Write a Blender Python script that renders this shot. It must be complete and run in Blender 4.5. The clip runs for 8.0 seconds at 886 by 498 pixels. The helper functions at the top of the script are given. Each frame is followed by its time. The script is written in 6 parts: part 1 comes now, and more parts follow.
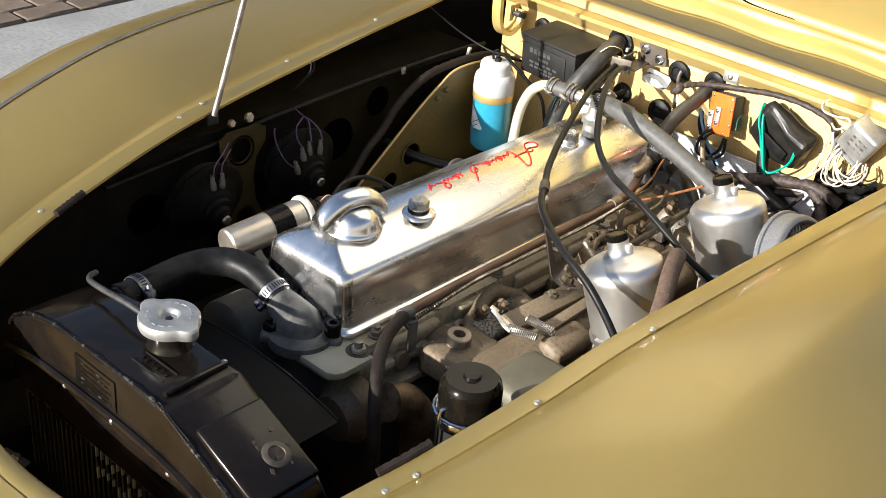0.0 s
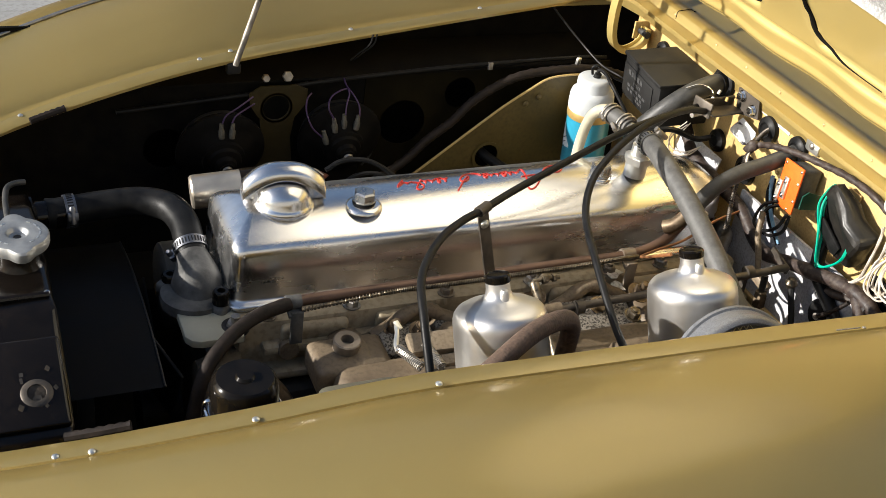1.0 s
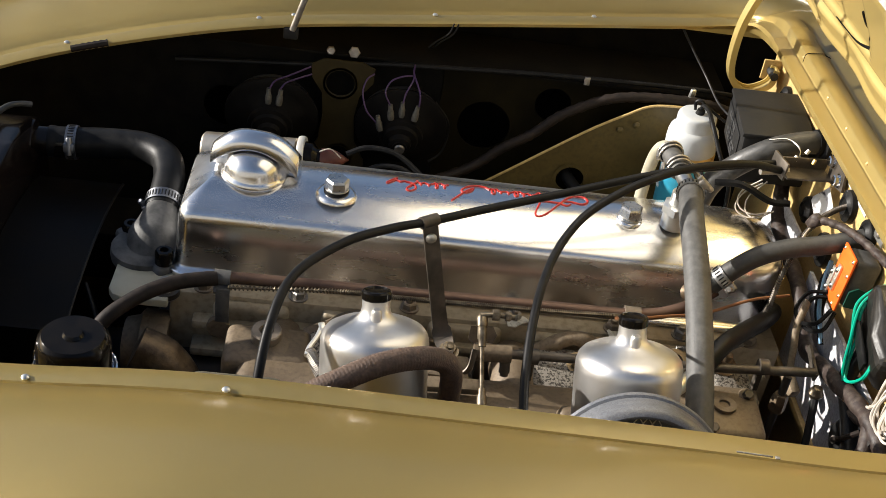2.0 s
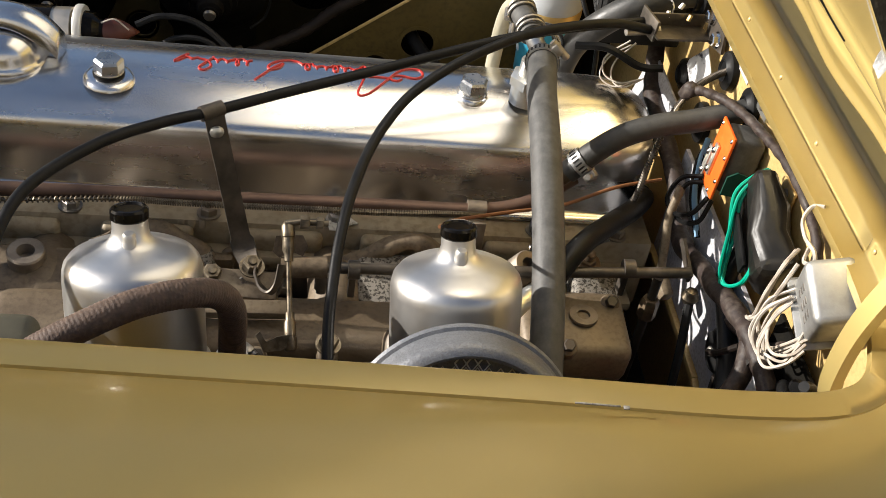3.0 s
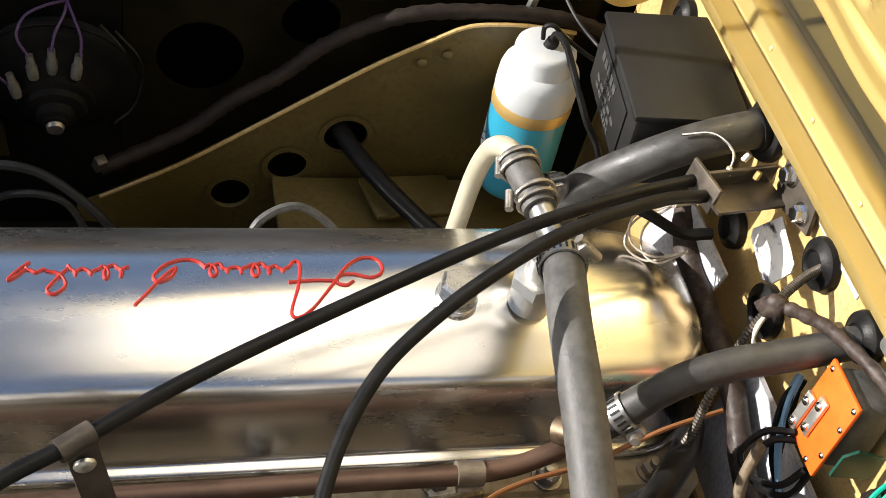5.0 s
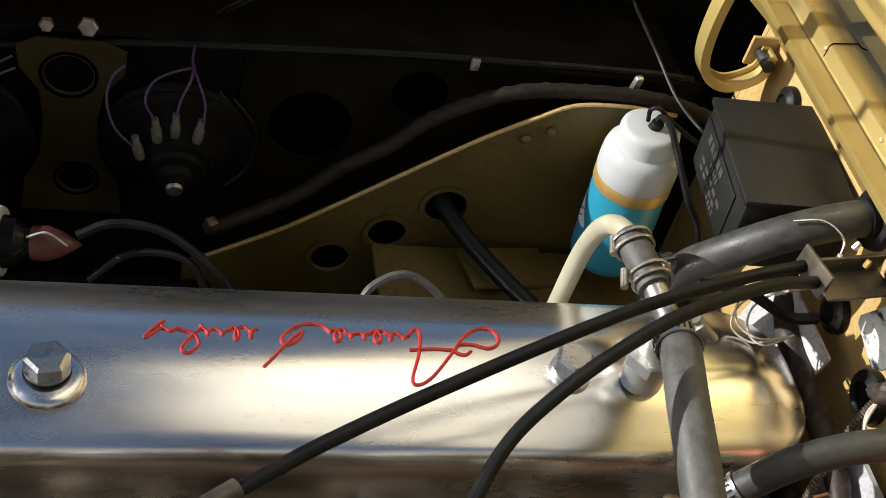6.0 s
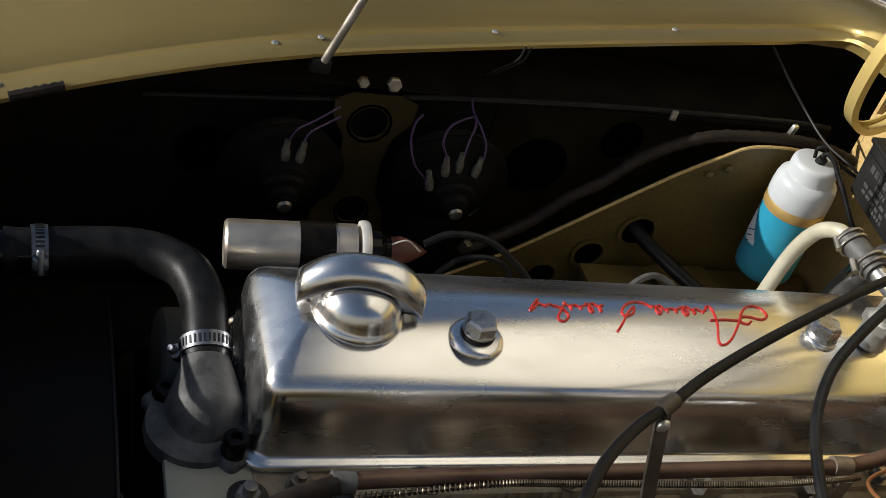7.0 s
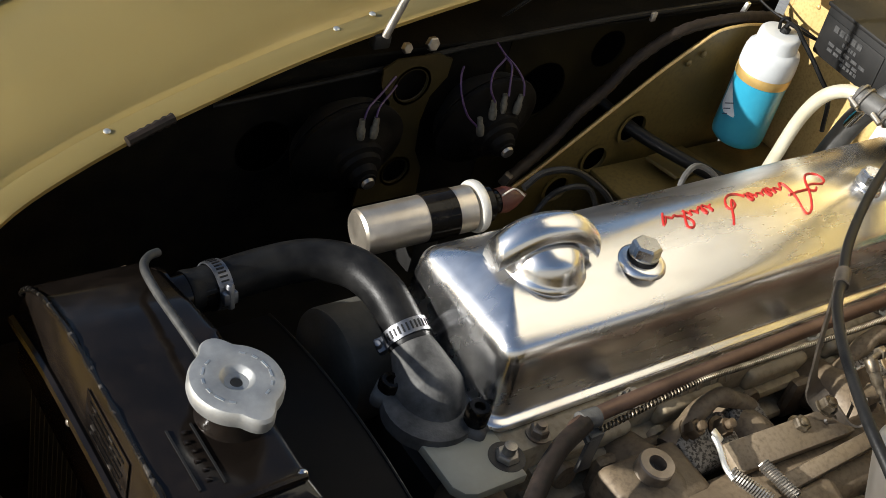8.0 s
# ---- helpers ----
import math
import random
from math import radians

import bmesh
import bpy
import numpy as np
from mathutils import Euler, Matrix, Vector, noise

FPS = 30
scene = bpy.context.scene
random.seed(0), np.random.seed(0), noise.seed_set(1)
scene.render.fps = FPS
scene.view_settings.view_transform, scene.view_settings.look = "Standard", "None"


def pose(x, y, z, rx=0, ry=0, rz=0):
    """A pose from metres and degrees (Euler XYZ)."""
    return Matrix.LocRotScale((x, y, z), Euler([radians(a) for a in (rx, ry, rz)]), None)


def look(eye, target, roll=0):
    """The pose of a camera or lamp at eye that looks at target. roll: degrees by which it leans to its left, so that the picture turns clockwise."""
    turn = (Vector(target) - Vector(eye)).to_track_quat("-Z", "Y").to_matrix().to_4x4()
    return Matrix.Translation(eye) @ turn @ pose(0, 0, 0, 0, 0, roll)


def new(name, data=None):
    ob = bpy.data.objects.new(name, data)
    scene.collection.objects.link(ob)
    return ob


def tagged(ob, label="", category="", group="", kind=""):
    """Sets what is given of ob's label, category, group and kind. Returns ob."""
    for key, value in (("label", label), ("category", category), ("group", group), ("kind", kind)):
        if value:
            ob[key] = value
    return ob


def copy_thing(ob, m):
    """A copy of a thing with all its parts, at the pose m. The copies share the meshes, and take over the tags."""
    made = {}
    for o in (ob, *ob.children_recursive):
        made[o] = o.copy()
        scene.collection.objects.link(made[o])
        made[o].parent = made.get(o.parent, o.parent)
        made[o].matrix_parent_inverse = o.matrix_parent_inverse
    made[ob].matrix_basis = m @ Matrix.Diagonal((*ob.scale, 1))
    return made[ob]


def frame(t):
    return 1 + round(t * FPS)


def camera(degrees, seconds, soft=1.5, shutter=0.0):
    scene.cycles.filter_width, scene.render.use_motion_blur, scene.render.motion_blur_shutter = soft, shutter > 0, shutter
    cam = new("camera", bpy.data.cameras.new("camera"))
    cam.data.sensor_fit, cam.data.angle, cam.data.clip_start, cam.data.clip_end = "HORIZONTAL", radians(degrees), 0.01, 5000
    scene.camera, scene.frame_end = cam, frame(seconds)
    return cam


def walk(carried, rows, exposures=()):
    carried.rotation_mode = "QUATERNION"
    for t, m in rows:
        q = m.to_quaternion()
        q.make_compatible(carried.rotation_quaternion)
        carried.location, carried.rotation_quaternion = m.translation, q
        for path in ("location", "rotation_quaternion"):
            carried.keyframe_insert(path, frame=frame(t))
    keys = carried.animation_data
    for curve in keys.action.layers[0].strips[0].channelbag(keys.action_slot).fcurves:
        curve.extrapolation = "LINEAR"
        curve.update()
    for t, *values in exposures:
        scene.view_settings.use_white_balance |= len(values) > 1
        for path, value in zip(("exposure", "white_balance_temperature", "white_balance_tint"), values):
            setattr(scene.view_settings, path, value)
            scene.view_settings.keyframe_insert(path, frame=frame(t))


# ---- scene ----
cam = camera(40.6, 8.0, soft=0.65)
PATH = [
    (0, (-0.84, -0.923, 1.514), (0.486, 0.199, 0.523), 5.4),
    (0.5, (-0.56, -1.05, 1.53), (0.52, 0.295, 0.518), 7.9),
    (1, (-0.277, -1.181, 1.526), (0.474, 0.336, 0.46), 8.1),
    (1.2, (-0.165, -1.232, 1.536), (0.456, 0.365, 0.505), 7.1),
    (2.3, (0.298, -1.088, 1.471), (0.402, 0.525, 0.292), 10.6),
    (2.5, (0.333, -1.043, 1.453), (0.442, 0.538, 0.233), 11.3),
    (3, (0.324, -0.949, 1.411), (0.643, 0.542, 0.117), 10.8),
    (3.5, (0.329, -0.778, 1.367), (0.797, 0.575, -0.03), 13.6),
    (4, (0.322, -0.601, 1.345), (0.862, 0.627, -0.139), 16.0),
    (4.5, (0.307, -0.512, 1.347), (0.89, 0.733, -0.105), 16.9),
    (4.7, (0.304, -0.488, 1.356), (0.877, 0.775, -0.085), 17.0),
    (5.8, (0.273, -0.477, 1.377), (0.754, 0.888, -0.004), 15.2),
    (6, (0.239, -0.482, 1.377), (0.733, 0.896, 0.013), 16.7),
    (6.5, (0.078, -0.54, 1.406), (0.626, 0.871, 0.099), 19.2),
    (7, (-0.169, -0.641, 1.398), (0.522, 0.801, 0.197), 19.3),
    (7.5, (-0.35, -0.595, 1.366), (0.533, 0.744, 0.172), 19.8),
    (8, (-0.53, -0.501, 1.387), (0.575, 0.636, 0.168), 16.8),
]
EXPOSURES = [(0, 1.26, 6000, 12), (1, 0.96, 6100, 12), (2.5, 0.91, 6150, 13), (3, 0.81, 6150, 13), (3.5, 0.84, 6150, 13), (4, 1.06, 6150, 13), (4.5, 1.14, 6100, 14), (6, 0.44, 5950, 11), (6.5, 0.21, 5900, 11), (7, 0.16, 5900, 11), (7.5, 0.40, 5900, 11), (8, 0.84, 5950, 11)]
walk(cam, [(t, look(eye, target, roll)) for t, eye, target, roll in PATH], EXPOSURES)

# ---- light ----
SUN_EL, SUN_AZ = 18.0, 167.0          # height of the sun; bearing it comes from, in the x-y plane
world = bpy.data.worlds.new("sky")
scene.world = world
world.use_nodes = True
wn = world.node_tree
sky = wn.nodes.new("ShaderNodeTexSky")
sky.sky_type, sky.sun_disc = "NISHITA", False
sky.sun_elevation, sky.sun_rotation = radians(SUN_EL), radians(90 - SUN_AZ)
sky.air_density, sky.dust_density, sky.ozone_density = 1.0, 1.2, 1.2
haze = wn.nodes.new("ShaderNodeMix")
haze.data_type = "RGBA"
haze.inputs[0].default_value = 0.05
haze.inputs[7].default_value = (3.6, 3.5, 3.35, 1)
wn.links.new(sky.outputs[0], haze.inputs[6])
wn.links.new(haze.outputs[2], wn.nodes["Background"].inputs[0])
wn.nodes["Background"].inputs[1].default_value = 0.073
sun_data = bpy.data.lights.new("sun", "SUN")
sun_data.energy, sun_data.angle, sun_data.color = 5.0, radians(0.6), (1.0, 0.93, 0.80)
sun = new("sun", sun_data)
sun_from = Vector((math.cos(radians(SUN_AZ)) * math.cos(radians(SUN_EL)), math.sin(radians(SUN_AZ)) * math.cos(radians(SUN_EL)), math.sin(radians(SUN_EL))))
sun.matrix_world = look(sun_from * 20, (0, 0, 0))

# ---- materials ----


def mat(name, col, col2=None, rough=0.5, metal=0.0, scale=40.0, bump=0.0, bump_scale=200.0, rough2=None, coat=0.0, spec=0.5, lo=0.35, hi=0.65, fine=None, stretch=(1, 1, 1), alpha=1.0, trans=0.0, rnd=0.0, detail=6):
    """A surface: two colours mixed by a noise, a second finer noise for grain, bump and uneven gloss."""
    m = bpy.data.materials.new(name)
    m.use_nodes = True
    t = m.node_tree
    b = t.nodes["Principled BSDF"]
    co = t.nodes.new("ShaderNodeTexCoord")
    mp = t.nodes.new("ShaderNodeMapping")
    mp.inputs["Scale"].default_value = stretch
    t.links.new(co.outputs["Object"], mp.inputs[0])
    n1 = t.nodes.new("ShaderNodeTexNoise")
    n1.inputs["Scale"].default_value, n1.inputs["Detail"].default_value, n1.inputs["Roughness"].default_value = scale, detail, 0.6
    t.links.new(mp.outputs[0], n1.inputs["Vector"])
    ramp = t.nodes.new("ShaderNodeValToRGB")
    ramp.color_ramp.elements[0].position, ramp.color_ramp.elements[1].position = lo, hi
    c2 = col2 or tuple(min(1, c * 1.15) for c in col)
    ramp.color_ramp.elements[0].color, ramp.color_ramp.elements[1].color = (*col, 1), (*c2, 1)
    t.links.new(n1.outputs[0], ramp.inputs[0])
    out = ramp.outputs[0]
    n2 = t.nodes.new("ShaderNodeTexNoise")
    n2.inputs["Scale"].default_value, n2.inputs["Detail"].default_value = bump_scale, 4
    t.links.new(mp.outputs[0], n2.inputs["Vector"])
    if fine:
        mx = t.nodes.new("ShaderNodeMix")
        mx.data_type = "RGBA"
        r2 = t.nodes.new("ShaderNodeValToRGB")
        r2.color_ramp.elements[0].position, r2.color_ramp.elements[1].position = 0.46, 0.74
        t.links.new(n2.outputs[0], r2.inputs[0])
        t.links.new(r2.outputs[0], mx.inputs[0])
        t.links.new(out, mx.inputs[6])
        mx.inputs[7].default_value = (*fine, 1)
        out = mx.outputs[2]
    if rnd:
        oi = t.nodes.new("ShaderNodeObjectInfo")
        hs = t.nodes.new("ShaderNodeHueSaturation")
        mr = t.nodes.new("ShaderNodeMapRange")
        mr.inputs["To Min"].default_value, mr.inputs["To Max"].default_value = 1 - rnd, 1 + rnd
        t.links.new(oi.outputs["Random"], mr.inputs["Value"])
        t.links.new(mr.outputs[0], hs.inputs["Value"])
        t.links.new(out, hs.inputs["Color"])
        out = hs.outputs[0]
    t.links.new(out, b.inputs["Base Color"])
    mr = t.nodes.new("ShaderNodeMapRange")
    mr.inputs["From Min"].default_value, mr.inputs["From Max"].default_value = 0.3, 0.7
    mr.inputs["To Min"].default_value, mr.inputs["To Max"].default_value = rough, rough2 if rough2 is not None else min(1, rough * 1.3)
    t.links.new(n1.outputs[0], mr.inputs["Value"])
    t.links.new(mr.outputs[0], b.inputs["Roughness"])
    b.inputs["Metallic"].default_value = metal
    b.inputs["Coat Weight"].default_value = coat
    b.inputs["Coat Roughness"].default_value = 0.16
    b.inputs["Specular IOR Level"].default_value = spec
    b.inputs["Transmission Weight"].default_value = trans
    b.inputs["Alpha"].default_value = alpha
    if bump:
        bp = t.nodes.new("ShaderNodeBump")
        bp.inputs["Strength"].default_value, bp.inputs["Distance"].default_value = bump, 0.001
        t.links.new(n2.outputs[0], bp.inputs["Height"])
        t.links.new(bp.outputs[0], b.inputs["Normal"])
    return m


GOLD = mat("gold_paint", (0.565, 0.432, 0.150), (0.605, 0.463, 0.163), 0.38, 0.52, 4, 0.012, 900, rough2=0.44, coat=1.0, lo=0.15, hi=0.85, detail=1)
# Gold darkened in its base colour for the shade deep in the bay
SHADED_GOLD = mat("shaded_gold_paint", (0.066, 0.047, 0.011), (0.112, 0.081, 0.021), 0.42, 0, 9, 0.10, 160, rough2=0.62, fine=(0.060, 0.042, 0.011))
# Pale colour chosen so the unseen skin brightens the cover's reflection
BONNET_REFLECTOR = mat("pale_reflector_skin", (0.696, 0.654, 0.552), (0.792, 0.75, 0.648), 0.42, 0.1, 10, 0.05, 500, coat=0.2, fine=(0.624, 0.576, 0.468))
SPECKLED = mat("grey_speckled_pad", (0.19, 0.19, 0.185), (0.28, 0.28, 0.27), 0.5, 0.1, 60, 0.8, 260, rough2=0.7, fine=(0.46, 0.46, 0.45))
# Dark and pale tones of the added walls steer what the paint reflects
WALL = mat("dark_reflection_wall", (0.12, 0.105, 0.09), (0.16, 0.14, 0.12), 0.9, 0, 1.5, 0.3, 30)
PALE_WALL = mat("pale_reflection_wall", (0.58, 0.54, 0.46), (0.66, 0.62, 0.54), 0.9, 0, 1.5, 0.3, 30)
GOLD_BAY = mat("gold_bay_paint", (0.47, 0.325, 0.125), (0.56, 0.40, 0.165), 0.38, 0.1, 14, 0.05, 300, coat=0.25, fine=(0.40, 0.27, 0.095))
# Underseal black; on the inner and footwell panels it stands in for shade
UNDERSEAL_AND_SHADE = mat("black_underseal_and_shade", (0.004, 0.004, 0.004), (0.010, 0.009, 0.007), 0.8, 0, 30, 0.5, 260, rough2=0.95, spec=0.06)
POLISHED = mat("polished_aluminium", (0.74, 0.73, 0.715), (0.83, 0.82, 0.81), 0.19, 1.0, 18, 0.025, 70, rough2=0.33, stretch=(0.25, 1, 1), fine=(0.70, 0.685, 0.665))
CHROME = mat("chrome", (0.60, 0.60, 0.60), None, 0.10, 1.0, 40, rough2=0.2)
BOLT_STEEL = mat("bolt_steel", (0.42, 0.41, 0.39), (0.56, 0.55, 0.52), 0.22, 0.95, 70, 0.1, 400, rough2=0.36)
CLAMP_STEEL = mat("clamp_steel", (0.36, 0.36, 0.35), (0.50, 0.49, 0.47), 0.28, 0.95, 60, 0.1, 300, rough2=0.42)
DULL_CLAMP = mat("dull_clamp_steel", (0.13, 0.135, 0.15), (0.24, 0.245, 0.26), 0.32, 0.9, 60, 0.15, 300, rough2=0.5)
CAST = mat("cast_aluminium", (0.58, 0.565, 0.54), (0.68, 0.665, 0.64), 0.33, 0.95, 16, 0.025, 500, rough2=0.44)
DULL_ALLOY = mat("dull_alloy", (0.1785, 0.1454, 0.1088), (0.3213, 0.2712, 0.2142), 0.42, 0.7, 40, 0.3, 300, rough2=0.68)
DARK_RUBBER = mat("dull_rubber", (0.022, 0.0215, 0.020), (0.045, 0.044, 0.041), 0.42, 0, 80, 0.2, 450, rough2=0.6)
ELBOW = mat("oxidised_alloy", (0.0425, 0.04165, 0.0391), (0.1232, 0.1207, 0.1148), 0.50, 0.25, 38, 0.25, 400, rough2=0.68, spec=0.3)
KHAKI = mat("greyish_engine_paint", (0.247, 0.196, 0.119), (0.420, 0.348, 0.233), 0.40, 0, 9, 0.22, 130, rough2=0.66, lo=0.3, hi=0.72, fine=(0.221, 0.167, 0.095))
RUSTY = mat("rusty_brown_steel", (0.055, 0.036, 0.020), (0.17, 0.125, 0.078), 0.36, 0.6, 60, 0.3, 300, rough2=0.6)
GRIMY = mat("grimy_cast_iron", (0.089, 0.064, 0.038), (0.210, 0.159, 0.100), 0.42, 0.1, 11, 0.45, 200, rough2=0.72, lo=0.28, hi=0.74, fine=(0.089, 0.063, 0.038))
BLACK = mat("black_gloss_paint", (0.0045, 0.0038, 0.003), (0.008, 0.0065, 0.005), 0.08, 0, 14, 0.12, 60, rough2=0.20, fine=(0.010, 0.008, 0.006), spec=0.16)
TANK_BLACK = mat("brownish_black_gloss_paint", (0.0052, 0.0040, 0.0032), (0.0095, 0.0071, 0.0055), 0.10, 0, 14, 0.14, 60, rough2=0.24, fine=(0.012, 0.0088, 0.0066), spec=0.30)
HORN_BLACK = mat("dusty_horn_black", (0.0035, 0.0032, 0.003), (0.007, 0.0062, 0.0055), 0.45, 0, 40, 0.2, 300, rough2=0.65, spec=0.08)
SATIN = mat("satin_black_paint", (0.006, 0.006, 0.006), (0.012, 0.0115, 0.011), 0.5, 0, 20, 0.1, 300, rough2=0.65, spec=0.3)
RUBBER = mat("black_rubber", (0.0055, 0.0055, 0.0058), (0.012, 0.0118, 0.0115), 0.36, 0, 60, 0.15, 500, rough2=0.52, spec=0.16)
GREY_RUBBER = mat("faded_rubber", (0.045, 0.044, 0.042), (0.09, 0.088, 0.082), 0.5, 0, 90, 0.25, 400, rough2=0.68)
COPPER = mat("dull_copper_pipe", (0.075, 0.044, 0.030), (0.15, 0.092, 0.064), 0.34, 0.55, 20, 0.15, 300, rough2=0.58)
STEEL = mat("dull_steel", (0.22, 0.205, 0.18), (0.42, 0.39, 0.35), 0.33, 0.9, 60, 0.2, 500, rough2=0.55)
DARK_STEEL = mat("dark_bracket_steel", (0.06, 0.052, 0.042), (0.12, 0.10, 0.08), 0.42, 0.6, 50, 0.2, 300, rough2=0.6)
WHITE = mat("white_plastic", (0.42, 0.44, 0.45), (0.52, 0.54, 0.55), 0.26, 0, 14, 0.03, 200)
BLUE = mat("blue_bottle", (0.03, 0.245, 0.37), (0.05, 0.31, 0.44), 0.28, 0, 20, 0.05, 200, coat=0.3)
BRASS = mat("brass_band", (0.55, 0.36, 0.11), (0.62, 0.43, 0.16), 0.35, 0.6, 40)
ORANGE = mat("orange_plate", (0.66, 0.088, 0.004), (0.76, 0.12, 0.008), 0.55, 0, 50, 0.1, 300, spec=0.25)
ZINC = mat("bright_zinc", (0.66, 0.66, 0.62), (0.76, 0.75, 0.70), 0.28, 0.9, 60, 0.1, 300, rough2=0.42)
ZINC_DULL = mat("zinc_cap", (0.33, 0.33, 0.32), (0.44, 0.44, 0.425), 0.45, 0.75, 60, 0.10, 500, rough2=0.55)
RED = mat("red_enamel", (0.30, 0.012, 0.008), (0.46, 0.022, 0.012), 0.38, 0, 160)
BAKELITE = mat("brown_bakelite", (0.060, 0.014, 0.007), (0.095, 0.024, 0.011), 0.4, 0, 60)
GREEN_WIRE = mat("green_wire", (0.0, 0.30, 0.19), None, 0.4, 0, 60)
WHITE_WIRE = mat("white_wire", (0.22, 0.17, 0.125), (0.50, 0.455, 0.39), 0.45, 0, 70, lo=0.25, hi=0.6)
PURPLE_WIRE = mat("purple_wire", (0.040, 0.016, 0.066), None, 0.45, 0, 60)
BROWN_WIRE = mat("brown_wire", (0.17, 0.062, 0.018), (0.24, 0.10, 0.034), 0.45, 0, 60)
BLUE_WIRE = mat("blue_wire", (0.18, 0.33, 0.48), None, 0.45, 0, 60)
RED_WIRE = mat("red_wire", (0.5, 0.04, 0.02), None, 0.45, 0, 60)
LOOM = mat("taped_wiring_loom", (0.017, 0.011, 0.009), (0.040, 0.026, 0.021), 0.45, 0, 90, 0.6, 160, rough2=0.7, fine=(0.07, 0.055, 0.044), spec=0.35)
# Black with pale flecks, both for wear and for painted glints
WORN_GLINT = mat("worn_glint_black", (0.007, 0.006, 0.005), (0.11, 0.098, 0.083), 0.22, 0.4, 90, 0.5, 200, rough2=0.3, lo=0.57, hi=0.70)
OILY = mat("oily_black_iron", (0.018, 0.014, 0.010), (0.045, 0.036, 0.026), 0.4, 0, 24, 0.5, 200, rough2=0.75)
# Strut gold, darkened to carry the shade between the horns
SHADED_STRUT_GOLD = mat("shaded_gold_sheet", (0.022, 0.0160, 0.0048), (0.046, 0.034, 0.0105), 0.45, 0, 14, 0.15, 200, rough2=0.65, spec=0.25)
# Near-black gold that holds the inner panel's shade
SHADED_PANEL_GOLD = mat("shaded_dim_gold", (0.0050, 0.0040, 0.0014), (0.013, 0.0102, 0.0035), 0.6, 0, 14, 0.15, 200, rough2=0.8, spec=0.08)
CONDUIT = mat("dark_conduit", (0.010, 0.0075, 0.006), (0.024, 0.017, 0.013), 0.5, 0, 90, 0.4, 200, rough2=0.7, spec=0.2)
FLAKED = mat("flaked_grey_iron", (0.030, 0.024, 0.017), (0.22, 0.20, 0.168), 0.6, 0.1, 340, 0.5, 330, rough2=0.8, lo=0.42, hi=0.53, detail=3)
TAN = mat("oily_tan_alloy", (0.158, 0.120, 0.076), (0.247, 0.194, 0.131), 0.40, 0.15, 12, 0.22, 260, rough2=0.66, lo=0.3, hi=0.7, fine=(0.131, 0.098, 0.061))
DULL_BRASS = mat("oily_dull_brass", (0.16, 0.115, 0.06), (0.34, 0.26, 0.155), 0.34, 0.7, 60, 0.15, 300, rough2=0.55)
BRONZE = mat("oily_bronzed_steel", (0.085, 0.068, 0.046), (0.22, 0.185, 0.135), 0.32, 0.85, 90, 0.2, 300, rough2=0.52)
CHIP = mat("bare_primer_chip", (0.16, 0.15, 0.13), (0.38, 0.36, 0.32), 0.4, 0.2, 300, 0.3, 300)
OLIVE = mat("oily_olive_enamel", (0.0651, 0.0589, 0.03844), (0.124, 0.1147, 0.0775), 0.36, 0, 18, 0.2, 160, rough2=0.6)
DULL_GREY = mat("dull_grey_casting", (0.058, 0.055, 0.046), (0.105, 0.10, 0.085), 0.55, 0.2, 30, 0.25, 240, rough2=0.75)
# Cream terminals dimmed in colour for the shade on the far wing
SHADED_SPADE = mat("shaded_cream_spade", (0.060, 0.056, 0.045), (0.12, 0.112, 0.09), 0.5, 0.2, 200)
PALE_FLAKE = mat("pale_flaked_paint", (0.20, 0.17, 0.12), (0.62, 0.60, 0.53), 0.5, 0, 160, 0.4, 200, rough2=0.7, lo=0.3, hi=0.5)
PALE_KHAKI = mat("pale_engine_enamel", (0.2574, 0.2418, 0.1755), (0.351, 0.3354, 0.2574), 0.38, 0, 16, 0.15, 120, rough2=0.6, lo=0.25, hi=0.6)
GREY_PLATE = mat("grey_bulkhead_plate", (0.42, 0.42, 0.44), (0.52, 0.52, 0.54), 0.5, 0, 25, 0.1, 300, fine=(0.3, 0.29, 0.28))
PINK_HOSE = mat("braided_brown_hose", (0.055, 0.033, 0.022), (0.11, 0.070, 0.048), 0.6, 0, 160, 0.7, 420)
LABEL = mat("worn_paper_label", (0.62, 0.68, 0.74), (0.75, 0.79, 0.82), 0.6, 0, 60)
PRINT = mat("dark_print", (0.05, 0.07, 0.12), None, 0.6, 0, 60)
GREY_PRINT = mat("grey_print", (0.018, 0.018, 0.018), (0.070, 0.070, 0.070), 0.5, 0, 300, lo=0.3, hi=0.75)
CONCRETE = mat("concrete", (0.26, 0.255, 0.24), (0.36, 0.355, 0.335), 0.85, 0, 3, 0.6, 60, fine=(0.24, 0.23, 0.21))
PAVER = mat("brown_paving_brick", (0.13, 0.095, 0.065), (0.19, 0.14, 0.10), 0.85, 0, 20, 0.5, 120, rnd=0.25)

# ---- shapes ----


def mesh_of(name, bm, material, angle=38):
    me = bpy.data.meshes.new(name)
    bmesh.ops.recalc_face_normals(bm, faces=bm.faces)
    for f in bm.faces:
        f.smooth = True
    bm.to_mesh(me)
    bm.free()
    me.set_sharp_from_angle(angle=radians(angle))
    me.materials.append(material)
    return me


def part(name, bm, material, parent=None, label="", angle=38):
    """Links a bmesh, built in world places, as one mesh object under a thing or a part."""
    ob = new(name, mesh_of(name, bm, material, angle))
    if parent is not None:
        ob.parent = parent
        ob.matrix_parent_inverse = Matrix.Identity(4) if parent.parent else Matrix.Translation(-parent.location)
    if label:
        tagged(ob, label)
    return ob


def thing(name, base, label, category, group="", kind=""):
    ob = new(name)
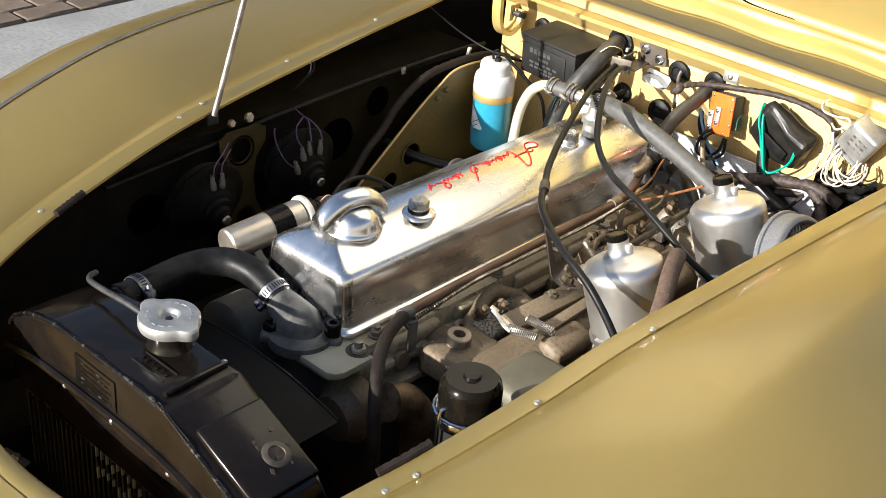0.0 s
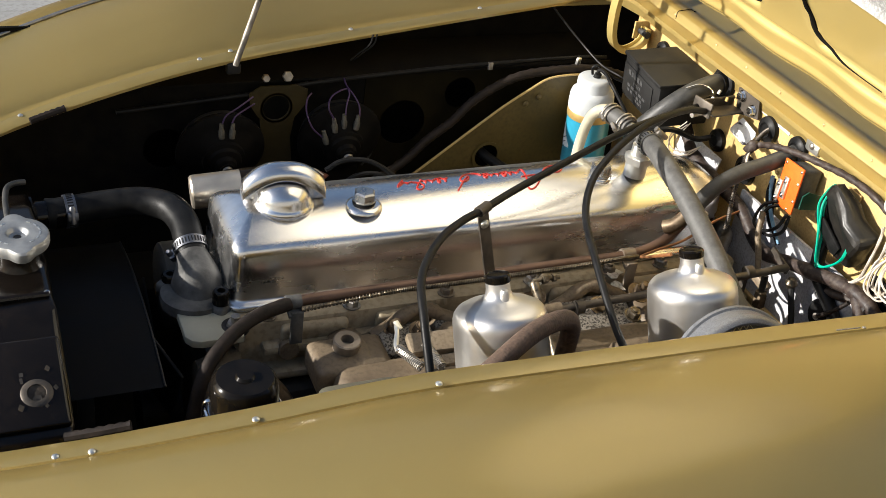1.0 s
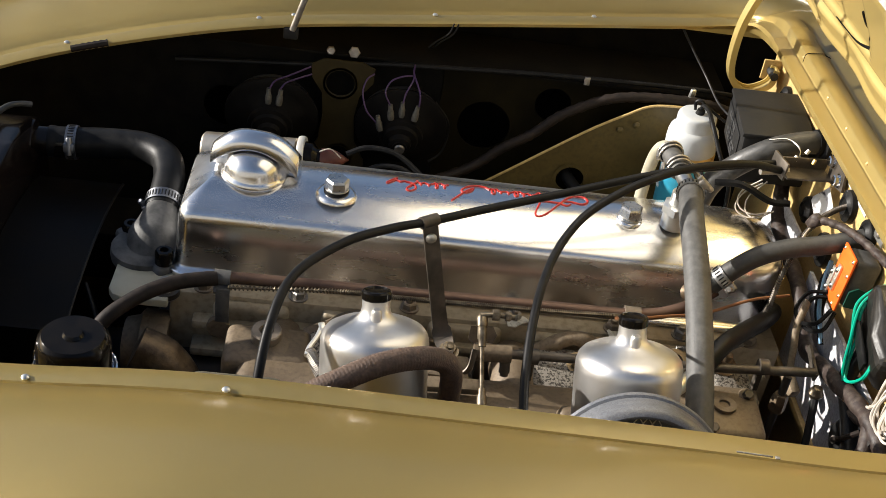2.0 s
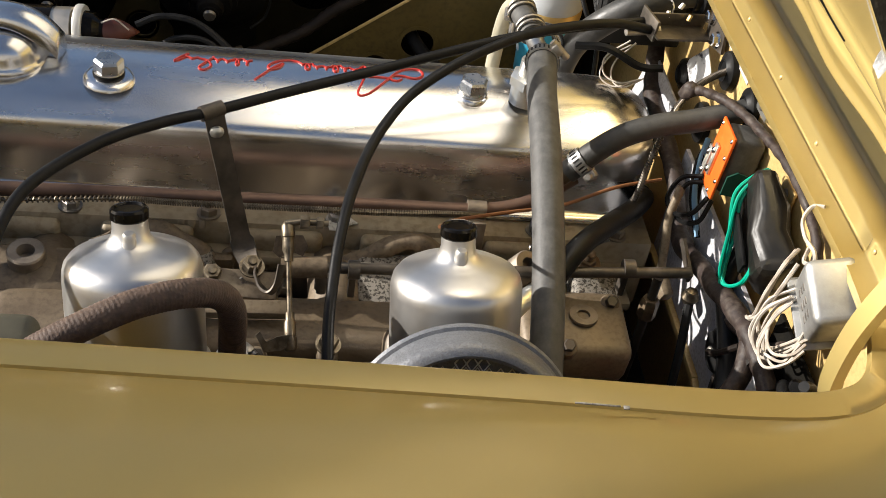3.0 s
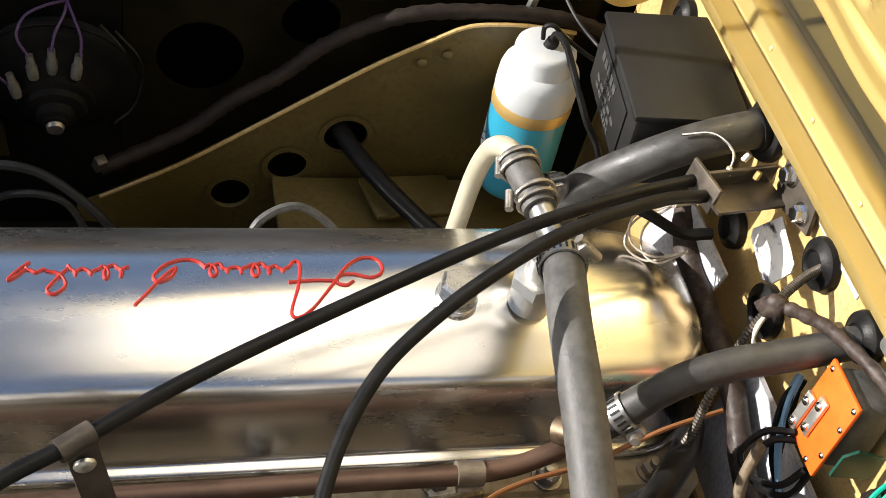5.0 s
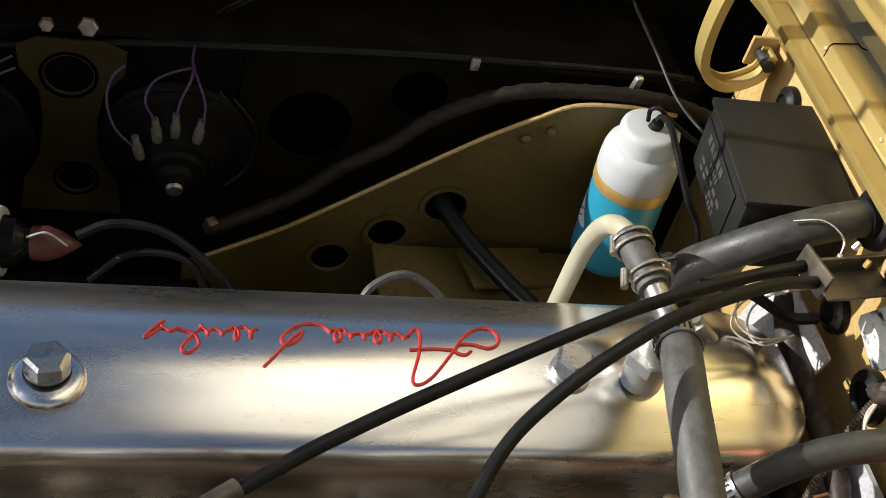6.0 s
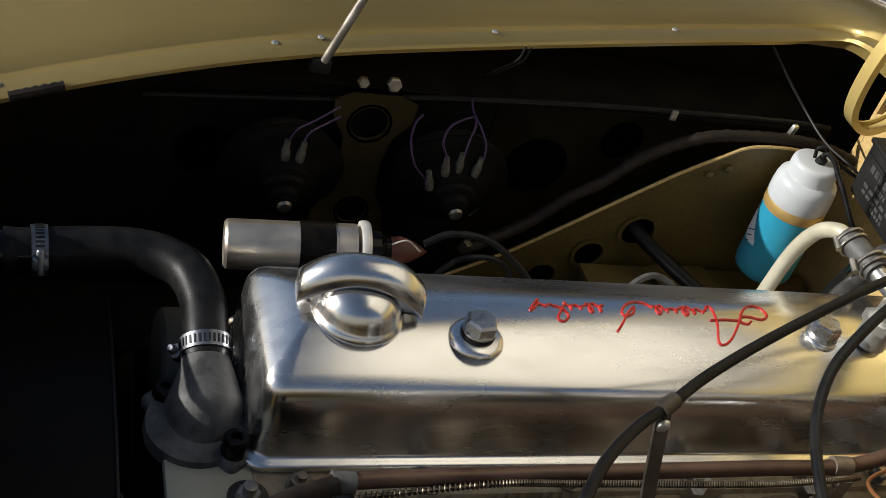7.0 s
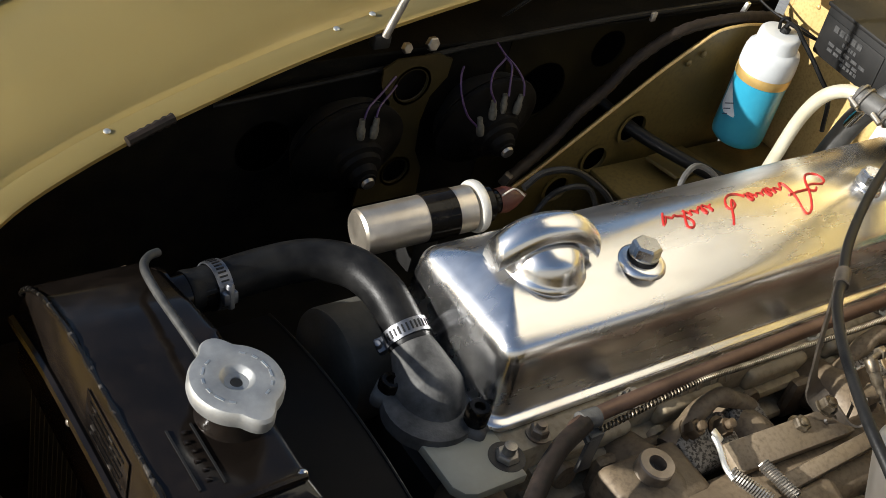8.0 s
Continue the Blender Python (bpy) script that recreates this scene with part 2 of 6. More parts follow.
    ob.location = base
    ob.empty_display_size = 0.02
    return tagged(ob, label, category, group, kind)


def B():
    return bmesh.new()


def smooth_path(pts, per=8):
    """Catmull-Rom through the points."""
    p = [Vector(q) for q in pts]
    if len(p) < 3:
        return [p[0].lerp(p[-1], i / per) for i in range(per + 1)]
    p = [2 * p[0] - p[1]] + p + [2 * p[-1] - p[-2]]
    out = []
    for i in range(1, len(p) - 2):
        for k in range(per):
            t = k / per
            out.append(0.5 * (2 * p[i] + (p[i + 1] - p[i - 1]) * t + (2 * p[i - 1] - 5 * p[i] + 4 * p[i + 1] - p[i + 2]) * t * t + (3 * p[i] - p[i - 1] - 3 * p[i + 1] + p[i + 2]) * t ** 3))
    out.append(p[-2])
    return out


def tube(bm, pts, r, n=10, per=8, rf=None, raw=False, caps=True):
    """A round bar or hose along a smooth path. rf(u): factor on the radius along it."""
    path = [Vector(q) for q in pts] if raw else smooth_path(pts, per)
    tang = [(path[min(i + 1, len(path) - 1)] - path[max(i - 1, 0)]).normalized() for i in range(len(path))]
    up = Vector((0, 0, 1)) if abs(tang[0].z) < 0.9 else Vector((1, 0, 0))
    u = (up - tang[0] * up.dot(tang[0])).normalized()
    rings = []
    for i, (c, t) in enumerate(zip(path, tang)):
        u = (u - t * u.dot(t)).normalized()
        v = t.cross(u)
        k = r * (rf(i / (len(path) - 1)) if rf else 1)
        rings.append([bm.verts.new(c + k * (math.cos(a) * u + math.sin(a) * v)) for a in (2 * math.pi * j / n for j in range(n))])
    for a, b in zip(rings, rings[1:]):
        for j in range(n):
            bm.faces.new((a[j], a[(j + 1) % n], b[(j + 1) % n], b[j]))
    if caps:
        bm.faces.new(rings[0][::-1])
        bm.faces.new(rings[-1])
    return bm


def axis_frame(origin, axis, spin=0.0):
    """A pose whose z runs along axis."""
    q = Vector(axis).to_track_quat("Z", "Y").to_matrix().to_4x4()
    return Matrix.Translation(origin) @ q @ Matrix.Rotation(spin, 4, "Z")


def lathe(bm, profile, n=32, m=Matrix.Identity(4), lobes=None, caps=True):
    """Turns (radius, height) round z. lobes(angle, radius, height) may shape the radius."""
    rings = []
    for r, z in profile:
        if r < 1e-6:
            rings.append([bm.verts.new(m @ Vector((0, 0, z)))])
        else:
            rings.append([bm.verts.new(m @ Vector(((lobes(a, r, z) if lobes else r) * math.cos(a), (lobes(a, r, z) if lobes else r) * math.sin(a), z))) for a in (2 * math.pi * j / n for j in range(n))])
    for a, b in zip(rings, rings[1:]):
        if len(a) == 1 and len(b) == 1:
            continue
        for j in range(n):
            k = (j + 1) % n
            if len(a) == 1:
                bm.faces.new((a[0], b[j], b[k]))
            elif len(b) == 1:
                bm.faces.new((a[j], a[k], b[0]))
            else:
                bm.faces.new((a[j], a[k], b[k], b[j]))
    for ring in (rings[0], rings[-1]):
        if len(ring) > 2 and caps:
            bm.faces.new(ring)
    return bm


def box(bm, size, m=Matrix.Identity(4), bevel=0.0, seg=2):
    """A block with softened edges, centred in the pose m."""
    g = bmesh.ops.create_cube(bm, size=1.0, matrix=m @ Matrix.Diagonal((*size, 1)))
    if bevel:
        es = list({e for v in g["verts"] for e in v.link_edges})
        bmesh.ops.bevel(bm, geom=es, offset=bevel, segments=seg, affect="EDGES", profile=0.5, clamp_overlap=True)
    return bm


def at(x, y, z, rx=0, ry=0, rz=0):
    return pose(x, y, z, rx, ry, rz)


def plate(bm, outline, thick, m=Matrix.Identity(4)):
    """A flat plate of any outline, (x, y) in the pose m, thickness along its z."""
    a = [bm.verts.new(m @ Vector((x, y, 0))) for x, y in outline]
    b = [bm.verts.new(m @ Vector((x, y, thick))) for x, y in outline]
    bm.faces.new(a[::-1])
    bm.faces.new(b)
    for i in range(len(a)):
        j = (i + 1) % len(a)
        bm.faces.new((a[i], a[j], b[j], b[i]))
    return bm


def cut_sheet(outline, holes, thick, m, n=26):
    """A flat sheet of any outline with round holes (x, y, r), thickness along the pose's z."""
    bm = B()
    loops = [outline] + [[(cx + r * math.cos(2 * math.pi * k / n), cy + r * math.sin(2 * math.pi * k / n)) for k in range(n)] for cx, cy, r in holes]
    edges = []
    for lp in loops:
        vs = [bm.verts.new((x, y, 0)) for x, y in lp]
        edges += [bm.edges.new((vs[i], vs[(i + 1) % len(vs)])) for i in range(len(vs))]
    bmesh.ops.triangle_fill(bm, use_beauty=True, use_dissolve=False, edges=edges)
    bmesh.ops.solidify(bm, geom=bm.faces[:], thickness=thick)
    bmesh.ops.transform(bm, matrix=m, verts=bm.verts[:])
    return bm


def hex_head(bm, r, h, m, washer=0.0):
    """A hexagon bolt head with a chamfered top, on a washer."""
    z = 0.0
    if washer:
        lathe(bm, [(0, 0), (washer, 0), (washer, 0.0018), (0, 0.0018)], 20, m)
        z = 0.0018
    lathe(bm, [(0, z), (r, z), (r, z + h * 0.82), (r * 0.84, z + h), (0, z + h)], 6, m)
    return bm


def round_rivet(bm, r, m):
    lathe(bm, [(r, 0), (r * 0.95, r * 0.3), (r * 0.6, r * 0.6), (0, r * 0.7)], 10, m)
    return bm


def hose_clamp(parent, c, axis, r, width=0.011, spin=0.0, material=None):
    """A worm-drive clamp: slotted band, screw housing and screw."""
    m = axis_frame(c, axis, spin)
    ob = part("clamp_band", lathe(B(), [(r, -width / 2), (r + 0.0014, -width / 2), (r + 0.0014, width / 2), (r, width / 2)], 32, m, caps=False), material or CLAMP_STEEL, parent, "slotted steel clamp band")
    n = max(14, int(r * 1500))
    for j in range(n):
        part("slot", box(B(), (0.0012, 0.0015, width * 0.55), m @ Matrix.Rotation(0.50 + j * 5.35 / n, 4, "Z") @ at(r + 0.0014, 0, 0)), SATIN, ob)
    bm = box(B(), (0.008, 0.0115, width * 1.03), m @ at(r + 0.0042, 0, 0), 0.002)
    lathe(bm, [(0, -0.009), (0.0036, -0.009), (0.0036, 0.0115), (0.0026, 0.013), (0, 0.013)], 12, m @ at(r + 0.0052, 0, 0) @ Matrix.Rotation(math.pi / 2, 4, "X"))
    part("clamp_screw", bm, material or STEEL, ob)
    return ob

# ---- ground ----
bm = B()
vs = [bm.verts.new(v) for v in ((-400, -400, 0), (400, -400, 0), (400, 400, 0), (-400, 400, 0))]
bm.faces.new(vs)
# unseen walls added: dark ones block low sky, the pale south one bounces sun
for nm, size, q in (("unseen_wall_north", (30, 0.3, 4.2), (3, 10.5, 2.1)), ("unseen_wall_south", (30, 0.3, 4.6), (3, -7.5, 2.3)), ("unseen_wall_east", (0.3, 18.0, 4.2), (13, 1.5, 2.1))):
    tagged(part(nm, box(B(), size, at(*q)), PALE_WALL if nm == "unseen_wall_south" else WALL), "unseen plain wall added to shape sky light and reflections", "wall", kind="structure")
tagged(part("ground", bm, CONCRETE), "grey concrete drive in low sunlight", "ground", kind="structure")

# ---- car body: one ring of sheet metal round the opening ----
# stations of the opening's edge: x, y of the carburettor side, y of the other side, z
EDGE = [(0.66, -0.436, 0.417, 0.857), (0.50, -0.419, 0.395, 0.848), (0.30, -0.400, 0.362, 0.838), (0.10, -0.384, 0.321, 0.829),
        (-0.05, -0.368, 0.296, 0.806), (-0.20, -0.335, 0.267, 0.772), (-0.30, -0.295, 0.229, 0.742)]
PADS = ([(-0.204, -0.331, 0.7715), (-0.175, -0.339, 0.779), (-0.148, -0.345, 0.7855)], [(-0.170, 0.272, 0.780), (-0.148, 0.277, 0.785), (-0.125, 0.282, 0.790)])
REAR_X, REAR_Z, FRONT_X, FRONT_Z = 0.746, 0.893, -0.395, 0.705


def opening():
    """The closed edge as (point, weight of the scuttle, weight of the nose), from the rear, round the front."""
    pts = [((REAR_X, -0.30, REAR_Z), 1, 0), ((REAR_X, -0.36, REAR_Z - 0.003), 1, 0), ((REAR_X - 0.004, -0.412, 0.880), 0.6, 0), ((0.724, -0.436, 0.866), 0.2, 0)]
    pts += [((x, a, z), 0, 0) for x, a, b, z in EDGE]
    pts += [((-0.365, -0.225, 0.718), 0, 0.6), ((FRONT_X, -0.12, FRONT_Z), 0, 1), ((FRONT_X - 0.004, 0.03, FRONT_Z), 0, 1), ((-0.36, 0.145, 0.718), 0, 0.6)]
    pts += [((x, b, z), 0, 0) for x, a, b, z in EDGE[::-1]]
    pts += [((0.722, 0.420, 0.866), 0.2, 0), ((REAR_X - 0.006, 0.40, 0.880), 0.6, 0), ((REAR_X, 0.355, REAR_Z - 0.003), 1, 0), ((REAR_X, 0.30, REAR_Z), 1, 0)]
    return pts


# (outward, upward) from the edge
FENDER = [(0.003, -0.0075), (0.0, -0.006), (0.0, -0.002), (0.003, 0.0), (0.0245, 0.0002), (0.0256, -0.0018), (0.0268, -0.0014), (0.0305, 0.0024), (0.057, 0.012), (0.10, 0.023), (0.16, 0.030), (0.22, 0.026), (0.27, 0.014), (0.31, -0.004), (0.345, -0.032), (0.37, -0.065), (0.39, -0.11), (0.405, -0.18), (0.41, -0.30), (0.41, -0.50)]
SCUTTLE = [(0.016, -0.030), (0.014, -0.012), (0.0, -0.010), (0.001, -0.004), (0.016, 0.0), (0.018, 0.002), (0.0185, 0.013), (0.0205, 0.015), (0.042, 0.017), (0.046, 0.014), (0.052, 0.012), (0.085, 0.024), (0.12, 0.035), (0.18, 0.048), (0.25, 0.058), (0.33, 0.062), (0.42, 0.062), (0.52, 0.06), (0.62, 0.05), (0.72, 0.04)]
NOSE = [(0.003, -0.0075), (0.0, -0.006), (0.0, -0.002), (0.003, 0.0), (0.021, -0.001), (0.023, -0.003), (0.0245, -0.001), (0.028, -0.002), (0.06, -0.010), (0.10, -0.022), (0.14, -0.036), (0.18, -0.054), (0.22, -0.078), (0.25, -0.10), (0.28, -0.13), (0.30, -0.16), (0.315, -0.20), (0.325, -0.25), (0.33, -0.33), (0.33, -0.45)]


def ring_rows(per=10):
    base = opening()
    pos = smooth_path([p for p, a, b in base], per)
    wts = smooth_path([(a, b, 0) for p, a, b in base], per)
    rows = []
    for i, p in enumerate(pos):
        t = (pos[min(i + 1, len(pos) - 1)] - pos[max(i - 1, 0)])
        out = Vector((-t.y, t.x, 0)).normalized() * -1
        if out.dot(Vector((p.x - 0.2, p.y, 0))) < 0:
            out = -out
        ws, wnose = max(0, min(1, wts[i].x)), max(0, min(1, wts[i].y))
        row = []
        for f, s, n in zip(FENDER, SCUTTLE, NOSE):
            d = f[0] * (1 - ws - wnose) + s[0] * ws + n[0] * wnose
            h = f[1] * (1 - ws - wnose) + s[1] * ws + n[1] * wnose
            rise = min(1, max(0, (d - 0.03) / 0.17))
            crown = rise * rise * (3 - 2 * rise) * (1 - ws - wnose) * (0.010 - (0.16 if p.y > 0 else 0.30) * (p.x - (0.15 if p.y > 0 else 0.24)) ** 2)
            row.append(p + out * d + Vector((0, 0, h + crown)))
        rows.append(row)
    return rows


ROWS = ring_rows()
car_body = thing("car_body", (0.2, 0.0, 0.0), "gold metallic bodywork of an old roadster round its open engine bay", "car")


def sheet(rows, name, material, label, parent):
    bm = B()
    g = [[bm.verts.new(v) for v in r] for r in rows]
    for a, b in zip(g, g[1:]):
        for j in range(len(a) - 1):
            bm.faces.new((a[j], a[j + 1], b[j + 1], b[j]))
    bmesh.ops.solidify(bm, geom=bm.faces[:], thickness=0.0009)
    return part(name, bm, material, parent, label, 50)


n_side = 10 * 10 + 5
total = len(ROWS)
fender_left = sheet(ROWS[5:n_side + 1], "fender", GOLD, "rounded gold front fender with a riveted flange along the opening", car_body)
nose = sheet(ROWS[n_side:total - 1 - n_side + 1], "nose_panel", GOLD, "gold nose panel in front of the radiator", car_body)
fender_right = sheet(ROWS[total - 1 - n_side:total - 5], "fender", GOLD, "rounded gold front fender with a riveted flange along the opening", car_body)

bm = tube(B(), [r[10] * 0.22 + r[11] * 0.78 + Vector((0, 0, 0.002)) for r in ROWS[total - 1 - n_side:total - 5]], 0.0026, 8, raw=True)
part("wing_bead", bm, CLAMP_STEEL, fender_right, "bright bead along the fender's crown")


def scuttle_rows():
    rows = []
    for i in range(25):
        y = ROWS[5][0].y + (ROWS[total - 6][0].y - ROWS[5][0].y) * i / 24
        rows.append([Vector((REAR_X + d, y, REAR_Z + h - 0.0012)) for d, h in SCUTTLE])
    return rows


sheet(scuttle_rows(), "scuttle", GOLD, "gold scuttle panel with a screwed gutter strip", car_body)

# screws along the flanges and the gutter strip
for f, pts in ((fender_left, [(-0.215, -0.352, 0.7695), (-0.185, -0.362, 0.7775), (-0.046, -0.390, 0.809), (0.121, -0.4085, 0.8325)]),
               (fender_right, [(-0.18, 0.291, 0.779), (0.062, 0.335, 0.8255), (0.107, 0.3445, 0.8315), (0.296, 0.383, 0.8395), (0.52, 0.420, 0.8500)])):
    for q in pts:
        part("screw", round_rivet(B(), 0.0036, at(*q)), ZINC, f)
for y in (-0.34, -0.21, -0.115, -0.019, 0.06, 0.137, 0.25):
    part("screw", round_rivet(B(), 0.0024, axis_frame((REAR_X + 0.0183, y, REAR_Z + 0.0075), (-1, 0, 0.1))), GOLD_BAY, car_body)
part("panel_seam", tube(B(), [(REAR_X + d, 0.247, REAR_Z + h - 0.0004) for d, h in SCUTTLE[5:11]], 0.0006, 6, raw=True), UNDERSEAL_AND_SHADE, car_body, "dark seam across the scuttle strip")

for f, pts in ((fender_left, PADS[0]), (fender_right, PADS[1])):
    part("rubber_pad", tube(B(), pts, 0.0048, 8, 6, rf=lambda u: 1 + 0.12 * math.sin(u * 40)), CONDUIT, f, "worn rubber pad on the flange")
for q, w in (((0.546, -0.4587, 0.8622), 0.030), ((0.5645, -0.4606, 0.8622), 0.004)):
    part("paint_chip", box(B(), (w, 0.0013 if w > 0.01 else 0.003, 0.0012), at(*q, 0, 2, -2), 0.0004), CHIP, fender_left, "bare chip in the paint")

# bulkhead, inner wings, floor of the bay
FW = 0.764
bm = box(B(), (0.006, 0.80, 0.42), at(FW + 0.003, -0.063, 0.683), 0.001)
part("bulkhead", bm, GOLD_BAY, car_body, "cream gold painted bulkhead")
bm = box(B(), (0.10, 0.006, 0.42), at(FW + 0.05, 0.340, 0.683))
part("bulkhead_side", bm, GOLD_BAY, car_body)
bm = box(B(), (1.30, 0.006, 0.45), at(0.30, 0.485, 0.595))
part("inner_wing", bm, UNDERSEAL_AND_SHADE, car_body, "black undersealed inner wing")
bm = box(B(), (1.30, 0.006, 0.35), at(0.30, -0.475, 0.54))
part("inner_wing", bm, UNDERSEAL_AND_SHADE, car_body, "black undersealed inner wing")
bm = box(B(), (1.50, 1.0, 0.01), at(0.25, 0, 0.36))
part("undertray", bm, UNDERSEAL_AND_SHADE, car_body, "dark underside of the engine bay")
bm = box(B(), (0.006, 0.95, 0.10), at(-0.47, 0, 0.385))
part("grille_panel", bm, UNDERSEAL_AND_SHADE, car_body)

# flange rail along the far wing, with its lower panel
part("wing_rail", tube(B(), [(-0.05, 0.352, 0.744), (0.05, 0.352, 0.752), (0.166, 0.352, 0.762), (0.226, 0.352, 0.771), (0.33, 0.352, 0.778), (0.477, 0.351, 0.786), (0.661, 0.348, 0.791), (0.72, 0.346, 0.790)], 0.0034, 8), RUBBER, car_body, "dull black rail along the inner wing")
part("wing_flange", box(B(), (0.80, 0.12, 0.003), at(0.32, 0.412, 0.778)), UNDERSEAL_AND_SHADE, car_body, "black flange along the inner wing")
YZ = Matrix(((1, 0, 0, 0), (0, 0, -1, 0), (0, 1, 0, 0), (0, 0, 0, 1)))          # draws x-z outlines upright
# black in front, near-black gold behind: shade put into the panel's colour
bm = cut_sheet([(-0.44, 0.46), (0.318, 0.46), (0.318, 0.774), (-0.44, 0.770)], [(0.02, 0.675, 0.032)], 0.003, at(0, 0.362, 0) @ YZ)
part("inner_panel", bm, UNDERSEAL_AND_SHADE, car_body, "black inner panel with round holes")
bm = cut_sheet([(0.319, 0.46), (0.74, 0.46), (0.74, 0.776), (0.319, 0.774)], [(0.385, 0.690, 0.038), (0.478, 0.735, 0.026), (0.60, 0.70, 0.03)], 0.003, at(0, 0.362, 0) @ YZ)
part("inner_panel", bm, SHADED_PANEL_GOLD, car_body, "gold inner panel with round holes, its shade put into the colour")
for q, r in (((0.160, 0.3475, 0.786), 0.006), ((0.192, 0.3475, 0.787), 0.008), ((0.17, 0.357, 0.70), 0.006), ((0.172, 0.357, 0.675), 0.006)):
    part("stud", hex_head(B(), r, 0.006, axis_frame(q, (0, -1, 0.2))), STEEL, car_body)

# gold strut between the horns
# the strut's shade is painted into its gold
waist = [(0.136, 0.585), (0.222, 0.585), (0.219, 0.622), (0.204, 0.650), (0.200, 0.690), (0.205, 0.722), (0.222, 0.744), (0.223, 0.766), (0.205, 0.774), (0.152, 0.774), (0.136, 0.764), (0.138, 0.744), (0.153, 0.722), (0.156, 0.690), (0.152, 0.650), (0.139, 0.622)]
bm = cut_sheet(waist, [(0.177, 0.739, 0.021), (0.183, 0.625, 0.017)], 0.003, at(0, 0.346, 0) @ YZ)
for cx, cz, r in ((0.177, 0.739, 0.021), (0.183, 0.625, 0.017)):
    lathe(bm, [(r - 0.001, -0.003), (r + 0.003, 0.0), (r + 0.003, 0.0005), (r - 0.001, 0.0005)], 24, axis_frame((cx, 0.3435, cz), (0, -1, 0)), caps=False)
part("wing_strut", bm, SHADED_STRUT_GOLD, car_body, "gold sheet strut with lightening holes, darkened for its shade")

# sloping brace with round holes
RIDGE = [(0.300, 0.566), (0.366, 0.606), (0.422, 0.648), (0.476, 0.690), (0.530, 0.731), (0.575, 0.760), (0.597, 0.773), (0.618, 0.778), (0.655, 0.779), (0.700, 0.774)]
HOLES = [(0.514, 0.647, 0.021), (0.465, 0.609, 0.019), (0.416, 0.573, 0.019)]
# brace and ledge carry their shade in the darkened gold
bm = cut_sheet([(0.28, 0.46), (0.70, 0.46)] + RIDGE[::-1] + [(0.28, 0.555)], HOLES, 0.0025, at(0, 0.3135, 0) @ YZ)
brace = part("side_brace", bm, SHADED_GOLD, car_body, "sloping gold side brace with lightening holes, shade put into its colour")
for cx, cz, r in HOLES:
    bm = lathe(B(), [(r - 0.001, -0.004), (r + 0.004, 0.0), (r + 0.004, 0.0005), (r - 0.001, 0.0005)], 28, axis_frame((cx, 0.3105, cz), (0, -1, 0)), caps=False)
    part("hole_rim", bm, SHADED_GOLD, brace)
# edge in lighter gold paints the ridge's highlight
part("ridge_highlight_edge", tube(B(), [(x, 0.3120, z) for x, z in RIDGE], 0.0020, 6, 4), GOLD_BAY, brace)
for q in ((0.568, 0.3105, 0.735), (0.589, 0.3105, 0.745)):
    part("rivet", round_rivet(B(), 0.005, axis_frame(q, (0, -1, 0))), SHADED_GOLD, brace)
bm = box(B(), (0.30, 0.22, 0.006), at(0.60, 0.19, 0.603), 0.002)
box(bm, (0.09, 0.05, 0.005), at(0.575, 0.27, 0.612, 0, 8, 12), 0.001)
part("chassis_ledge", bm, SHADED_GOLD, car_body, "gold chassis ledge beside the engine")
bm = box(B(), (0.62, 0.10, 0.08), at(0.0, 0.26, 0.50), 0.008)
part("chassis_rail", bm, UNDERSEAL_AND_SHADE, car_body)

# ---- open bonnet, hinged at the rear ----
bonnet = thing("bonnet", (0.81, 0.0, 0.945), "raised gold bonnet leaning over the engine, hinged at the scuttle", "car bonnet")
BT = radians(124)


BL = 0.88


def bonnet_width(v):
    return 0.425 - 0.17 * max(0, v / BL) ** 1.6


def bonnet_point(u, v, h):
    """u from -1 to 1 across, v up from the rear edge, h out of the underside."""
    x = 0.803 + v * math.cos(BT) - h * math.sin(BT)
    z = 0.934 + v * math.sin(BT) + h * math.cos(BT)
    y = u * bonnet_width(v)
    crown = 0.055 * (1 - u * u) - 0.02
    return Vector((x + crown * 0.5 * math.sin(BT) * min(1, v * 5), y, z - crown * 0.5 * math.cos(BT) * min(1, v * 5)))


def bonnet_relief(u, v):
    def step(a, b, t):
        t = max(0, min(1, (t - a) / (b - a)))
        return t * t * (3 - 2 * t)
    rim = 1 - step(0.040, 0.052, v)
    side = step(0.86, 0.90, abs(u))
    bead = 1 - step(0.0, 0.010, abs(v - 0.012))
    rib = 1 - step(0.03, 0.05, abs(abs(u) - 0.25 - 0.35 * v))
    y = abs(u) * bonnet_width(v)
    recess = step(0.046, 0.052, y - 0.55 * max(0, 0.10 - v)) * step(0.062, 0.068, v) * (1 - step(0.172, 0.180, v)) * (1 - step(0.84, 0.86, abs(u)))
    return 0.012 * max(rim, side) + 0.004 * bead + 0.010 * rib * step(0.18, 0.21, v) - 0.007 * recess + 0.0022 * math.sin(u * 13) * rim + 0.009 * (step(0.044, 0.056, v) - step(0.178, 0.186, v))


def bonnet_inside(name, material, label, keep):
    bm = B()
    nu, nv = 120, 170
    us, vs = [-1 + 2 * i / nu for i in range(nu + 1)], [BL * (j / nv) ** 1.5 for j in range(nv + 1)]
    g = [[bm.verts.new(bonnet_point(u, v, bonnet_relief(u, v))) for u in us] for v in vs]
    for j in range(nv):
        for i in range(nu):
            if keep((us[i] + us[i + 1]) / 2, (vs[j] + vs[j + 1]) / 2):
                bm.faces.new((g[j][i], g[j][i + 1], g[j + 1][i + 1], g[j + 1][i]))
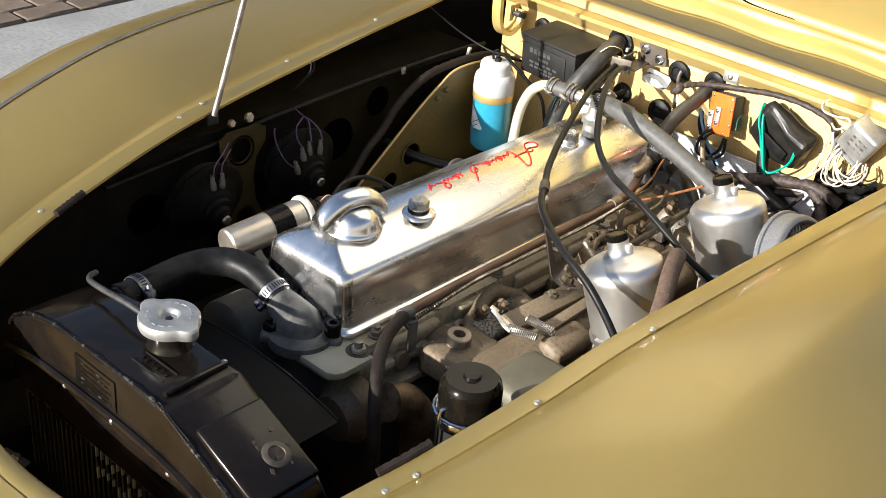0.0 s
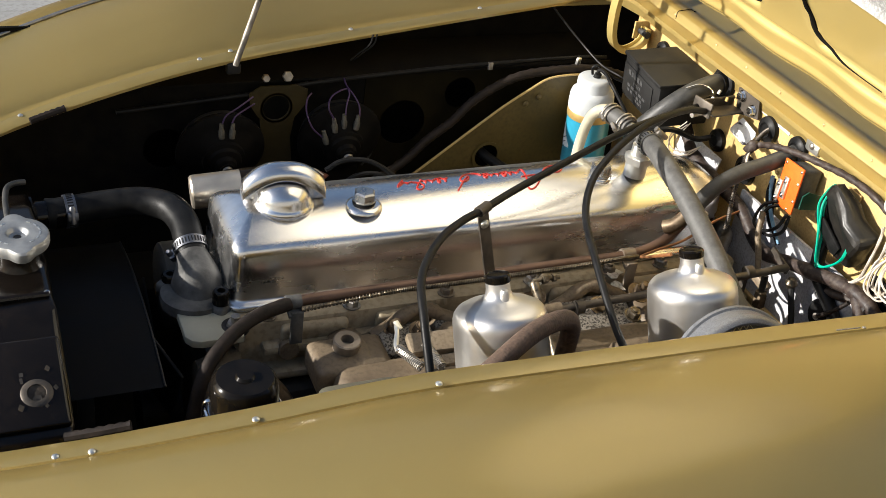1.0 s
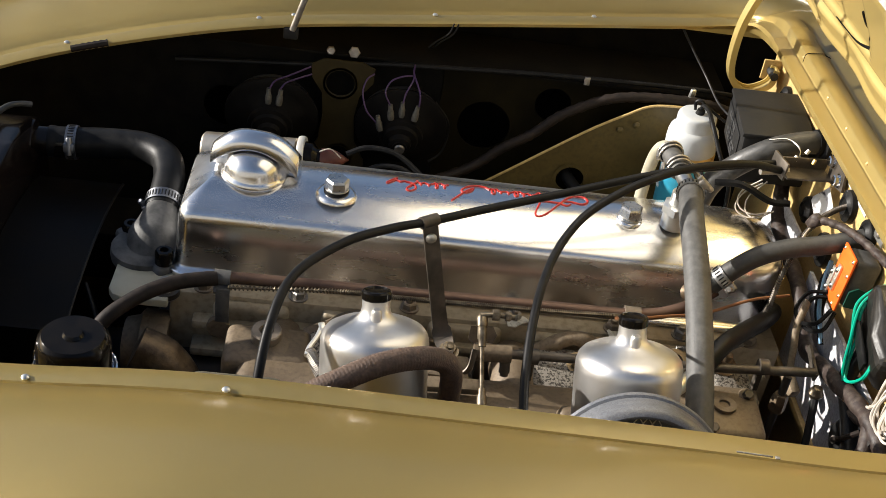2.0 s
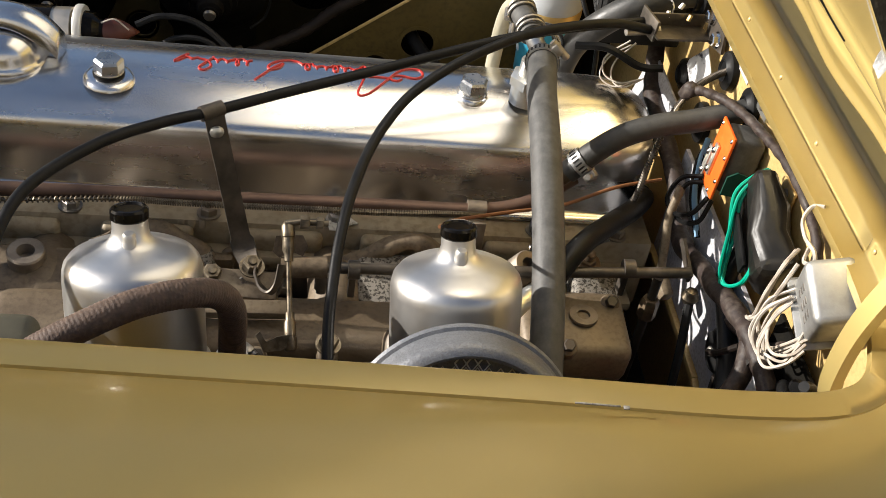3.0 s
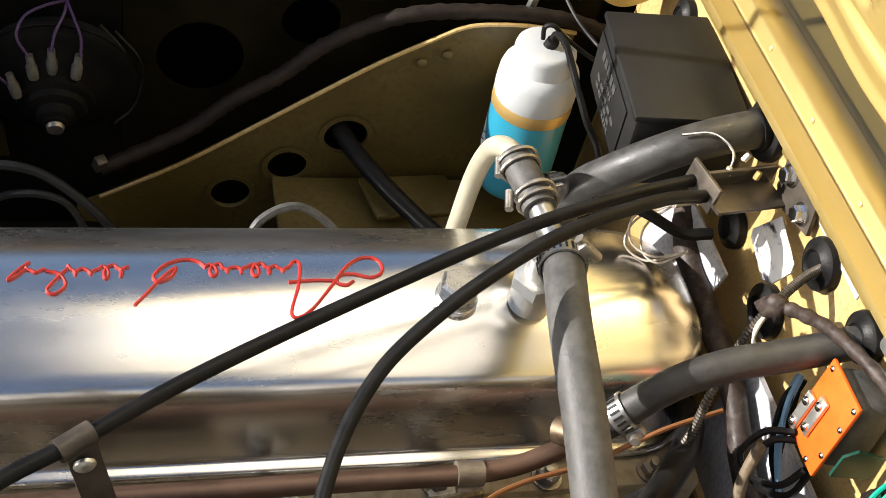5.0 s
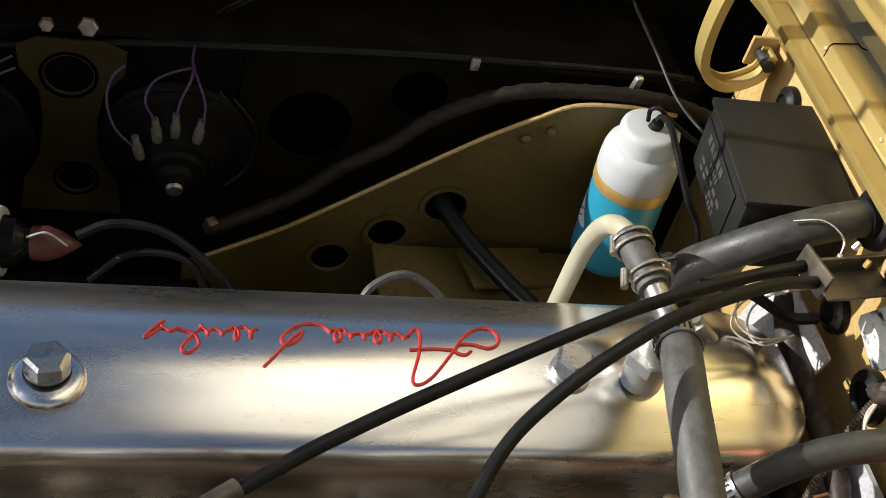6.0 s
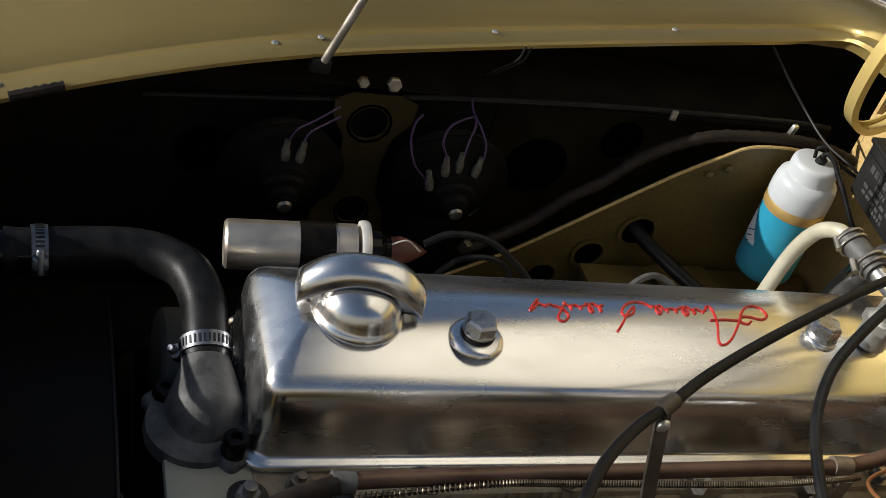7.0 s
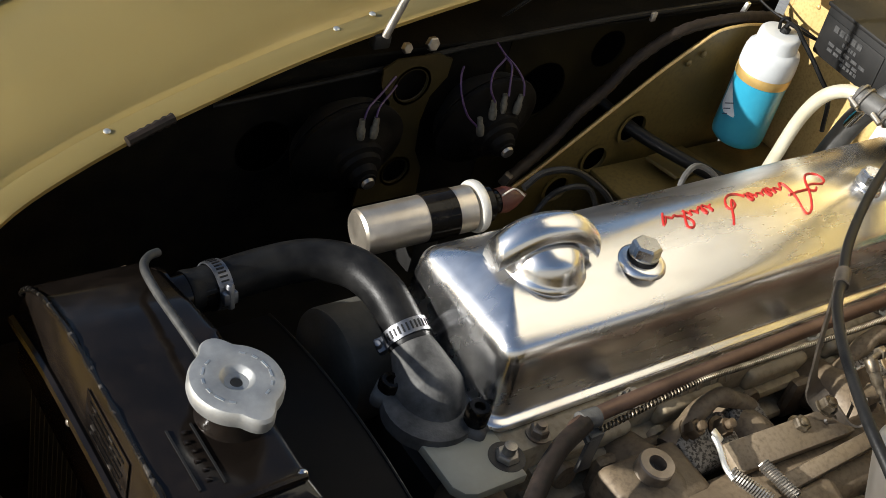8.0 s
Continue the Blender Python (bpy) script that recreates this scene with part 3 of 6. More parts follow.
    bmesh.ops.delete(bm, geom=[v for v in bm.verts if not v.link_faces], context="VERTS")
    part(name, bm, material, bonnet, label, 70)


bonnet_inside("inner_frame", GOLD, "pressed gold inner frame", lambda u, v: v < 0.182 or abs(u) > 0.93)
bonnet_inside("lining", SPECKLED, "grey speckled lining behind the frame", lambda u, v: 0.182 <= v < 0.275 and abs(u) <= 0.93)
# upper skin is out of view and works as a reflector
bonnet_inside("inner_skin", BONNET_REFLECTOR, "unseen inner skin, made pale to whiten the rocker cover's reflection", lambda u, v: v >= 0.275 and abs(u) <= 0.93)
for side in (-1, 1):
    slot = [(0.134, 0.0475), (0.120, 0.0487), (0.107, 0.0510), (0.090, 0.0555), (0.076, 0.0640), (0.068, 0.082), (0.0640, 0.112), (0.0628, 0.150), (0.0625, 0.190)]
    slot = [(side * y / bonnet_width(v), v) for v, y in slot]
    part("recess_slot", tube(B(), [bonnet_point(u, v, bonnet_relief(u, v) + 0.0006) for u, v in slot], 0.0030, 8, 6, rf=lambda q: 0.7 + 0.5 * math.sin(3.1 * min(1, q * 1.6)) if q < 0.62 else max(0.22, 0.72 - (q - 0.62) * 2.2)), UNDERSEAL_AND_SHADE, bonnet, "dark slot along the edge of the pressing")
bm = B()
g = [[bm.verts.new(bonnet_point((-1 + 2 * i / 30) * 1.02, -0.004 + (BL + 0.01) * j / 30, -0.012)) for i in range(31)] for j in range(31)]
for a, b in zip(g, g[1:]):
    for i in range(30):
        bm.faces.new((a[i], b[i], b[i + 1], a[i + 1]))
bmesh.ops.solidify(bm, geom=bm.faces[:], thickness=0.001)
part("skin", bm, GOLD, bonnet)


def hinge(y, side, dx=0.0, dz=0.0):
    """Curved hook hinge: a channel-shaped bar bent round to its pivot."""
    path = smooth_path([(0.805, y, 1.02), (0.760, y, 1.005), (0.712, y, 0.975), (0.692, y, 0.925), (0.689, y, 0.870), (0.698, y, 0.836), (0.722, y, 0.823), (0.748, y, 0.836), (0.752, y, 0.858)], 8)
    path = [p + Vector((dx, 0, dz)) for p in path]
    bm = B()
    rows = []
    for i, p in enumerate(path):
        t = (path[min(i + 1, len(path) - 1)] - path[max(0, i - 1)]).normalized()
        nrm = Vector((-t.z, 0, t.x))
        prof = [(-0.004, -0.009), (0.004, -0.009), (0.004, -0.0068), (-0.001, -0.0068), (-0.001, 0.0068), (0.004, 0.0068), (0.004, 0.009), (-0.004, 0.009)]
        rows.append([bm.verts.new(p + nrm * a + Vector((0, b, 0))) for a, b in prof])
    for a, b in zip(rows, rows[1:]):
        for k in range(8):
            bm.faces.new((a[k], a[(k + 1) % 8], b[(k + 1) % 8], b[k]))
    bm.faces.new(rows[0])
    bm.faces.new(rows[-1])
    h = part("hinge_arm", bm, GOLD, bonnet, "curved gold hook hinge", 30)
    bm = lathe(B(), [(0, -0.011), (0.0055, -0.011), (0.0055, 0.011), (0, 0.011)], 14, axis_frame((0.750 + dx, y, 0.850 + dz), (0, 1, 0)))
    part("hinge_pin", bm, DARK_RUBBER, h)
    bm = box(B(), (0.026, 0.004, 0.028), at(0.752 + dx * 0.3, y + side * 0.0135, 0.850 + dz), 0.001)
    part("hinge_bracket", bm, GOLD_BAY, h)


hinge(0.300, 1)
hinge(-0.404, -1, 0.044, -0.030)

stay = thing("bonnet_stay", (0.107, 0.318, 0.82), "slim steel bonnet stay rod standing on the fender flange", "bonnet stay")
part("rod", tube(B(), [(0.108, 0.318, 0.822), (0.133, 0.313, 0.908), (0.19, 0.305, 1.10), (0.30, 0.290, 1.46), (0.338, 0.285, 1.585)], 0.0042, 10), STEEL, stay)
part("stay_foot", box(B(), (0.02, 0.012, 0.016), at(0.106, 0.322, 0.816), 0.003), SATIN, stay)

# front wheels under the fenders
for y in (-0.62, 0.62):
    bm = lathe(B(), [(0.19, -0.07), (0.25, -0.085), (0.30, -0.075), (0.325, -0.04), (0.33, 0.0), (0.325, 0.04), (0.30, 0.075), (0.25, 0.085), (0.19, 0.07)], 48, axis_frame((-0.02, y, 0.33), (0, 1, 0)))
    tyre = part("wheel", bm, RUBBER, car_body, "black tyre")
    bm = lathe(B(), [(0, -0.03), (0.03, -0.05), (0.06, -0.02), (0.17, -0.03), (0.19, -0.065), (0.195, -0.065), (0.195, 0.065), (0.19, 0.065), (0.17, 0.03), (0.06, 0.02), (0.03, 0.05), (0, 0.03)], 40, axis_frame((-0.02, y, 0.33), (0, 1, 0)))
    part("rim", bm, STEEL, tyre)
part("cross_member", box(B(), (0.08, 1.10, 0.06), at(-0.02, 0, 0.33), 0.01), SATIN, car_body)

# ---- engine ----
engine = thing("engine", (0.34, 0.0, 0.37), "six-cylinder engine with a grimy greyish painted head", "engine")
bm = box(B(), (0.70, 0.185, 0.085), at(0.368, 0.010, 0.6365), 0.006)
head = part("cylinder_head", bm, KHAKI, engine, "greyish khaki painted cylinder head")
bm = plate(B(), [(-0.030, -0.104), (-0.040, -0.100), (-0.046, -0.090), (-0.046, 0.015), (-0.040, 0.022), (0.020, 0.022), (0.020, -0.104)], 0.010, at(0, 0, 0.670))
bmesh.ops.bevel(bm, geom=bm.edges[:], offset=0.0018, segments=2, affect="EDGES", profile=0.5, clamp_overlap=True)
part("front_plate", bm, PALE_KHAKI, head, "pale khaki plate at the front of the head")
part("stud_spacer", lathe(B(), [(0, 0), (0.0165, 0), (0.0160, 0.006), (0, 0.006)], 24, at(0.014, -0.082, 0.6745)), OILY, head)
bm = box(B(), (0.72, 0.24, 0.24), at(0.350, 0.0, 0.480), 0.02)
part("block", bm, OILY, engine, "oily cast iron block")
# cast ledges, core plugs and ribs on the side of the head
bm = B()
box(bm, (0.66, 0.022, 0.012), at(0.375, -0.088, 0.646), 0.004)
box(bm, (0.66, 0.030, 0.012), at(0.375, -0.092, 0.614), 0.004)
for x in (0.11, 0.23, 0.35, 0.47, 0.59):
    box(bm, (0.084, 0.014, 0.026), at(x, -0.085, 0.661, 12), 0.0062, 3)
part("casting_rib", bm, KHAKI, head)
for i, x in enumerate((0.055, 0.16, 0.285, 0.405, 0.52, 0.60, 0.68)):
    bm = hex_head(B(), 0.0085, 0.008, at(x, -0.072, 0.679, 0, 0, 17 * i), 0.011)
    lathe(bm, [(0, 0.008), (0.0042, 0.008), (0.0042, 0.014), (0, 0.015)], 10, at(x, -0.072, 0.679))
    part("head_nut", bm, STEEL if i % 2 else DULL_ALLOY, head)
for x, y, z, w in ((0.408, -0.078, 0.6808, 0.015), (0.523, -0.080, 0.6806, 0.013), (0.520, -0.097, 0.672, 0.010)):
    bm = plate(B(), [(-w, -0.004), (-w * 0.5, -0.009), (w * 0.3, -0.006), (w, -0.008), (w * 0.8, 0.003), (w * 0.2, 0.009), (-w * 0.7, 0.006)], 0.0012, at(x, y, z, 22 if z < 0.68 else 4, 0, 30 * (w > 0.012)))
    part("paint_flake", bm, PALE_FLAKE, head, "pale flake of old paint")
bm = B()
hex_head(bm, 0.0105, 0.012, at(0.014, -0.082, 0.672), 0.0150)
lathe(bm, [(0, 0.012), (0.0055, 0.012), (0.0055, 0.022), (0, 0.023)], 12, at(0.014, -0.082, 0.672))
part("front_nut", bm, STEEL, head, "domed steel stud nut")

for i, x in enumerate((0.075, 0.185, 0.310, 0.432, 0.560)):
    bm = lathe(B(), [(0, -0.004), (0.013, -0.004), (0.013, 0.001), (0.0115, 0.003), (0, 0.003)], 24, axis_frame((x, -0.0985, 0.646), (0, -1, 0.15)))
    part("core_plug", bm, KHAKI if i % 2 else GRIMY, head)
part("front_elbow", tube(B(), [(-0.004, -0.150, 0.650), (0.026, -0.152, 0.636), (0.048, -0.158, 0.600), (0.052, -0.160, 0.545)], 0.024, 18, 8), RUSTY, engine, "oily brown elbow under the copper pipe")
part("pump_body", lathe(B(), [(0, 0), (0.040, 0), (0.042, 0.004), (0.042, 0.030), (0.034, 0.036), (0.030, 0.050), (0, 0.050)], 32, axis_frame((0.020, -0.085, 0.600), (-1, 0, 0))), GRIMY, engine, "grimy pump body")

bm = lathe(B(), [(0.012, 0), (0.052, 0), (0.056, 0.003), (0.057, 0.008), (0.057, 0.050), (0.052, 0.056), (0, 0.056)], 40, axis_frame((-0.036, 0.112, 0.612), (1, 0, 0)))
part("pump_drum", bm, DULL_GREY, engine, "dull grey drum under the top hose")
# side cover with rounded corners below the front carburettor
bm = box(B(), (0.098, 0.072, 0.046), at(0.1125, -0.2675, 0.680), 0.013, 4)
part("side_cover", bm, OLIVE, engine, "oily olive side cover with rounded corners")

# inlet manifold with its flanges, bosses and clamps
manifold = thing("inlet_manifold", (0.37, -0.16, 0.60), "grimy alloy inlet manifold beside the head", "manifold")
bm = box(B(), (0.53, 0.070, 0.075), at(0.370, -0.195, 0.632), 0.018, 3)
part("manifold_log", bm, GRIMY, manifold)
part("boss_pad", box(B(), (0.092, 0.064, 0.040), at(0.134, -0.146, 0.650, 3), 0.010, 3), GRIMY, manifold, "flat-topped grimy pad round the front boss")
for x in (0.145, 0.270, 0.405, 0.545):
    bm = tube(B(), [(x, -0.180, 0.640), (x, -0.135, 0.648), (x, -0.095, 0.636)], 0.026, 16)
    box(bm, (0.082, 0.014, 0.050), at(x, -0.104, 0.632), 0.008)
    part("runner", bm, GRIMY, manifold)
for x, w, deep in ((0.212, 0.070, 0.046), (0.273, 0.040, 0.040), (0.470, 0.098, 0.062), (0.652, 0.045, 0.046)):
    bm = box(B(), (w, deep, 0.030), at(x, -0.105 - deep / 2, 0.654, 14), 0.007, 3)
    part("flange_pad", bm, FLAKED, manifold, "pad with flaking grey paint")
for i, q in enumerate(((0.197, -0.118, 0.671), (0.228, -0.126, 0.669), (0.4755, -0.131, 0.6705))):
    big = 1.12 if i == 2 else 1.0
    bm = hex_head(B(), 0.0088 * big, 0.011 * big, axis_frame(q, (0.05, -0.42, 0.90), i * 0.7), 0.0125 * big)
    lathe(bm, [(0, 0.011), (0.0044, 0.011), (0.0044, 0.020), (0, 0.021)], 10, axis_frame(q, (0.05, -0.42, 0.90)))
    part("flange_nut", bm, DULL_BRASS if i == 2 else RUSTY, manifold, "dull brass nut" if i == 2 else "")
for x in (0.240, 0.481):
    bm = box(B(), (0.078, 0.040, 0.060), at(x, -0.222, 0.652, 20), 0.012, 3)
    part("carburettor_flange", bm, GRIMY, manifold, "sandy mounting flange")
bm = box(B(), (0.100, 0.075, 0.045), at(0.612, -0.206, 0.671, 6), 0.010, 3)
endb = part("end_box", bm, TAN, manifold, "sandy cast end box")
bm = lathe(B(), [(0.006, 0), (0.013, 0), (0.013, 0.003), (0.006, 0.003), (0.006, 0)], 20, at(0.620, -0.205, 0.694), caps=False)
part("washer", bm, DULL_ALLOY, endb)
for q, r, h, ax in (((0.132, -0.139, 0.668), 0.0165, 0.014, (0, -0.1, 1)), ((0.566, -0.148, 0.690), 0.0140, 0.024, (0.30, -0.40, 0.85))):
    bm = lathe(B(), [(r * 0.45, -0.02), (r, -0.02), (r, h), (r * 0.92, h + 0.0015), (r * 0.48, h + 0.0015), (r * 0.45, h - 0.01)], 28, axis_frame(q, ax))
    boss = part("hollow_boss", bm, DULL_ALLOY, manifold, "bored alloy boss")
    bm = lathe(B(), [(0, 0), (r * 0.46, 0)], 20, axis_frame(Vector(q) + Vector(ax).normalized() * (h - 0.012), ax))
    part("bore", bm, SATIN, boss)
for i, (x, y, z) in enumerate(((0.2927, -0.160, 0.681), (0.327, -0.158, 0.692), (0.508, -0.160, 0.672), (0.395, -0.226, 0.668))):
    bm = hex_head(B(), 0.0086, 0.008, axis_frame((x, y, z), (0.05, -0.25, 0.9), i), 0.0112)
    lathe(bm, [(0, 0.009), (0.0042, 0.009), (0.0042, 0.012), (0, 0.013)], 10, axis_frame((x, y, z), (0.05, -0.25, 0.9)))
    part("manifold_bolt", bm, BRONZE, manifold)
bm = box(B(), (0.150, 0.030, 0.012), at(0.275, -0.166, 0.678, 14, 0, -3), 0.003)
part("clamp_bar", bm, TAN, manifold, "sandy clamp bar under two bolts")
bm = box(B(), (0.140, 0.016, 0.010), at(0.290, -0.202, 0.682, 10, 0, 2), 0.003)
part("clamp_bar", bm, TAN, manifold, "sandy bar beside the carburettor")
bm = tube(B(), [(0.330, -0.238, 0.628), (0.375, -0.238, 0.628), (0.420, -0.238, 0.628)], 0.0175, 18)
part("balance_pipe", bm, RUBBER, manifold, "black rubber balance pipe")
for x in (0.338, 0.412):
    hose_clamp(manifold, (x, -0.238, 0.628), (1, 0, 0), 0.0180, 0.010, 2.2)
for x, s in ((0.312, -1), (0.438, 1)):
    part("pipe_stub", tube(B(), [(x - s * 0.03, -0.238, 0.628), (x, -0.240, 0.626), (x + s * 0.020, -0.246, 0.612), (x + s * 0.030, -0.255, 0.580)], 0.0160, 16), TAN, manifold)
    part("stub_boss", tube(B(), [(x + s * 0.006, -0.225, 0.650), (x + s * 0.008, -0.236, 0.636), (x + s * 0.010, -0.245, 0.622)], 0.0185, 16), TAN, manifold)

for x, y0 in ((0.470, -0.122), (0.232, -0.122)):
    bm = tube(B(), [(x - 0.058, y0 + 0.006, 0.660), (x - 0.030, y0 + 0.013, 0.673), (x + 0.002, y0 + 0.017, 0.686), (x + 0.030, y0 + 0.014, 0.676), (x + 0.058, y0 + 0.006, 0.660)], 0.0090, 12, 8, rf=lambda u: 1 + 0.10 * math.sin(u * 23))
    part("arched_rib", bm, GRIMY, manifold, "grimy arched casting rib")
for i, q in enumerate(((0.531, -0.132, 0.684), (0.640, -0.118, 0.680))):
    bm = lathe(B(), [(0, 0), (0.0155, 0), (0.0155, 0.0018), (0, 0.0018)], 22, axis_frame(q, (0.05, -0.35, 0.93)))
    w = part("wide_washer", bm, RUSTY, manifold)
    bm = hex_head(B(), 0.0090, 0.010, axis_frame(Vector(q) + Vector((0.0, -0.001, 0.0018)), (0.05, -0.35, 0.93), i * 0.5))
    lathe(bm, [(0, 0.010), (0.0046, 0.010), (0.0046, 0.022), (0, 0.023)], 10, axis_frame(q, (0.05, -0.35, 0.93)))
    part("stud_nut", bm, RUSTY, w)
for i, q in enumerate(((0.395, -0.231, 0.660), (0.335, -0.231, 0.655), (0.560, -0.229, 0.662), (0.600, -0.240, 0.690), (0.648, -0.186, 0.693))):
    part("casting_boss", lathe(B(), [(0, -0.006), (0.010, -0.006), (0.0085, 0.004), (0.007, 0.005), (0, 0.005)], 18, axis_frame(q, (0, -0.5, 0.85))), TAN if i % 2 else GRIMY, manifold)
    part("casting_bolt", hex_head(B(), 0.0058, 0.006, axis_frame(Vector(q) + Vector((0, -0.0025, 0.0042)), (0, -0.5, 0.85), i)), DARK_STEEL, manifold)

# polished rocker cover
COVER = thing("valve_cover", (0.35, 0.017, 0.680), "long polished aluminium rocker cover with red script in relief", "valve cover")
CY, CW = 0.0255, 0.0765


def plan(x0, x1, w, rf, rr, inset):
    """Outline of the cover from above, with front corners of radius rf and rear ones of rr."""
    x0, x1, w = x0 + inset * 0.65, x1 - inset * 0.8, w - inset
    rf, rr = max(0.004, min(rf - inset * 0.3, w)), max(0.004, min(rr - inset * 0.5, w * 0.98))
    out = []
    for cx, cy, r, a0 in ((x0 + rf, -w + rf, rf, 180), (x1 - rr, -w + rr, rr, 270), (x1 - rr, w - rr, rr, 0), (x0 + rf, w - rf, rf, 90)):
        for k in range(9):
            a = radians(a0 + 90 * k / 8)
            out.append((cx + r * math.cos(a), CY + cy + r * math.sin(a)))
    res = []
    for i, p in enumerate(out):
        q = out[(i + 1) % len(out)]
        steps = 16 if (Vector(q) - Vector(p)).length > 0.2 else 1
        for k in range(steps):
            res.append((p[0] + (q[0] - p[0]) * k / steps, p[1] + (q[1] - p[1]) * k / steps))
    return res


LEVELS = [(0.679, -0.006), (0.6810, -0.0085), (0.6835, -0.0096), (0.6858, -0.0090), (0.6872, -0.0074), (0.6879, -0.0050), (0.6884, -0.0025), (0.6896, -0.0006), (0.692, 0.0001), (0.72, 0.0022), (0.745, 0.0042), (0.7515, 0.0055), (0.7565, 0.008), (0.760, 0.0115), (0.764, 0.019), (0.7685, 0.028), (0.7725, 0.0372), (0.7755, 0.0455), (0.7778, 0.0535), (0.7793, 0.0615), (0.780, 0.0690)]


def cover_z(y):
    ins = CW - abs(y - CY)
    for (za, a), (zb, b) in zip(LEVELS[4:], LEVELS[5:]):
        if a <= ins <= b:
            return za + (zb - za) * (ins - a) / (b - a)
    return LEVELS[-1][0]


bm = B()
rings = [[bm.verts.new((x, y, z)) for x, y in plan(0.016, 0.723, CW, 0.018, 0.058, ins)] for z, ins in LEVELS]
for a, b in zip(rings, rings[1:]):
    for j in range(len(a)):
        k = (j + 1) % len(a)
        bm.faces.new((a[j], a[k], b[k], b[j]))
bm.faces.new(rings[-1])
part("cover_shell", bm, POLISHED, COVER, "", 60)


def on_cover(pts):
    return [(x, y, cover_z(y) + 0.0003) for x, y in pts]


def wave(x0, x1, n, amp, y0, lean):
    """A running row of low loops."""
    out = []
    for i in range(n * 12 + 1):
        a = 2 * math.pi * i / 12
        k = 0.75 + 0.45 * math.sin(1.9 * (i // 12) + 40 * x0)
        out.append((x0 + (x1 - x0) * i / (n * 12) - 0.6 * k * lean * math.sin(a), y0 + k * amp * math.cos(a)))
    return out


STROKES = (
    [(0.461, 0.024), (0.456, 0.0205), (0.450, 0.023), (0.453, 0.029), (0.462, 0.030), (0.474, 0.027), (0.482, 0.033), (0.480, 0.044), (0.470, 0.046), (0.458, 0.037), (0.446, 0.020), (0.432, 0.003), (0.422, -0.003), (0.418, 0.001), (0.424, 0.020), (0.427, 0.038), (0.424, 0.043), (0.419, 0.036)],
    [(0.448, 0.0245), (0.434, 0.0250), (0.418, 0.0235)],
    wave(0.420, 0.366, 6, 0.0048, 0.0350, 0.0060),
    [(0.366, 0.037), (0.361, 0.043), (0.352, 0.045), (0.341, 0.040), (0.333, 0.030), (0.336, 0.025), (0.344, 0.029), (0.347, 0.037), (0.338, 0.028), (0.328, 0.015), (0.321, 0.007)],
    wave(0.318, 0.281, 4, 0.0050, 0.0340, 0.0050),
    [(0.281, 0.037), (0.275, 0.029), (0.269, 0.019), (0.274, 0.016), (0.280, 0.023), (0.276, 0.032), (0.268, 0.035)],
    wave(0.268, 0.256, 1, 0.0042, 0.0350, 0.0035),
    [(0.258, 0.043), (0.252, 0.036), (0.246, 0.028), (0.250, 0.030), (0.257, 0.037)],
)
for st in STROKES:
    part("red_stroke", tube(B(), on_cover(st), 0.00125, 6, 6), RED, COVER)

# oil filler cap with its arched grip
cap_m = at(0.094, 0.010, 0.779, 0, 0, -8)
bm = lathe(B(), [(0.034, -0.006), (0.0375, -0.003), (0.0378, 0.001), (0.0355, 0.0033), (0.0340, 0.006), (0.0330, 0.011), (0.0300, 0.0185), (0.0245, 0.0245), (0.0165, 0.0285), (0.008, 0.0303), (0, 0.0308)], 56, cap_m @ at(0, 0.011, 0))
cap = part("filler_cap", bm, POLISHED, COVER, "polished domed oil filler cap with an arched grip", 60)
bm = B()
secs = []
for i in range(41):
    u = -1 + 2 * i / 40
    top = 0.0505 - 0.024 * abs(u) ** 2.6
    lip = 0.0345 - 0.0275 * abs(u) ** 2.0
    sec = [(0.014, 0.002), (0.009, lip - 0.0012), (0.0020, lip - 0.0022), (-0.0003, lip - 0.0008), (-0.0006, lip + 0.0012)]
    for k in range(9):
        a = math.pi / 2 * k / 8
        sec.append((-0.0002 + 0.0165 * (1 - math.cos(a)), lip + 0.003 + (top - lip - 0.003) * math.sin(a)))
    for k in range(1, 9):
        a = math.pi / 2 * k / 8
        sec.append((0.0163 + 0.0195 * math.sin(a), 0.002 + (top - 0.002) * max(0, math.cos(a)) ** 0.6))
    tight = 1 - 0.25 * abs(u) ** 4
    secs.append([bm.verts.new(cap_m @ Vector((0.050 * u, 0.0163 + (y - 0.0163) * tight, z))) for y, z in sec])
for a, b in zip(secs, secs[1:]):
    for k in range(len(a)):
        bm.faces.new((a[k], a[(k + 1) % len(a)], b[(k + 1) % len(a)], b[k]))
bm.faces.new(secs[0])
bm.faces.new(secs[-1])
part("grip", bm, POLISHED, cap, "", 60)

for x, y, wide, lift, seat in ((0.190, -0.0035, 1.0, 0.0038, RUBBER), (0.5285, 0.009, 0.68, 0.0024, BOLT_STEEL)):
    bm = lathe(B(), [(0.0235 * wide, -0.004), (0.0225 * wide, -0.0004), (0.0200 * wide, 0.0012), (0.0175 * wide, 0.0022), (0, 0.0022)], 36, at(x, y, 0.7790))
    boss = part("bolt_boss", bm, POLISHED, COVER, "", 60)
    bm = lathe(B(), [(0, 0), (0.0140, 0), (0.0145, 0.0012), (0.0145, lift - 0.0012), (0.0138, lift), (0, lift)], 30, at(x, y, 0.7810))
    part("washer", bm, seat, boss, "black rubber washer" if seat is RUBBER else "bright raised seat")
    bm = lathe(B(), [(0, 0), (0.0136, 0), (0.0140, 0.0008), (0.0136, 0.0018), (0, 0.0018)], 30, at(x, y, 0.7810 + lift))
    hex_head(bm, 0.0138, 0.0115, at(x, y, 0.7826 + lift, 0, 0, 12))
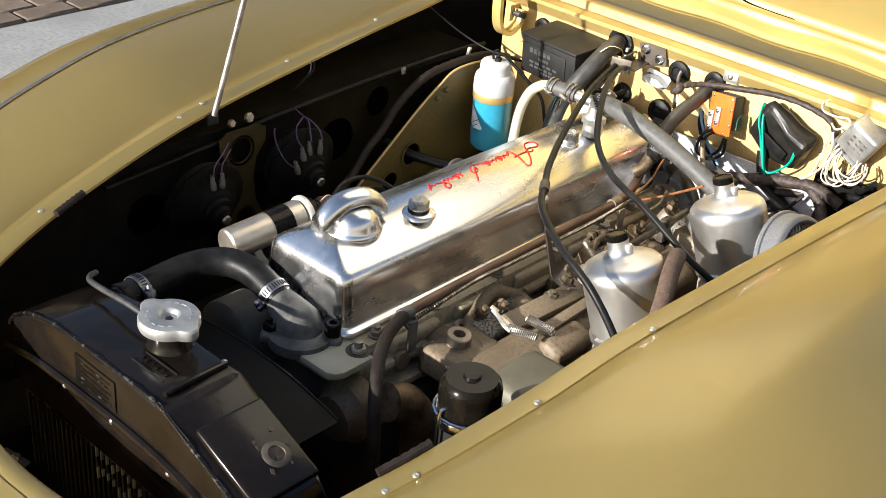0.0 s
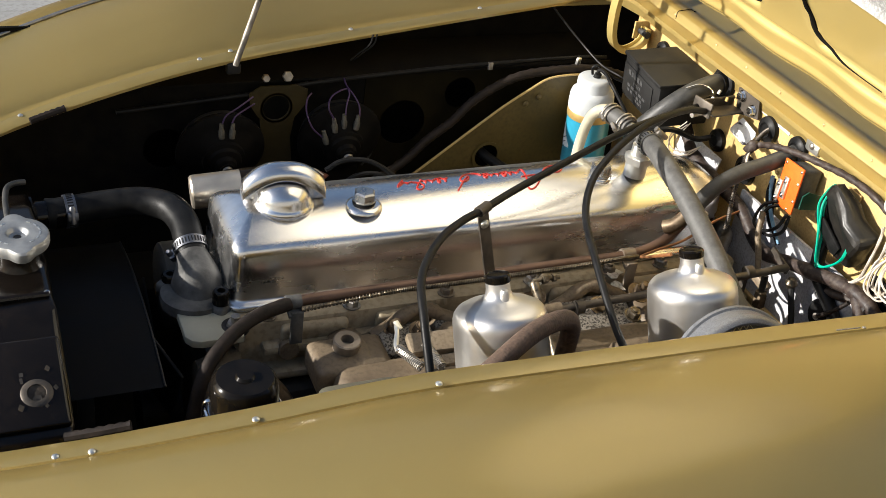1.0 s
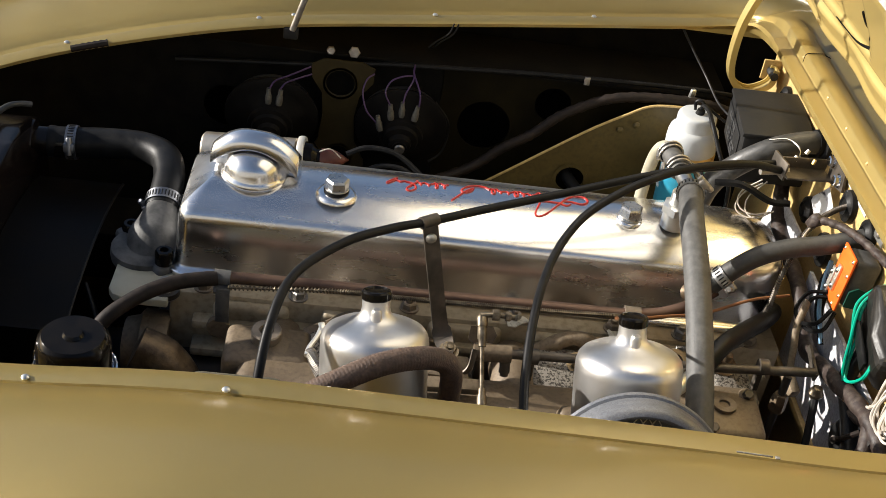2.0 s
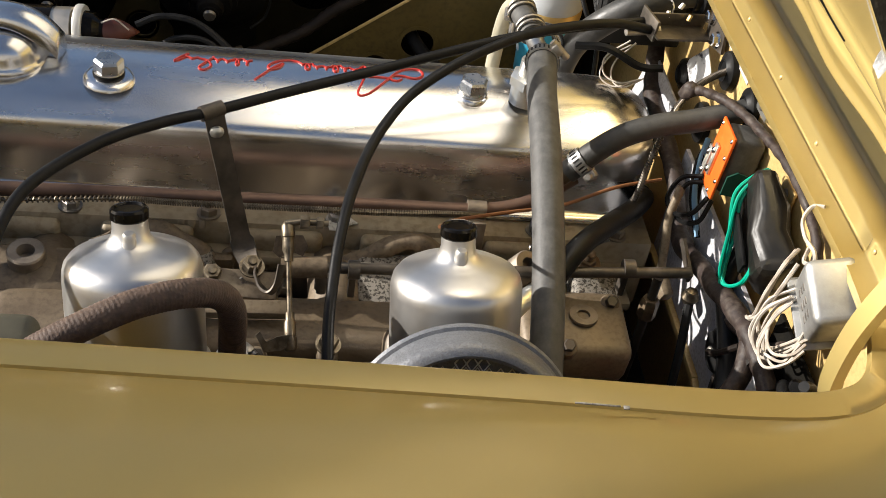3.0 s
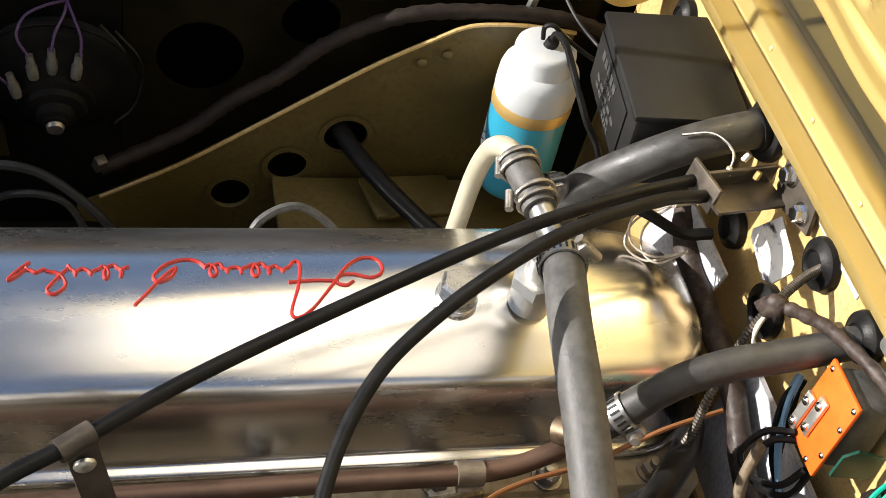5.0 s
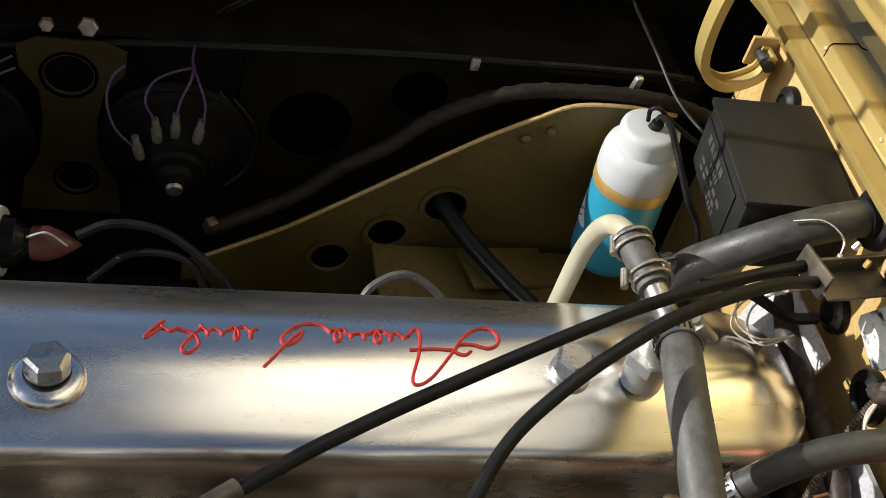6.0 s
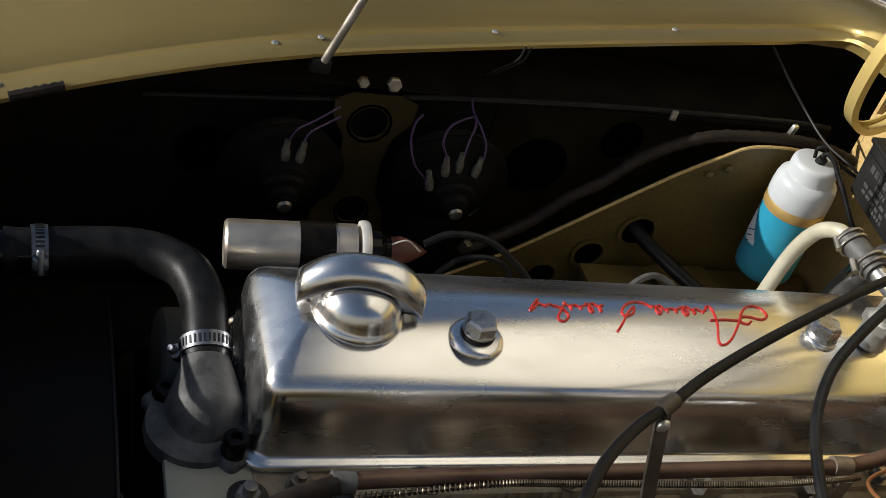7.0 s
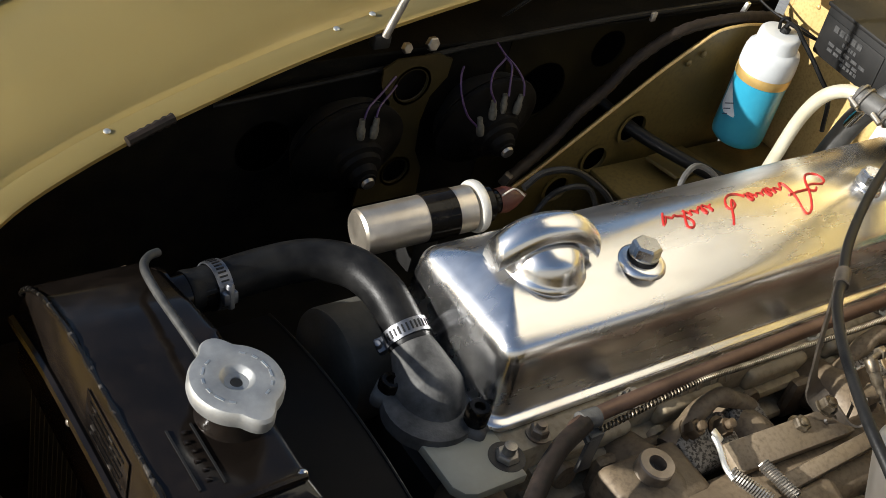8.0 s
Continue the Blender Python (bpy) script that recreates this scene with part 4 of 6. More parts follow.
    part("bolt", bm, BOLT_STEEL, boss, "bright hexagon bolt")
# hexagon union on the cover for the breather tee
bm = hex_head(B(), 0.0185, 0.011, at(0.579, 0.004, 0.7990, 0, 0, 8))
lathe(bm, [(0, -0.020), (0.0150, -0.020), (0.0150, 0.0), (0, 0.0)], 24, at(0.579, 0.004, 0.7990))
lathe(bm, [(0, 0.011), (0.0110, 0.011), (0.0105, 0.026), (0, 0.026)], 20, at(0.579, 0.004, 0.7990))
part("union", bm, ZINC, COVER, "plated hexagon union")

# carburettors


def carburettor(x, y, z):
    """x, y, z: the top of the damper cap; the whole body leans towards the head."""
    c = thing("carburettor", (x, y, 0.60), "silver cast carburettor with a domed damper chamber and black plastic cap", "carburettor", "carburettors")
    m = axis_frame((x, y, z), (-0.07, 0.33, 0.94))
    bm = lathe(B(), [(0.052, -0.131), (0.0535, -0.129), (0.0535, -0.122), (0.0505, -0.120), (0.0503, -0.052), (0.0500, -0.047), (0.0485, -0.0415), (0.0450, -0.0370), (0.0385, -0.0335), (0.0290, -0.0308), (0.0215, -0.0285), (0.0165, -0.0255), (0.0140, -0.0215), (0.0130, -0.0165), (0.0128, -0.0090), (0, -0.0090)], 56, m)
    part("damper_chamber", bm, CAST, c, "brushed silver damper chamber")
    bm = lathe(B(), [(0, -0.0092), (0.0128, -0.0092), (0.0138, -0.0080), (0.0138, -0.0020), (0.0125, -0.0004), (0.0105, 0), (0.0095, -0.0012), (0, -0.0014)], 28, m)
    part("damper_cap", bm, BLACK, c, "black plastic damper cap")
    q = Vector((x, y, z)) + Vector((-0.07, 0.33, 0.94)) * -0.0225 + Vector((0.03, -0.94, 0.33)) * 0.0135
    bm = lathe(B(), [(0, -0.010), (0.0035, -0.0095), (0.0050, -0.008), (0.0052, 0.0), (0.0050, 0.006), (0.0035, 0.0085), (0, 0.009)], 16, axis_frame(q, (-0.04, 0.10, 0.99)))
    part("vent_boss", bm, CAST, c)
    bm = box(B(), (0.095, 0.088, 0.060), m @ at(0, 0, -0.160), 0.014, 3)
    lathe(bm, [(0, -0.05), (0.032, -0.05), (0.032, 0.048), (0, 0.048)], 24, m @ at(0, 0, -0.165, 90))
    body = part("carburettor_body", bm, DULL_ALLOY, c, "dull alloy body")
    for a in (40, 140, 220, 320):
        bm = lathe(B(), [(0, 0), (0.0045, 0), (0.0045, 0.005), (0, 0.006)], 10, m @ at(0.0490 * math.cos(radians(a)), 0.0490 * math.sin(radians(a)), -0.122))
        part("screw", bm, STEEL, body)
    return c


carb = carburettor(0.238, -0.274, 0.850)
copy_thing(carb, at(0.477, -0.274, 0.60))

# pancake air filter on the rear carburettor
air_filter = thing("air_filter", (0.494, -0.355, 0.63), "round grey hammer-finish air filter with a wire mesh face", "air filter")
HAMMER = mat("grey_hammer_finish", (0.1558, 0.1599, 0.1697), (0.205, 0.2091, 0.2198), 0.36, 0.35, 300, 0.35, 700, rough2=0.5, fine=(0.1271, 0.1296, 0.1353))
fm = axis_frame((0.480, -0.391, 0.748), (0.0, -0.90, 0.44)) @ Matrix.Scale(1.0, 4)
bm = lathe(B(), [(0.020, 0.0), (0.082, 0.0), (0.0865, 0.002), (0.088, 0.005), (0.0865, 0.008), (0.084, 0.009), (0.084, 0.011), (0.083, 0.013), (0.0825, 0.018), (0.0815, 0.026), (0.078, 0.031), (0.0735, 0.0325), (0.0710, 0.031), (0.0700, 0.022), (0.020, 0.020)], 64, fm)
part("casing", bm, HAMMER, air_filter)
bm = B()
for i in range(-8, 9):
    for j in range(-8, 9):
        if i * i + j * j < 66:
            x, y = i * 0.0082 + (0.0041 if j % 2 else 0), j * 0.0082
            pts = [fm @ Vector((x + dx, y + dy, 0.0265)) for dx, dy in ((-0.0041, 0), (0, 0.0055), (0.0041, 0), (0, -0.0055), (-0.0041, 0))]
            tube(bm, pts, 0.0007, 4, raw=True, caps=False)
part("mesh", bm, ZINC, air_filter, "expanded metal mesh")

# brown braided breather hose
hose = thing("braided_hose", (0.30, -0.33, 0.70), "worn brown braided hose curving past the front carburettor", "hose")
part("hose_body", tube(B(), [(0.165, -0.385, 0.795), (0.202, -0.371, 0.814), (0.250, -0.348, 0.826), (0.292, -0.330, 0.822), (0.312, -0.318, 0.800), (0.315, -0.312, 0.750), (0.315, -0.31, 0.66)], 0.0105, 16, 60, rf=lambda u: 1 + 0.014 * math.sin(u * 640)), PINK_HOSE, hose)

hose_clamp(hose, (0.315, -0.3115, 0.735), (0, 0.02, -1), 0.0110, 0.010, 2.4)
part("end_ferrule", lathe(B(), [(0.0108, -0.012), (0.0122, -0.012), (0.0122, 0.012), (0.0108, 0.012)], 20, axis_frame((0.170, -0.383, 0.7985), (0.85, 0.32, 0.42))), DARK_STEEL, hose)

# throttle linkage
linkage = thing("throttle_linkage", (0.54, -0.175, 0.66), "dull steel throttle rod with ball-jointed link", "throttle linkage")
part("cross_rod", tube(B(), [(0.375, -0.170, 0.706), (0.54, -0.175, 0.716), (0.716, -0.180, 0.730)], 0.0052, 12), DARK_STEEL, linkage, "grimy steel cross rod")
link_top, link_low = Vector((0.356, -0.161, 0.741)), Vector((0.362, -0.232, 0.680))
down = (link_low - link_top).normalized()
link = part("link_rod", tube(B(), [link_top, (link_top + link_low) / 2, link_low], 0.0023, 12), BRONZE, linkage)
prof = [(0, -0.005), (0.0044, -0.005), (0.0060, -0.0025), (0.0060, 0.007), (0.0053, 0.0075), (0.0053, 0.019), (0.0040, 0.022), (0.0040, 0.028), (0, 0.028)]
part("ball_socket", lathe(B(), prof, 18, axis_frame(link_top, down)), BRONZE, link, "knurled ball socket")
part("ball_socket", lathe(B(), prof, 18, axis_frame(link_low + down * 0.006, -down)), BRONZE, link, "knurled ball socket")
part("low_lever", plate(B(), [(-0.020, -0.004), (-0.006, -0.006), (0.006, -0.004), (0.006, 0.005), (-0.006, 0.006), (-0.016, 0.004), (-0.019, 0.014), (-0.023, 0.012)], 0.003, axis_frame(link_low + Vector((-0.004, -0.004, 0.0)), (0.1, -0.75, 0.65), 0.2)), BRONZE, linkage)
bm = tube(B(), [(0.353, -0.160, 0.746), (0.368, -0.158, 0.747), (0.390, -0.156, 0.745)], 0.0030, 10)
hex_head(bm, 0.0062, 0.008, axis_frame((0.366, -0.158, 0.747), (1, 0, 0)))
hex_head(bm, 0.0052, 0.006, axis_frame((0.380, -0.157, 0.746), (1, 0, 0)))
part("link_arm", bm, BRONZE, linkage)
bm = plate(B(), [(-0.013, -0.004), (-0.008, -0.010), (0.004, -0.007), (0.012, -0.012), (0.018, -0.004), (0.015, 0.006), (0.004, 0.008), (-0.008, 0.009)], 0.0022, axis_frame((0.356, -0.160, 0.722), (0.0, -0.75, 0.65), 0.2))
part("wing_lever", bm, RUSTY, linkage)
bm = lathe(B(), [(0, -0.010), (0.0060, -0.010), (0.0060, 0.010), (0.0045, 0.0105), (0.0045, 0.014), (0, 0.014)], 14, axis_frame((0.388, -0.166, 0.690), (0.05, -0.3, -0.95)))
part("stop_screw", bm, DARK_STEEL, linkage)
part("return_wire", tube(B(), [(0.318, -0.168, 0.688), (0.330, -0.172, 0.672), (0.345, -0.174, 0.664), (0.353, -0.170, 0.682), (0.354, -0.166, 0.705)], 0.0015, 8), STEEL, linkage)
part("shaft_sleeve", lathe(B(), [(0.0050, -0.020), (0.0098, -0.020), (0.0098, 0.020), (0.0050, 0.020)], 18, axis_frame((0.372, -0.170, 0.7058), (1, -0.02, 0.06))), GRIMY, linkage)
bm = plate(B(), [(-0.006, -0.006), (0.034, -0.004), (0.034, 0.004), (-0.006, 0.006)], 0.003, axis_frame((0.714, -0.178, 0.728), (1, 0, 0), 0.3))
part("lever", bm, DARK_STEEL, linkage)
bm = lathe(B(), [(0, -0.0085), (0.005, -0.007), (0.0085, 0), (0.005, 0.007), (0, 0.0085)], 16, at(0.716, -0.196, 0.716))
part("ball_joint", bm, BRONZE, linkage, "bright steel ball joint")
bm = tube(B(), [(0.716, -0.198, 0.712), (0.712, -0.225, 0.66), (0.708, -0.25, 0.58)], 0.0042, 8)
part("pedal_rod", bm, SATIN, linkage)
for x in (0.415, 0.535, 0.66):
    bm = lathe(B(), [(0.005, -0.005), (0.0085, -0.005), (0.0085, 0.005), (0.005, 0.005)], 14, axis_frame((x, -0.175, 0.709 + (x - 0.4) * 0.07), (1, 0, 0)))
    box(bm, (0.006, 0.010, 0.03), at(x, -0.170, 0.690 + (x - 0.4) * 0.07), 0.001)
    part("rod_bearing", bm, DARK_STEEL, linkage)

# raised casting marks on the side of the head
for k, w in enumerate((0.0070, 0.0058, 0.0062, 0.0, 0.0060, 0.0066, 0.0058)):
    if w:
        part("casting_mark", box(B(), (w, 0.0085, 0.0018), Matrix.Translation((-0.030 + 0.0098 * k, 0, 0)) @ Matrix.Translation((0.251, -0.0826, 0.6745)) @ Euler((radians(67.5), 0, 0)).to_matrix().to_4x4(), 0.0008), KHAKI, engine)

# copper heater pipe and wound vacuum line along the head
pipe = thing("heater_pipe", (0.30, -0.089, 0.68), "dull copper pipe clipped along the cylinder head", "pipe")
part("end_hose", tube(B(), [(-0.062, -0.190, 0.590), (-0.056, -0.183, 0.640), (-0.040, -0.166, 0.686), (-0.008, -0.138, 0.706), (0.030, -0.114, 0.7135), (0.072, -0.0985, 0.7138)], 0.0082, 14, 8), CONDUIT, pipe, "dark brown rubber end hose")
part("pipe_body", tube(B(), [(0.050, -0.106, 0.7136), (0.085, -0.095, 0.7135), (0.257, -0.089, 0.7115), (0.443, -0.086, 0.7115), (0.540, -0.086, 0.7135), (0.590, -0.080, 0.725), (0.625, -0.068, 0.745)], 0.0069, 14, 8), COPPER, pipe)
for x, y in ((0.078, -0.096), (0.533, -0.086)):
    bm = lathe(B(), [(0.0072, -0.009), (0.0086, -0.009), (0.0086, 0.009), (0.0072, 0.009)], 20, axis_frame((x, y, 0.7135), (1, -0.05, 0)))
    box(bm, (0.017, 0.012, 0.005), at(x, y - 0.008, 0.704, 25), 0.001)
    box(bm, (0.015, 0.004, 0.045), at(x + 0.002, y - 0.012, 0.685), 0.001)
    part("pipe_clip", bm, DULL_ALLOY if x > 0.3 else GREY_RUBBER, pipe, "steel saddle clip")
line = thing("vacuum_line", (0.36, -0.098, 0.68), "spring-wound thin vacuum line beside the copper pipe", "pipe")


def wound(pts, r, turns):
    base = smooth_path(pts, 60)
    n = int(turns * 8)
    out = []
    for i in range(n):
        f = i / (n - 1) * (len(base) - 1)
        k = min(int(f), len(base) - 2)
        c = base[k].lerp(base[k + 1], f - k)
        t = (base[k + 1] - base[k]).normalized()
        u = t.cross(Vector((0, 0, 1))).normalized()
        v = u.cross(t)
        a = 2 * math.pi * turns * i / (n - 1)
        out.append(c + r * (math.cos(a) * u + math.sin(a) * v))
    return out


run = [(0.085, -0.106, 0.708), (0.20, -0.099, 0.7125), (0.26, -0.1010, 0.7140), (0.32, -0.1055, 0.7180), (0.38, -0.1120, 0.7240), (0.44, -0.1150, 0.7270), (0.50, -0.1130, 0.7280), (0.536, -0.106, 0.7225)]
bm = tube(B(), wound(run, 0.0025, 190), 0.0008, 5, raw=True)
tube(bm, run, 0.0015, 6)
part("winding", bm, BRONZE, line)
bm = tube(B(), wound([(0.585, -0.110, 0.690), (0.63, -0.105, 0.688), (0.665, -0.095, 0.694)], 0.0026, 46), 0.0007, 4, raw=True)
part("winding", bm, STEEL, line)

bm = tube(B(), [(0.190, -0.144, 0.696), (0.187, -0.156, 0.694), (0.180, -0.172, 0.691), (0.178, -0.185, 0.690)], 0.0030, 8)
box(bm, (0.007, 0.012, 0.003), at(0.191, -0.146, 0.698, 25, 0, 20), 0.001)
part("link_end", bm, ZINC, linkage, "bright bent link end")
for pts, n in (([(0.181, -0.178, 0.690), (0.188, -0.196, 0.689), (0.196, -0.214, 0.687)], 16), ([(0.212, -0.184, 0.694), (0.215, -0.202, 0.692), (0.218, -0.222, 0.690)], 16)):
    part("return_spring", tube(B(), wound(pts, 0.0052, n), 0.0011, 5, raw=True), STEEL, linkage, "coiled return spring")

# cable support strap bolted to the manifold
strap = thing("cable_bracket", (0.33, -0.15, 0.67), "dark steel strap holding the choke cable above the manifold", "bracket")
path = smooth_path([(0.288, -0.124, 0.838), (0.296, -0.128, 0.800), (0.308, -0.134, 0.745), (0.317, -0.141, 0.708), (0.326, -0.156, 0.693), (0.335, -0.175, 0.688), (0.3425, -0.188, 0.690), (0.349, -0.186, 0.699), (0.352, -0.176, 0.713)], 8)
bm = B()
rows = []
for i, p in enumerate(path):
    t = (path[min(i + 1, len(path) - 1)] - path[max(0, i - 1)]).normalized()
    nrm = Vector((0.42, -0.91, 0.0)).lerp(Vector((0.15, -0.95, -0.25)), min(1, max(0, (i - 18) / 10)))
    nrm = (nrm - t * nrm.dot(t)).normalized()
    sd = t.cross(nrm)
    w = 0.0085 if i < 24 else (0.0105 if i < 38 else 0.0105 - 0.0075 * min(1, (i - 38) / 10))
    rows.append([bm.verts.new(p + sd * a + nrm * b) for a, b in ((-w, -0.001), (w, -0.001), (w, 0.001), (-w, 0.001))])
for a, b in zip(rows, rows[1:]):
    for k in range(4):
        bm.faces.new((a[k], a[(k + 1) % 4], b[(k + 1) % 4], b[k]))
bm.faces.new(rows[0])
bm.faces.new(rows[-1])
part("strap", bm, DARK_STEEL, strap, "", 30)
bm = lathe(B(), [(0.0052, -0.010), (0.0066, -0.010), (0.0066, 0.010), (0.0052, 0.010)], 18, axis_frame((0.288, -0.128, 0.835), (0.82, 0.55, 0.02)))
part("cable_loop", bm, DARK_STEEL, strap)
part("screw", round_rivet(B(), 0.0062, axis_frame((0.2925, -0.1285, 0.815), (0.15, -0.95, -0.1))), ZINC, strap, "bright dome-headed screw")

# black capped filter housing low beside the block
canister = thing("oil_filter", (-0.031, -0.295, 0.60), "black capped canister with a bright wire clip", "oil filter")
bm = lathe(B(), [(0, 0.74), (0.034, 0.74), (0.034, 0.768), (0.032, 0.776), (0.028, 0.780), (0.010, 0.780), (0.008, 0.783), (0, 0.783)], 36, at(-0.031, -0.295, 0))
part("cap", bm, BLACK, canister)
bm = lathe(B(), [(0, 0.60), (0.032, 0.60), (0.032, 0.727), (0.036, 0.729), (0.036, 0.737), (0.033, 0.739), (0, 0.739)], 36, at(-0.031, -0.295, 0))
part("bowl", bm, SATIN, canister)
lathe_ring = lathe(B(), [(0.0345, 0.7275), (0.0385, 0.7285), (0.0390, 0.733), (0.0385, 0.7385), (0.0345, 0.7395)], 36, at(-0.031, -0.295, 0))
part("clamp_ring", lathe_ring, CHROME, canister, "bright clamp ring")
bm = tube(B(), [(-0.068, -0.285, 0.70), (-0.069, -0.287, 0.745), (-0.062, -0.290, 0.752), (-0.055, -0.29, 0.75)], 0.0022, 8)
tube(bm, [Vector((-0.031 + 0.0372 * math.cos(a), -0.295 + 0.0372 * math.sin(a), 0.7405)) for a in (k * 0.3 for k in range(22))], 0.0020, 6, raw=True)
part("wire_clip", bm, CHROME, canister, "bright wire clip")

# ---- front of the bay: radiator, hose, coil, horns ----
radiator = thing("radiator", (-0.235, 0.0, 0.38), "black painted radiator with a shiny sloping top tank and silver cap", "radiator")
outl = [(0.205, 0.62), (0.205, 0.690), (0.188, 0.722), (0.150, 0.744), (0.10, 0.757), (0.06, 0.759), (-0.085, 0.759), (-0.105, 0.754), (-0.235, 0.700), (-0.25, 0.680), (-0.25, 0.62)]
bm = plate(B(), [(y, z) for y, z in outl], 0.100, Matrix(((0, 0, 1, -0.285), (1, 0, 0, 0), (0, 1, 0, 0), (0, 0, 0, 1))))
bmesh.ops.bevel(bm, geom=bm.edges[:], offset=0.009, segments=3, affect="EDGES", profile=0.5, clamp_overlap=True)
tank = part("top_tank", bm, TANK_BLACK, radiator, "glossy black top tank, worn and flecked with painted glints at its edges", 45)
bm = B()
tube(bm, [(-0.288, 0.20, 0.676), (-0.288, 0.10, 0.690), (-0.288, -0.10, 0.690), (-0.288, -0.24, 0.655)], 0.005, 8)
part("seam", bm, TANK_BLACK, tank)
bm = tube(B(), [(-0.272, -0.092, 0.7605), (-0.23, -0.090, 0.7605), (-0.190, -0.088, 0.7595)], 0.0035, 8)
part("swage", bm, TANK_BLACK, tank)
bm = box(B(), (0.084, 0.104, 0.011), at(-0.230, -0.188, 0.7212, 22.6), 0.0042, 3)
panel = part("raised_panel", bm, TANK_BLACK, tank, "raised panel with worn paint round a hole")
bm = lathe(B(), [(0.0, 0), (0.009, 0), (0.0095, 0.0015), (0.014, 0.0015), (0.016, 0.0)], 20, at(-0.217, -0.202, 0.7214, 22.6))
part("hole_rim", bm, DARK_STEEL, panel)
for i in range(12):
    rng = random.Random(i)
    bm = box(B(), (0.002 + 0.004 * rng.random(), 0.002 + 0.005 * rng.random(), 0.0006), at(-0.215 + rng.uniform(-0.02, 0.02), -0.198 + rng.uniform(-0.022, 0.022), 0, 22.6, 0, 80 * rng.random()))
    bm.verts.ensure_lookup_table()
    for v in bm.verts:
        v.co.z += 0.7302 + (v.co.y + 0.168) * 0.416 + 0.0056 - v.co.z * 0.0
    part("paint_chip", bm, DARK_STEEL, panel)
for q in ((-0.291, 0.07, 0.690), (-0.291, -0.02, 0.693), (-0.291, -0.12, 0.685)):
    part("rivet", round_rivet(B(), 0.0035, axis_frame(q, (-1, 0, 0.2))), STEEL, tank)
# two embossed data plates, their writing as plain bars
bm = box(B(), (0.0012, 0.075, 0.040), at(-0.2862, 0.015, 0.722, 0, 0, 0), 0.0003)
data_plate = part("data_plate", bm, TANK_BLACK, tank, "embossed maker's plate")
for k in range(5):
    bm = box(B(), (0.0008, 0.060 - 0.008 * (k % 2), 0.0018), at(-0.2871, 0.015, 0.736 - 0.007 * k))
    part("print_bar", bm, WORN_GLINT, data_plate)
bm = B()
for dx in (-0.009, 0.009):
    box(bm, (0.0016, 0.055, 0.0010), at(-0.251 + dx, -0.045, 0.7598))
emb = part("embossed_frame", bm, SATIN, tank)
for k in range(6):
    part("print_bar", box(B(), (0.0045, 0.0030, 0.0012), at(-0.251 + 0.002 * (k % 2), -0.066 + 0.0085 * k, 0.7598), 0.0004), TANK_BLACK, emb)
bm = box(B(), (0.075, 0.43, 0.26), at(-0.237, -0.02, 0.49), 0.004)
core = part("core", bm, SATIN, radiator, "black radiator core")
for k in range(40):
    part("fin", box(B(), (0.004, 0.0022, 0.24), at(-0.2765, -0.22 + 0.0103 * k, 0.49)), SATIN, core)

# short pale pieces stand in for sunlit dashes on the core
rng = random.Random(5)
for k in range(18):
    y, z = 0.034 - 0.0103 * (k % 9), (0.611, 0.584)[k // 9] + rng.uniform(-0.006, 0.006)
    part("glint_fin", box(B(), (0.003, 0.0018, rng.uniform(0.008, 0.016)), at(-0.2795, y, z)), ZINC_DULL, core, "pale fin tip painted for a sun glint")
# flecks along the front edge paint the sun's glints on worn paint
edge = [(-0.2835, y, z) for y, z in ((0.196, 0.706), (0.186, 0.7205), (0.150, 0.7425), (0.10, 0.7555), (0.06, 0.7575), (0.0, 0.7577), (-0.085, 0.7575), (-0.105, 0.7525), (-0.17, 0.7255), (-0.232, 0.6985))]
part("worn_glint_edge", tube(B(), edge, 0.0022, 8, 6, rf=lambda u: 1 + 0.25 * math.sin(u * 61) + 0.2 * math.sin(u * 143)), WORN_GLINT, tank, "worn brazed edge with pale flecks painted for its glints")

# filler neck and two-lugged cap
bm = lathe(B(), [(0.027, 0.750), (0.0255, 0.760), (0.0225, 0.764), (0.0225, 0.780), (0.0265, 0.7815), (0.0265, 0.784), (0, 0.784)], 32, at(-0.213, -0.020, 0))
part("filler_neck", bm, TANK_BLACK, radiator)


def cap_lobe(a, r, z):
    k = abs(math.cos(a - radians(93)))
    return r * (1 + (0.27 * max(0, (k - 0.90) / 0.10) ** 1.7 if r > 0.02 else 0))


bm = lathe(B(), [(0.0300, 0.782), (0.0325, 0.783), (0.0335, 0.786), (0.0335, 0.7935), (0.0320, 0.7960), (0.0290, 0.7968), (0.0130, 0.7972), (0.0115, 0.7966), (0.0085, 0.7925), (0.0045, 0.7920), (0.0040, 0.7900), (0, 0.7900)], 72, at(-0.213, -0.020, 0), lobes=cap_lobe)
rcap = part("radiator_cap", bm, ZINC_DULL, radiator, "zinc plated pressure cap with two lugs", 35)
part("cap_rivet", lathe(B(), [(0, 0), (0.0048, 0), (0.0040, 0.0014), (0, 0.0012)], 16, at(-0.213, -0.020, 0.7902)), DARK_STEEL, rcap)
for k in range(16):
    a = radians(22.5 * k + 11)
    if abs(math.cos(a - radians(93))) < 0.90:
        part("print_bar", box(B(), (0.0016, 0.0046 if k % 3 else 0.007, 0.0004), at(-0.213 + 0.0235 * math.cos(a), -0.020 + 0.0235 * math.sin(a), 0.7971, 0, 0, math.degrees(a))), ZINC, rcap)
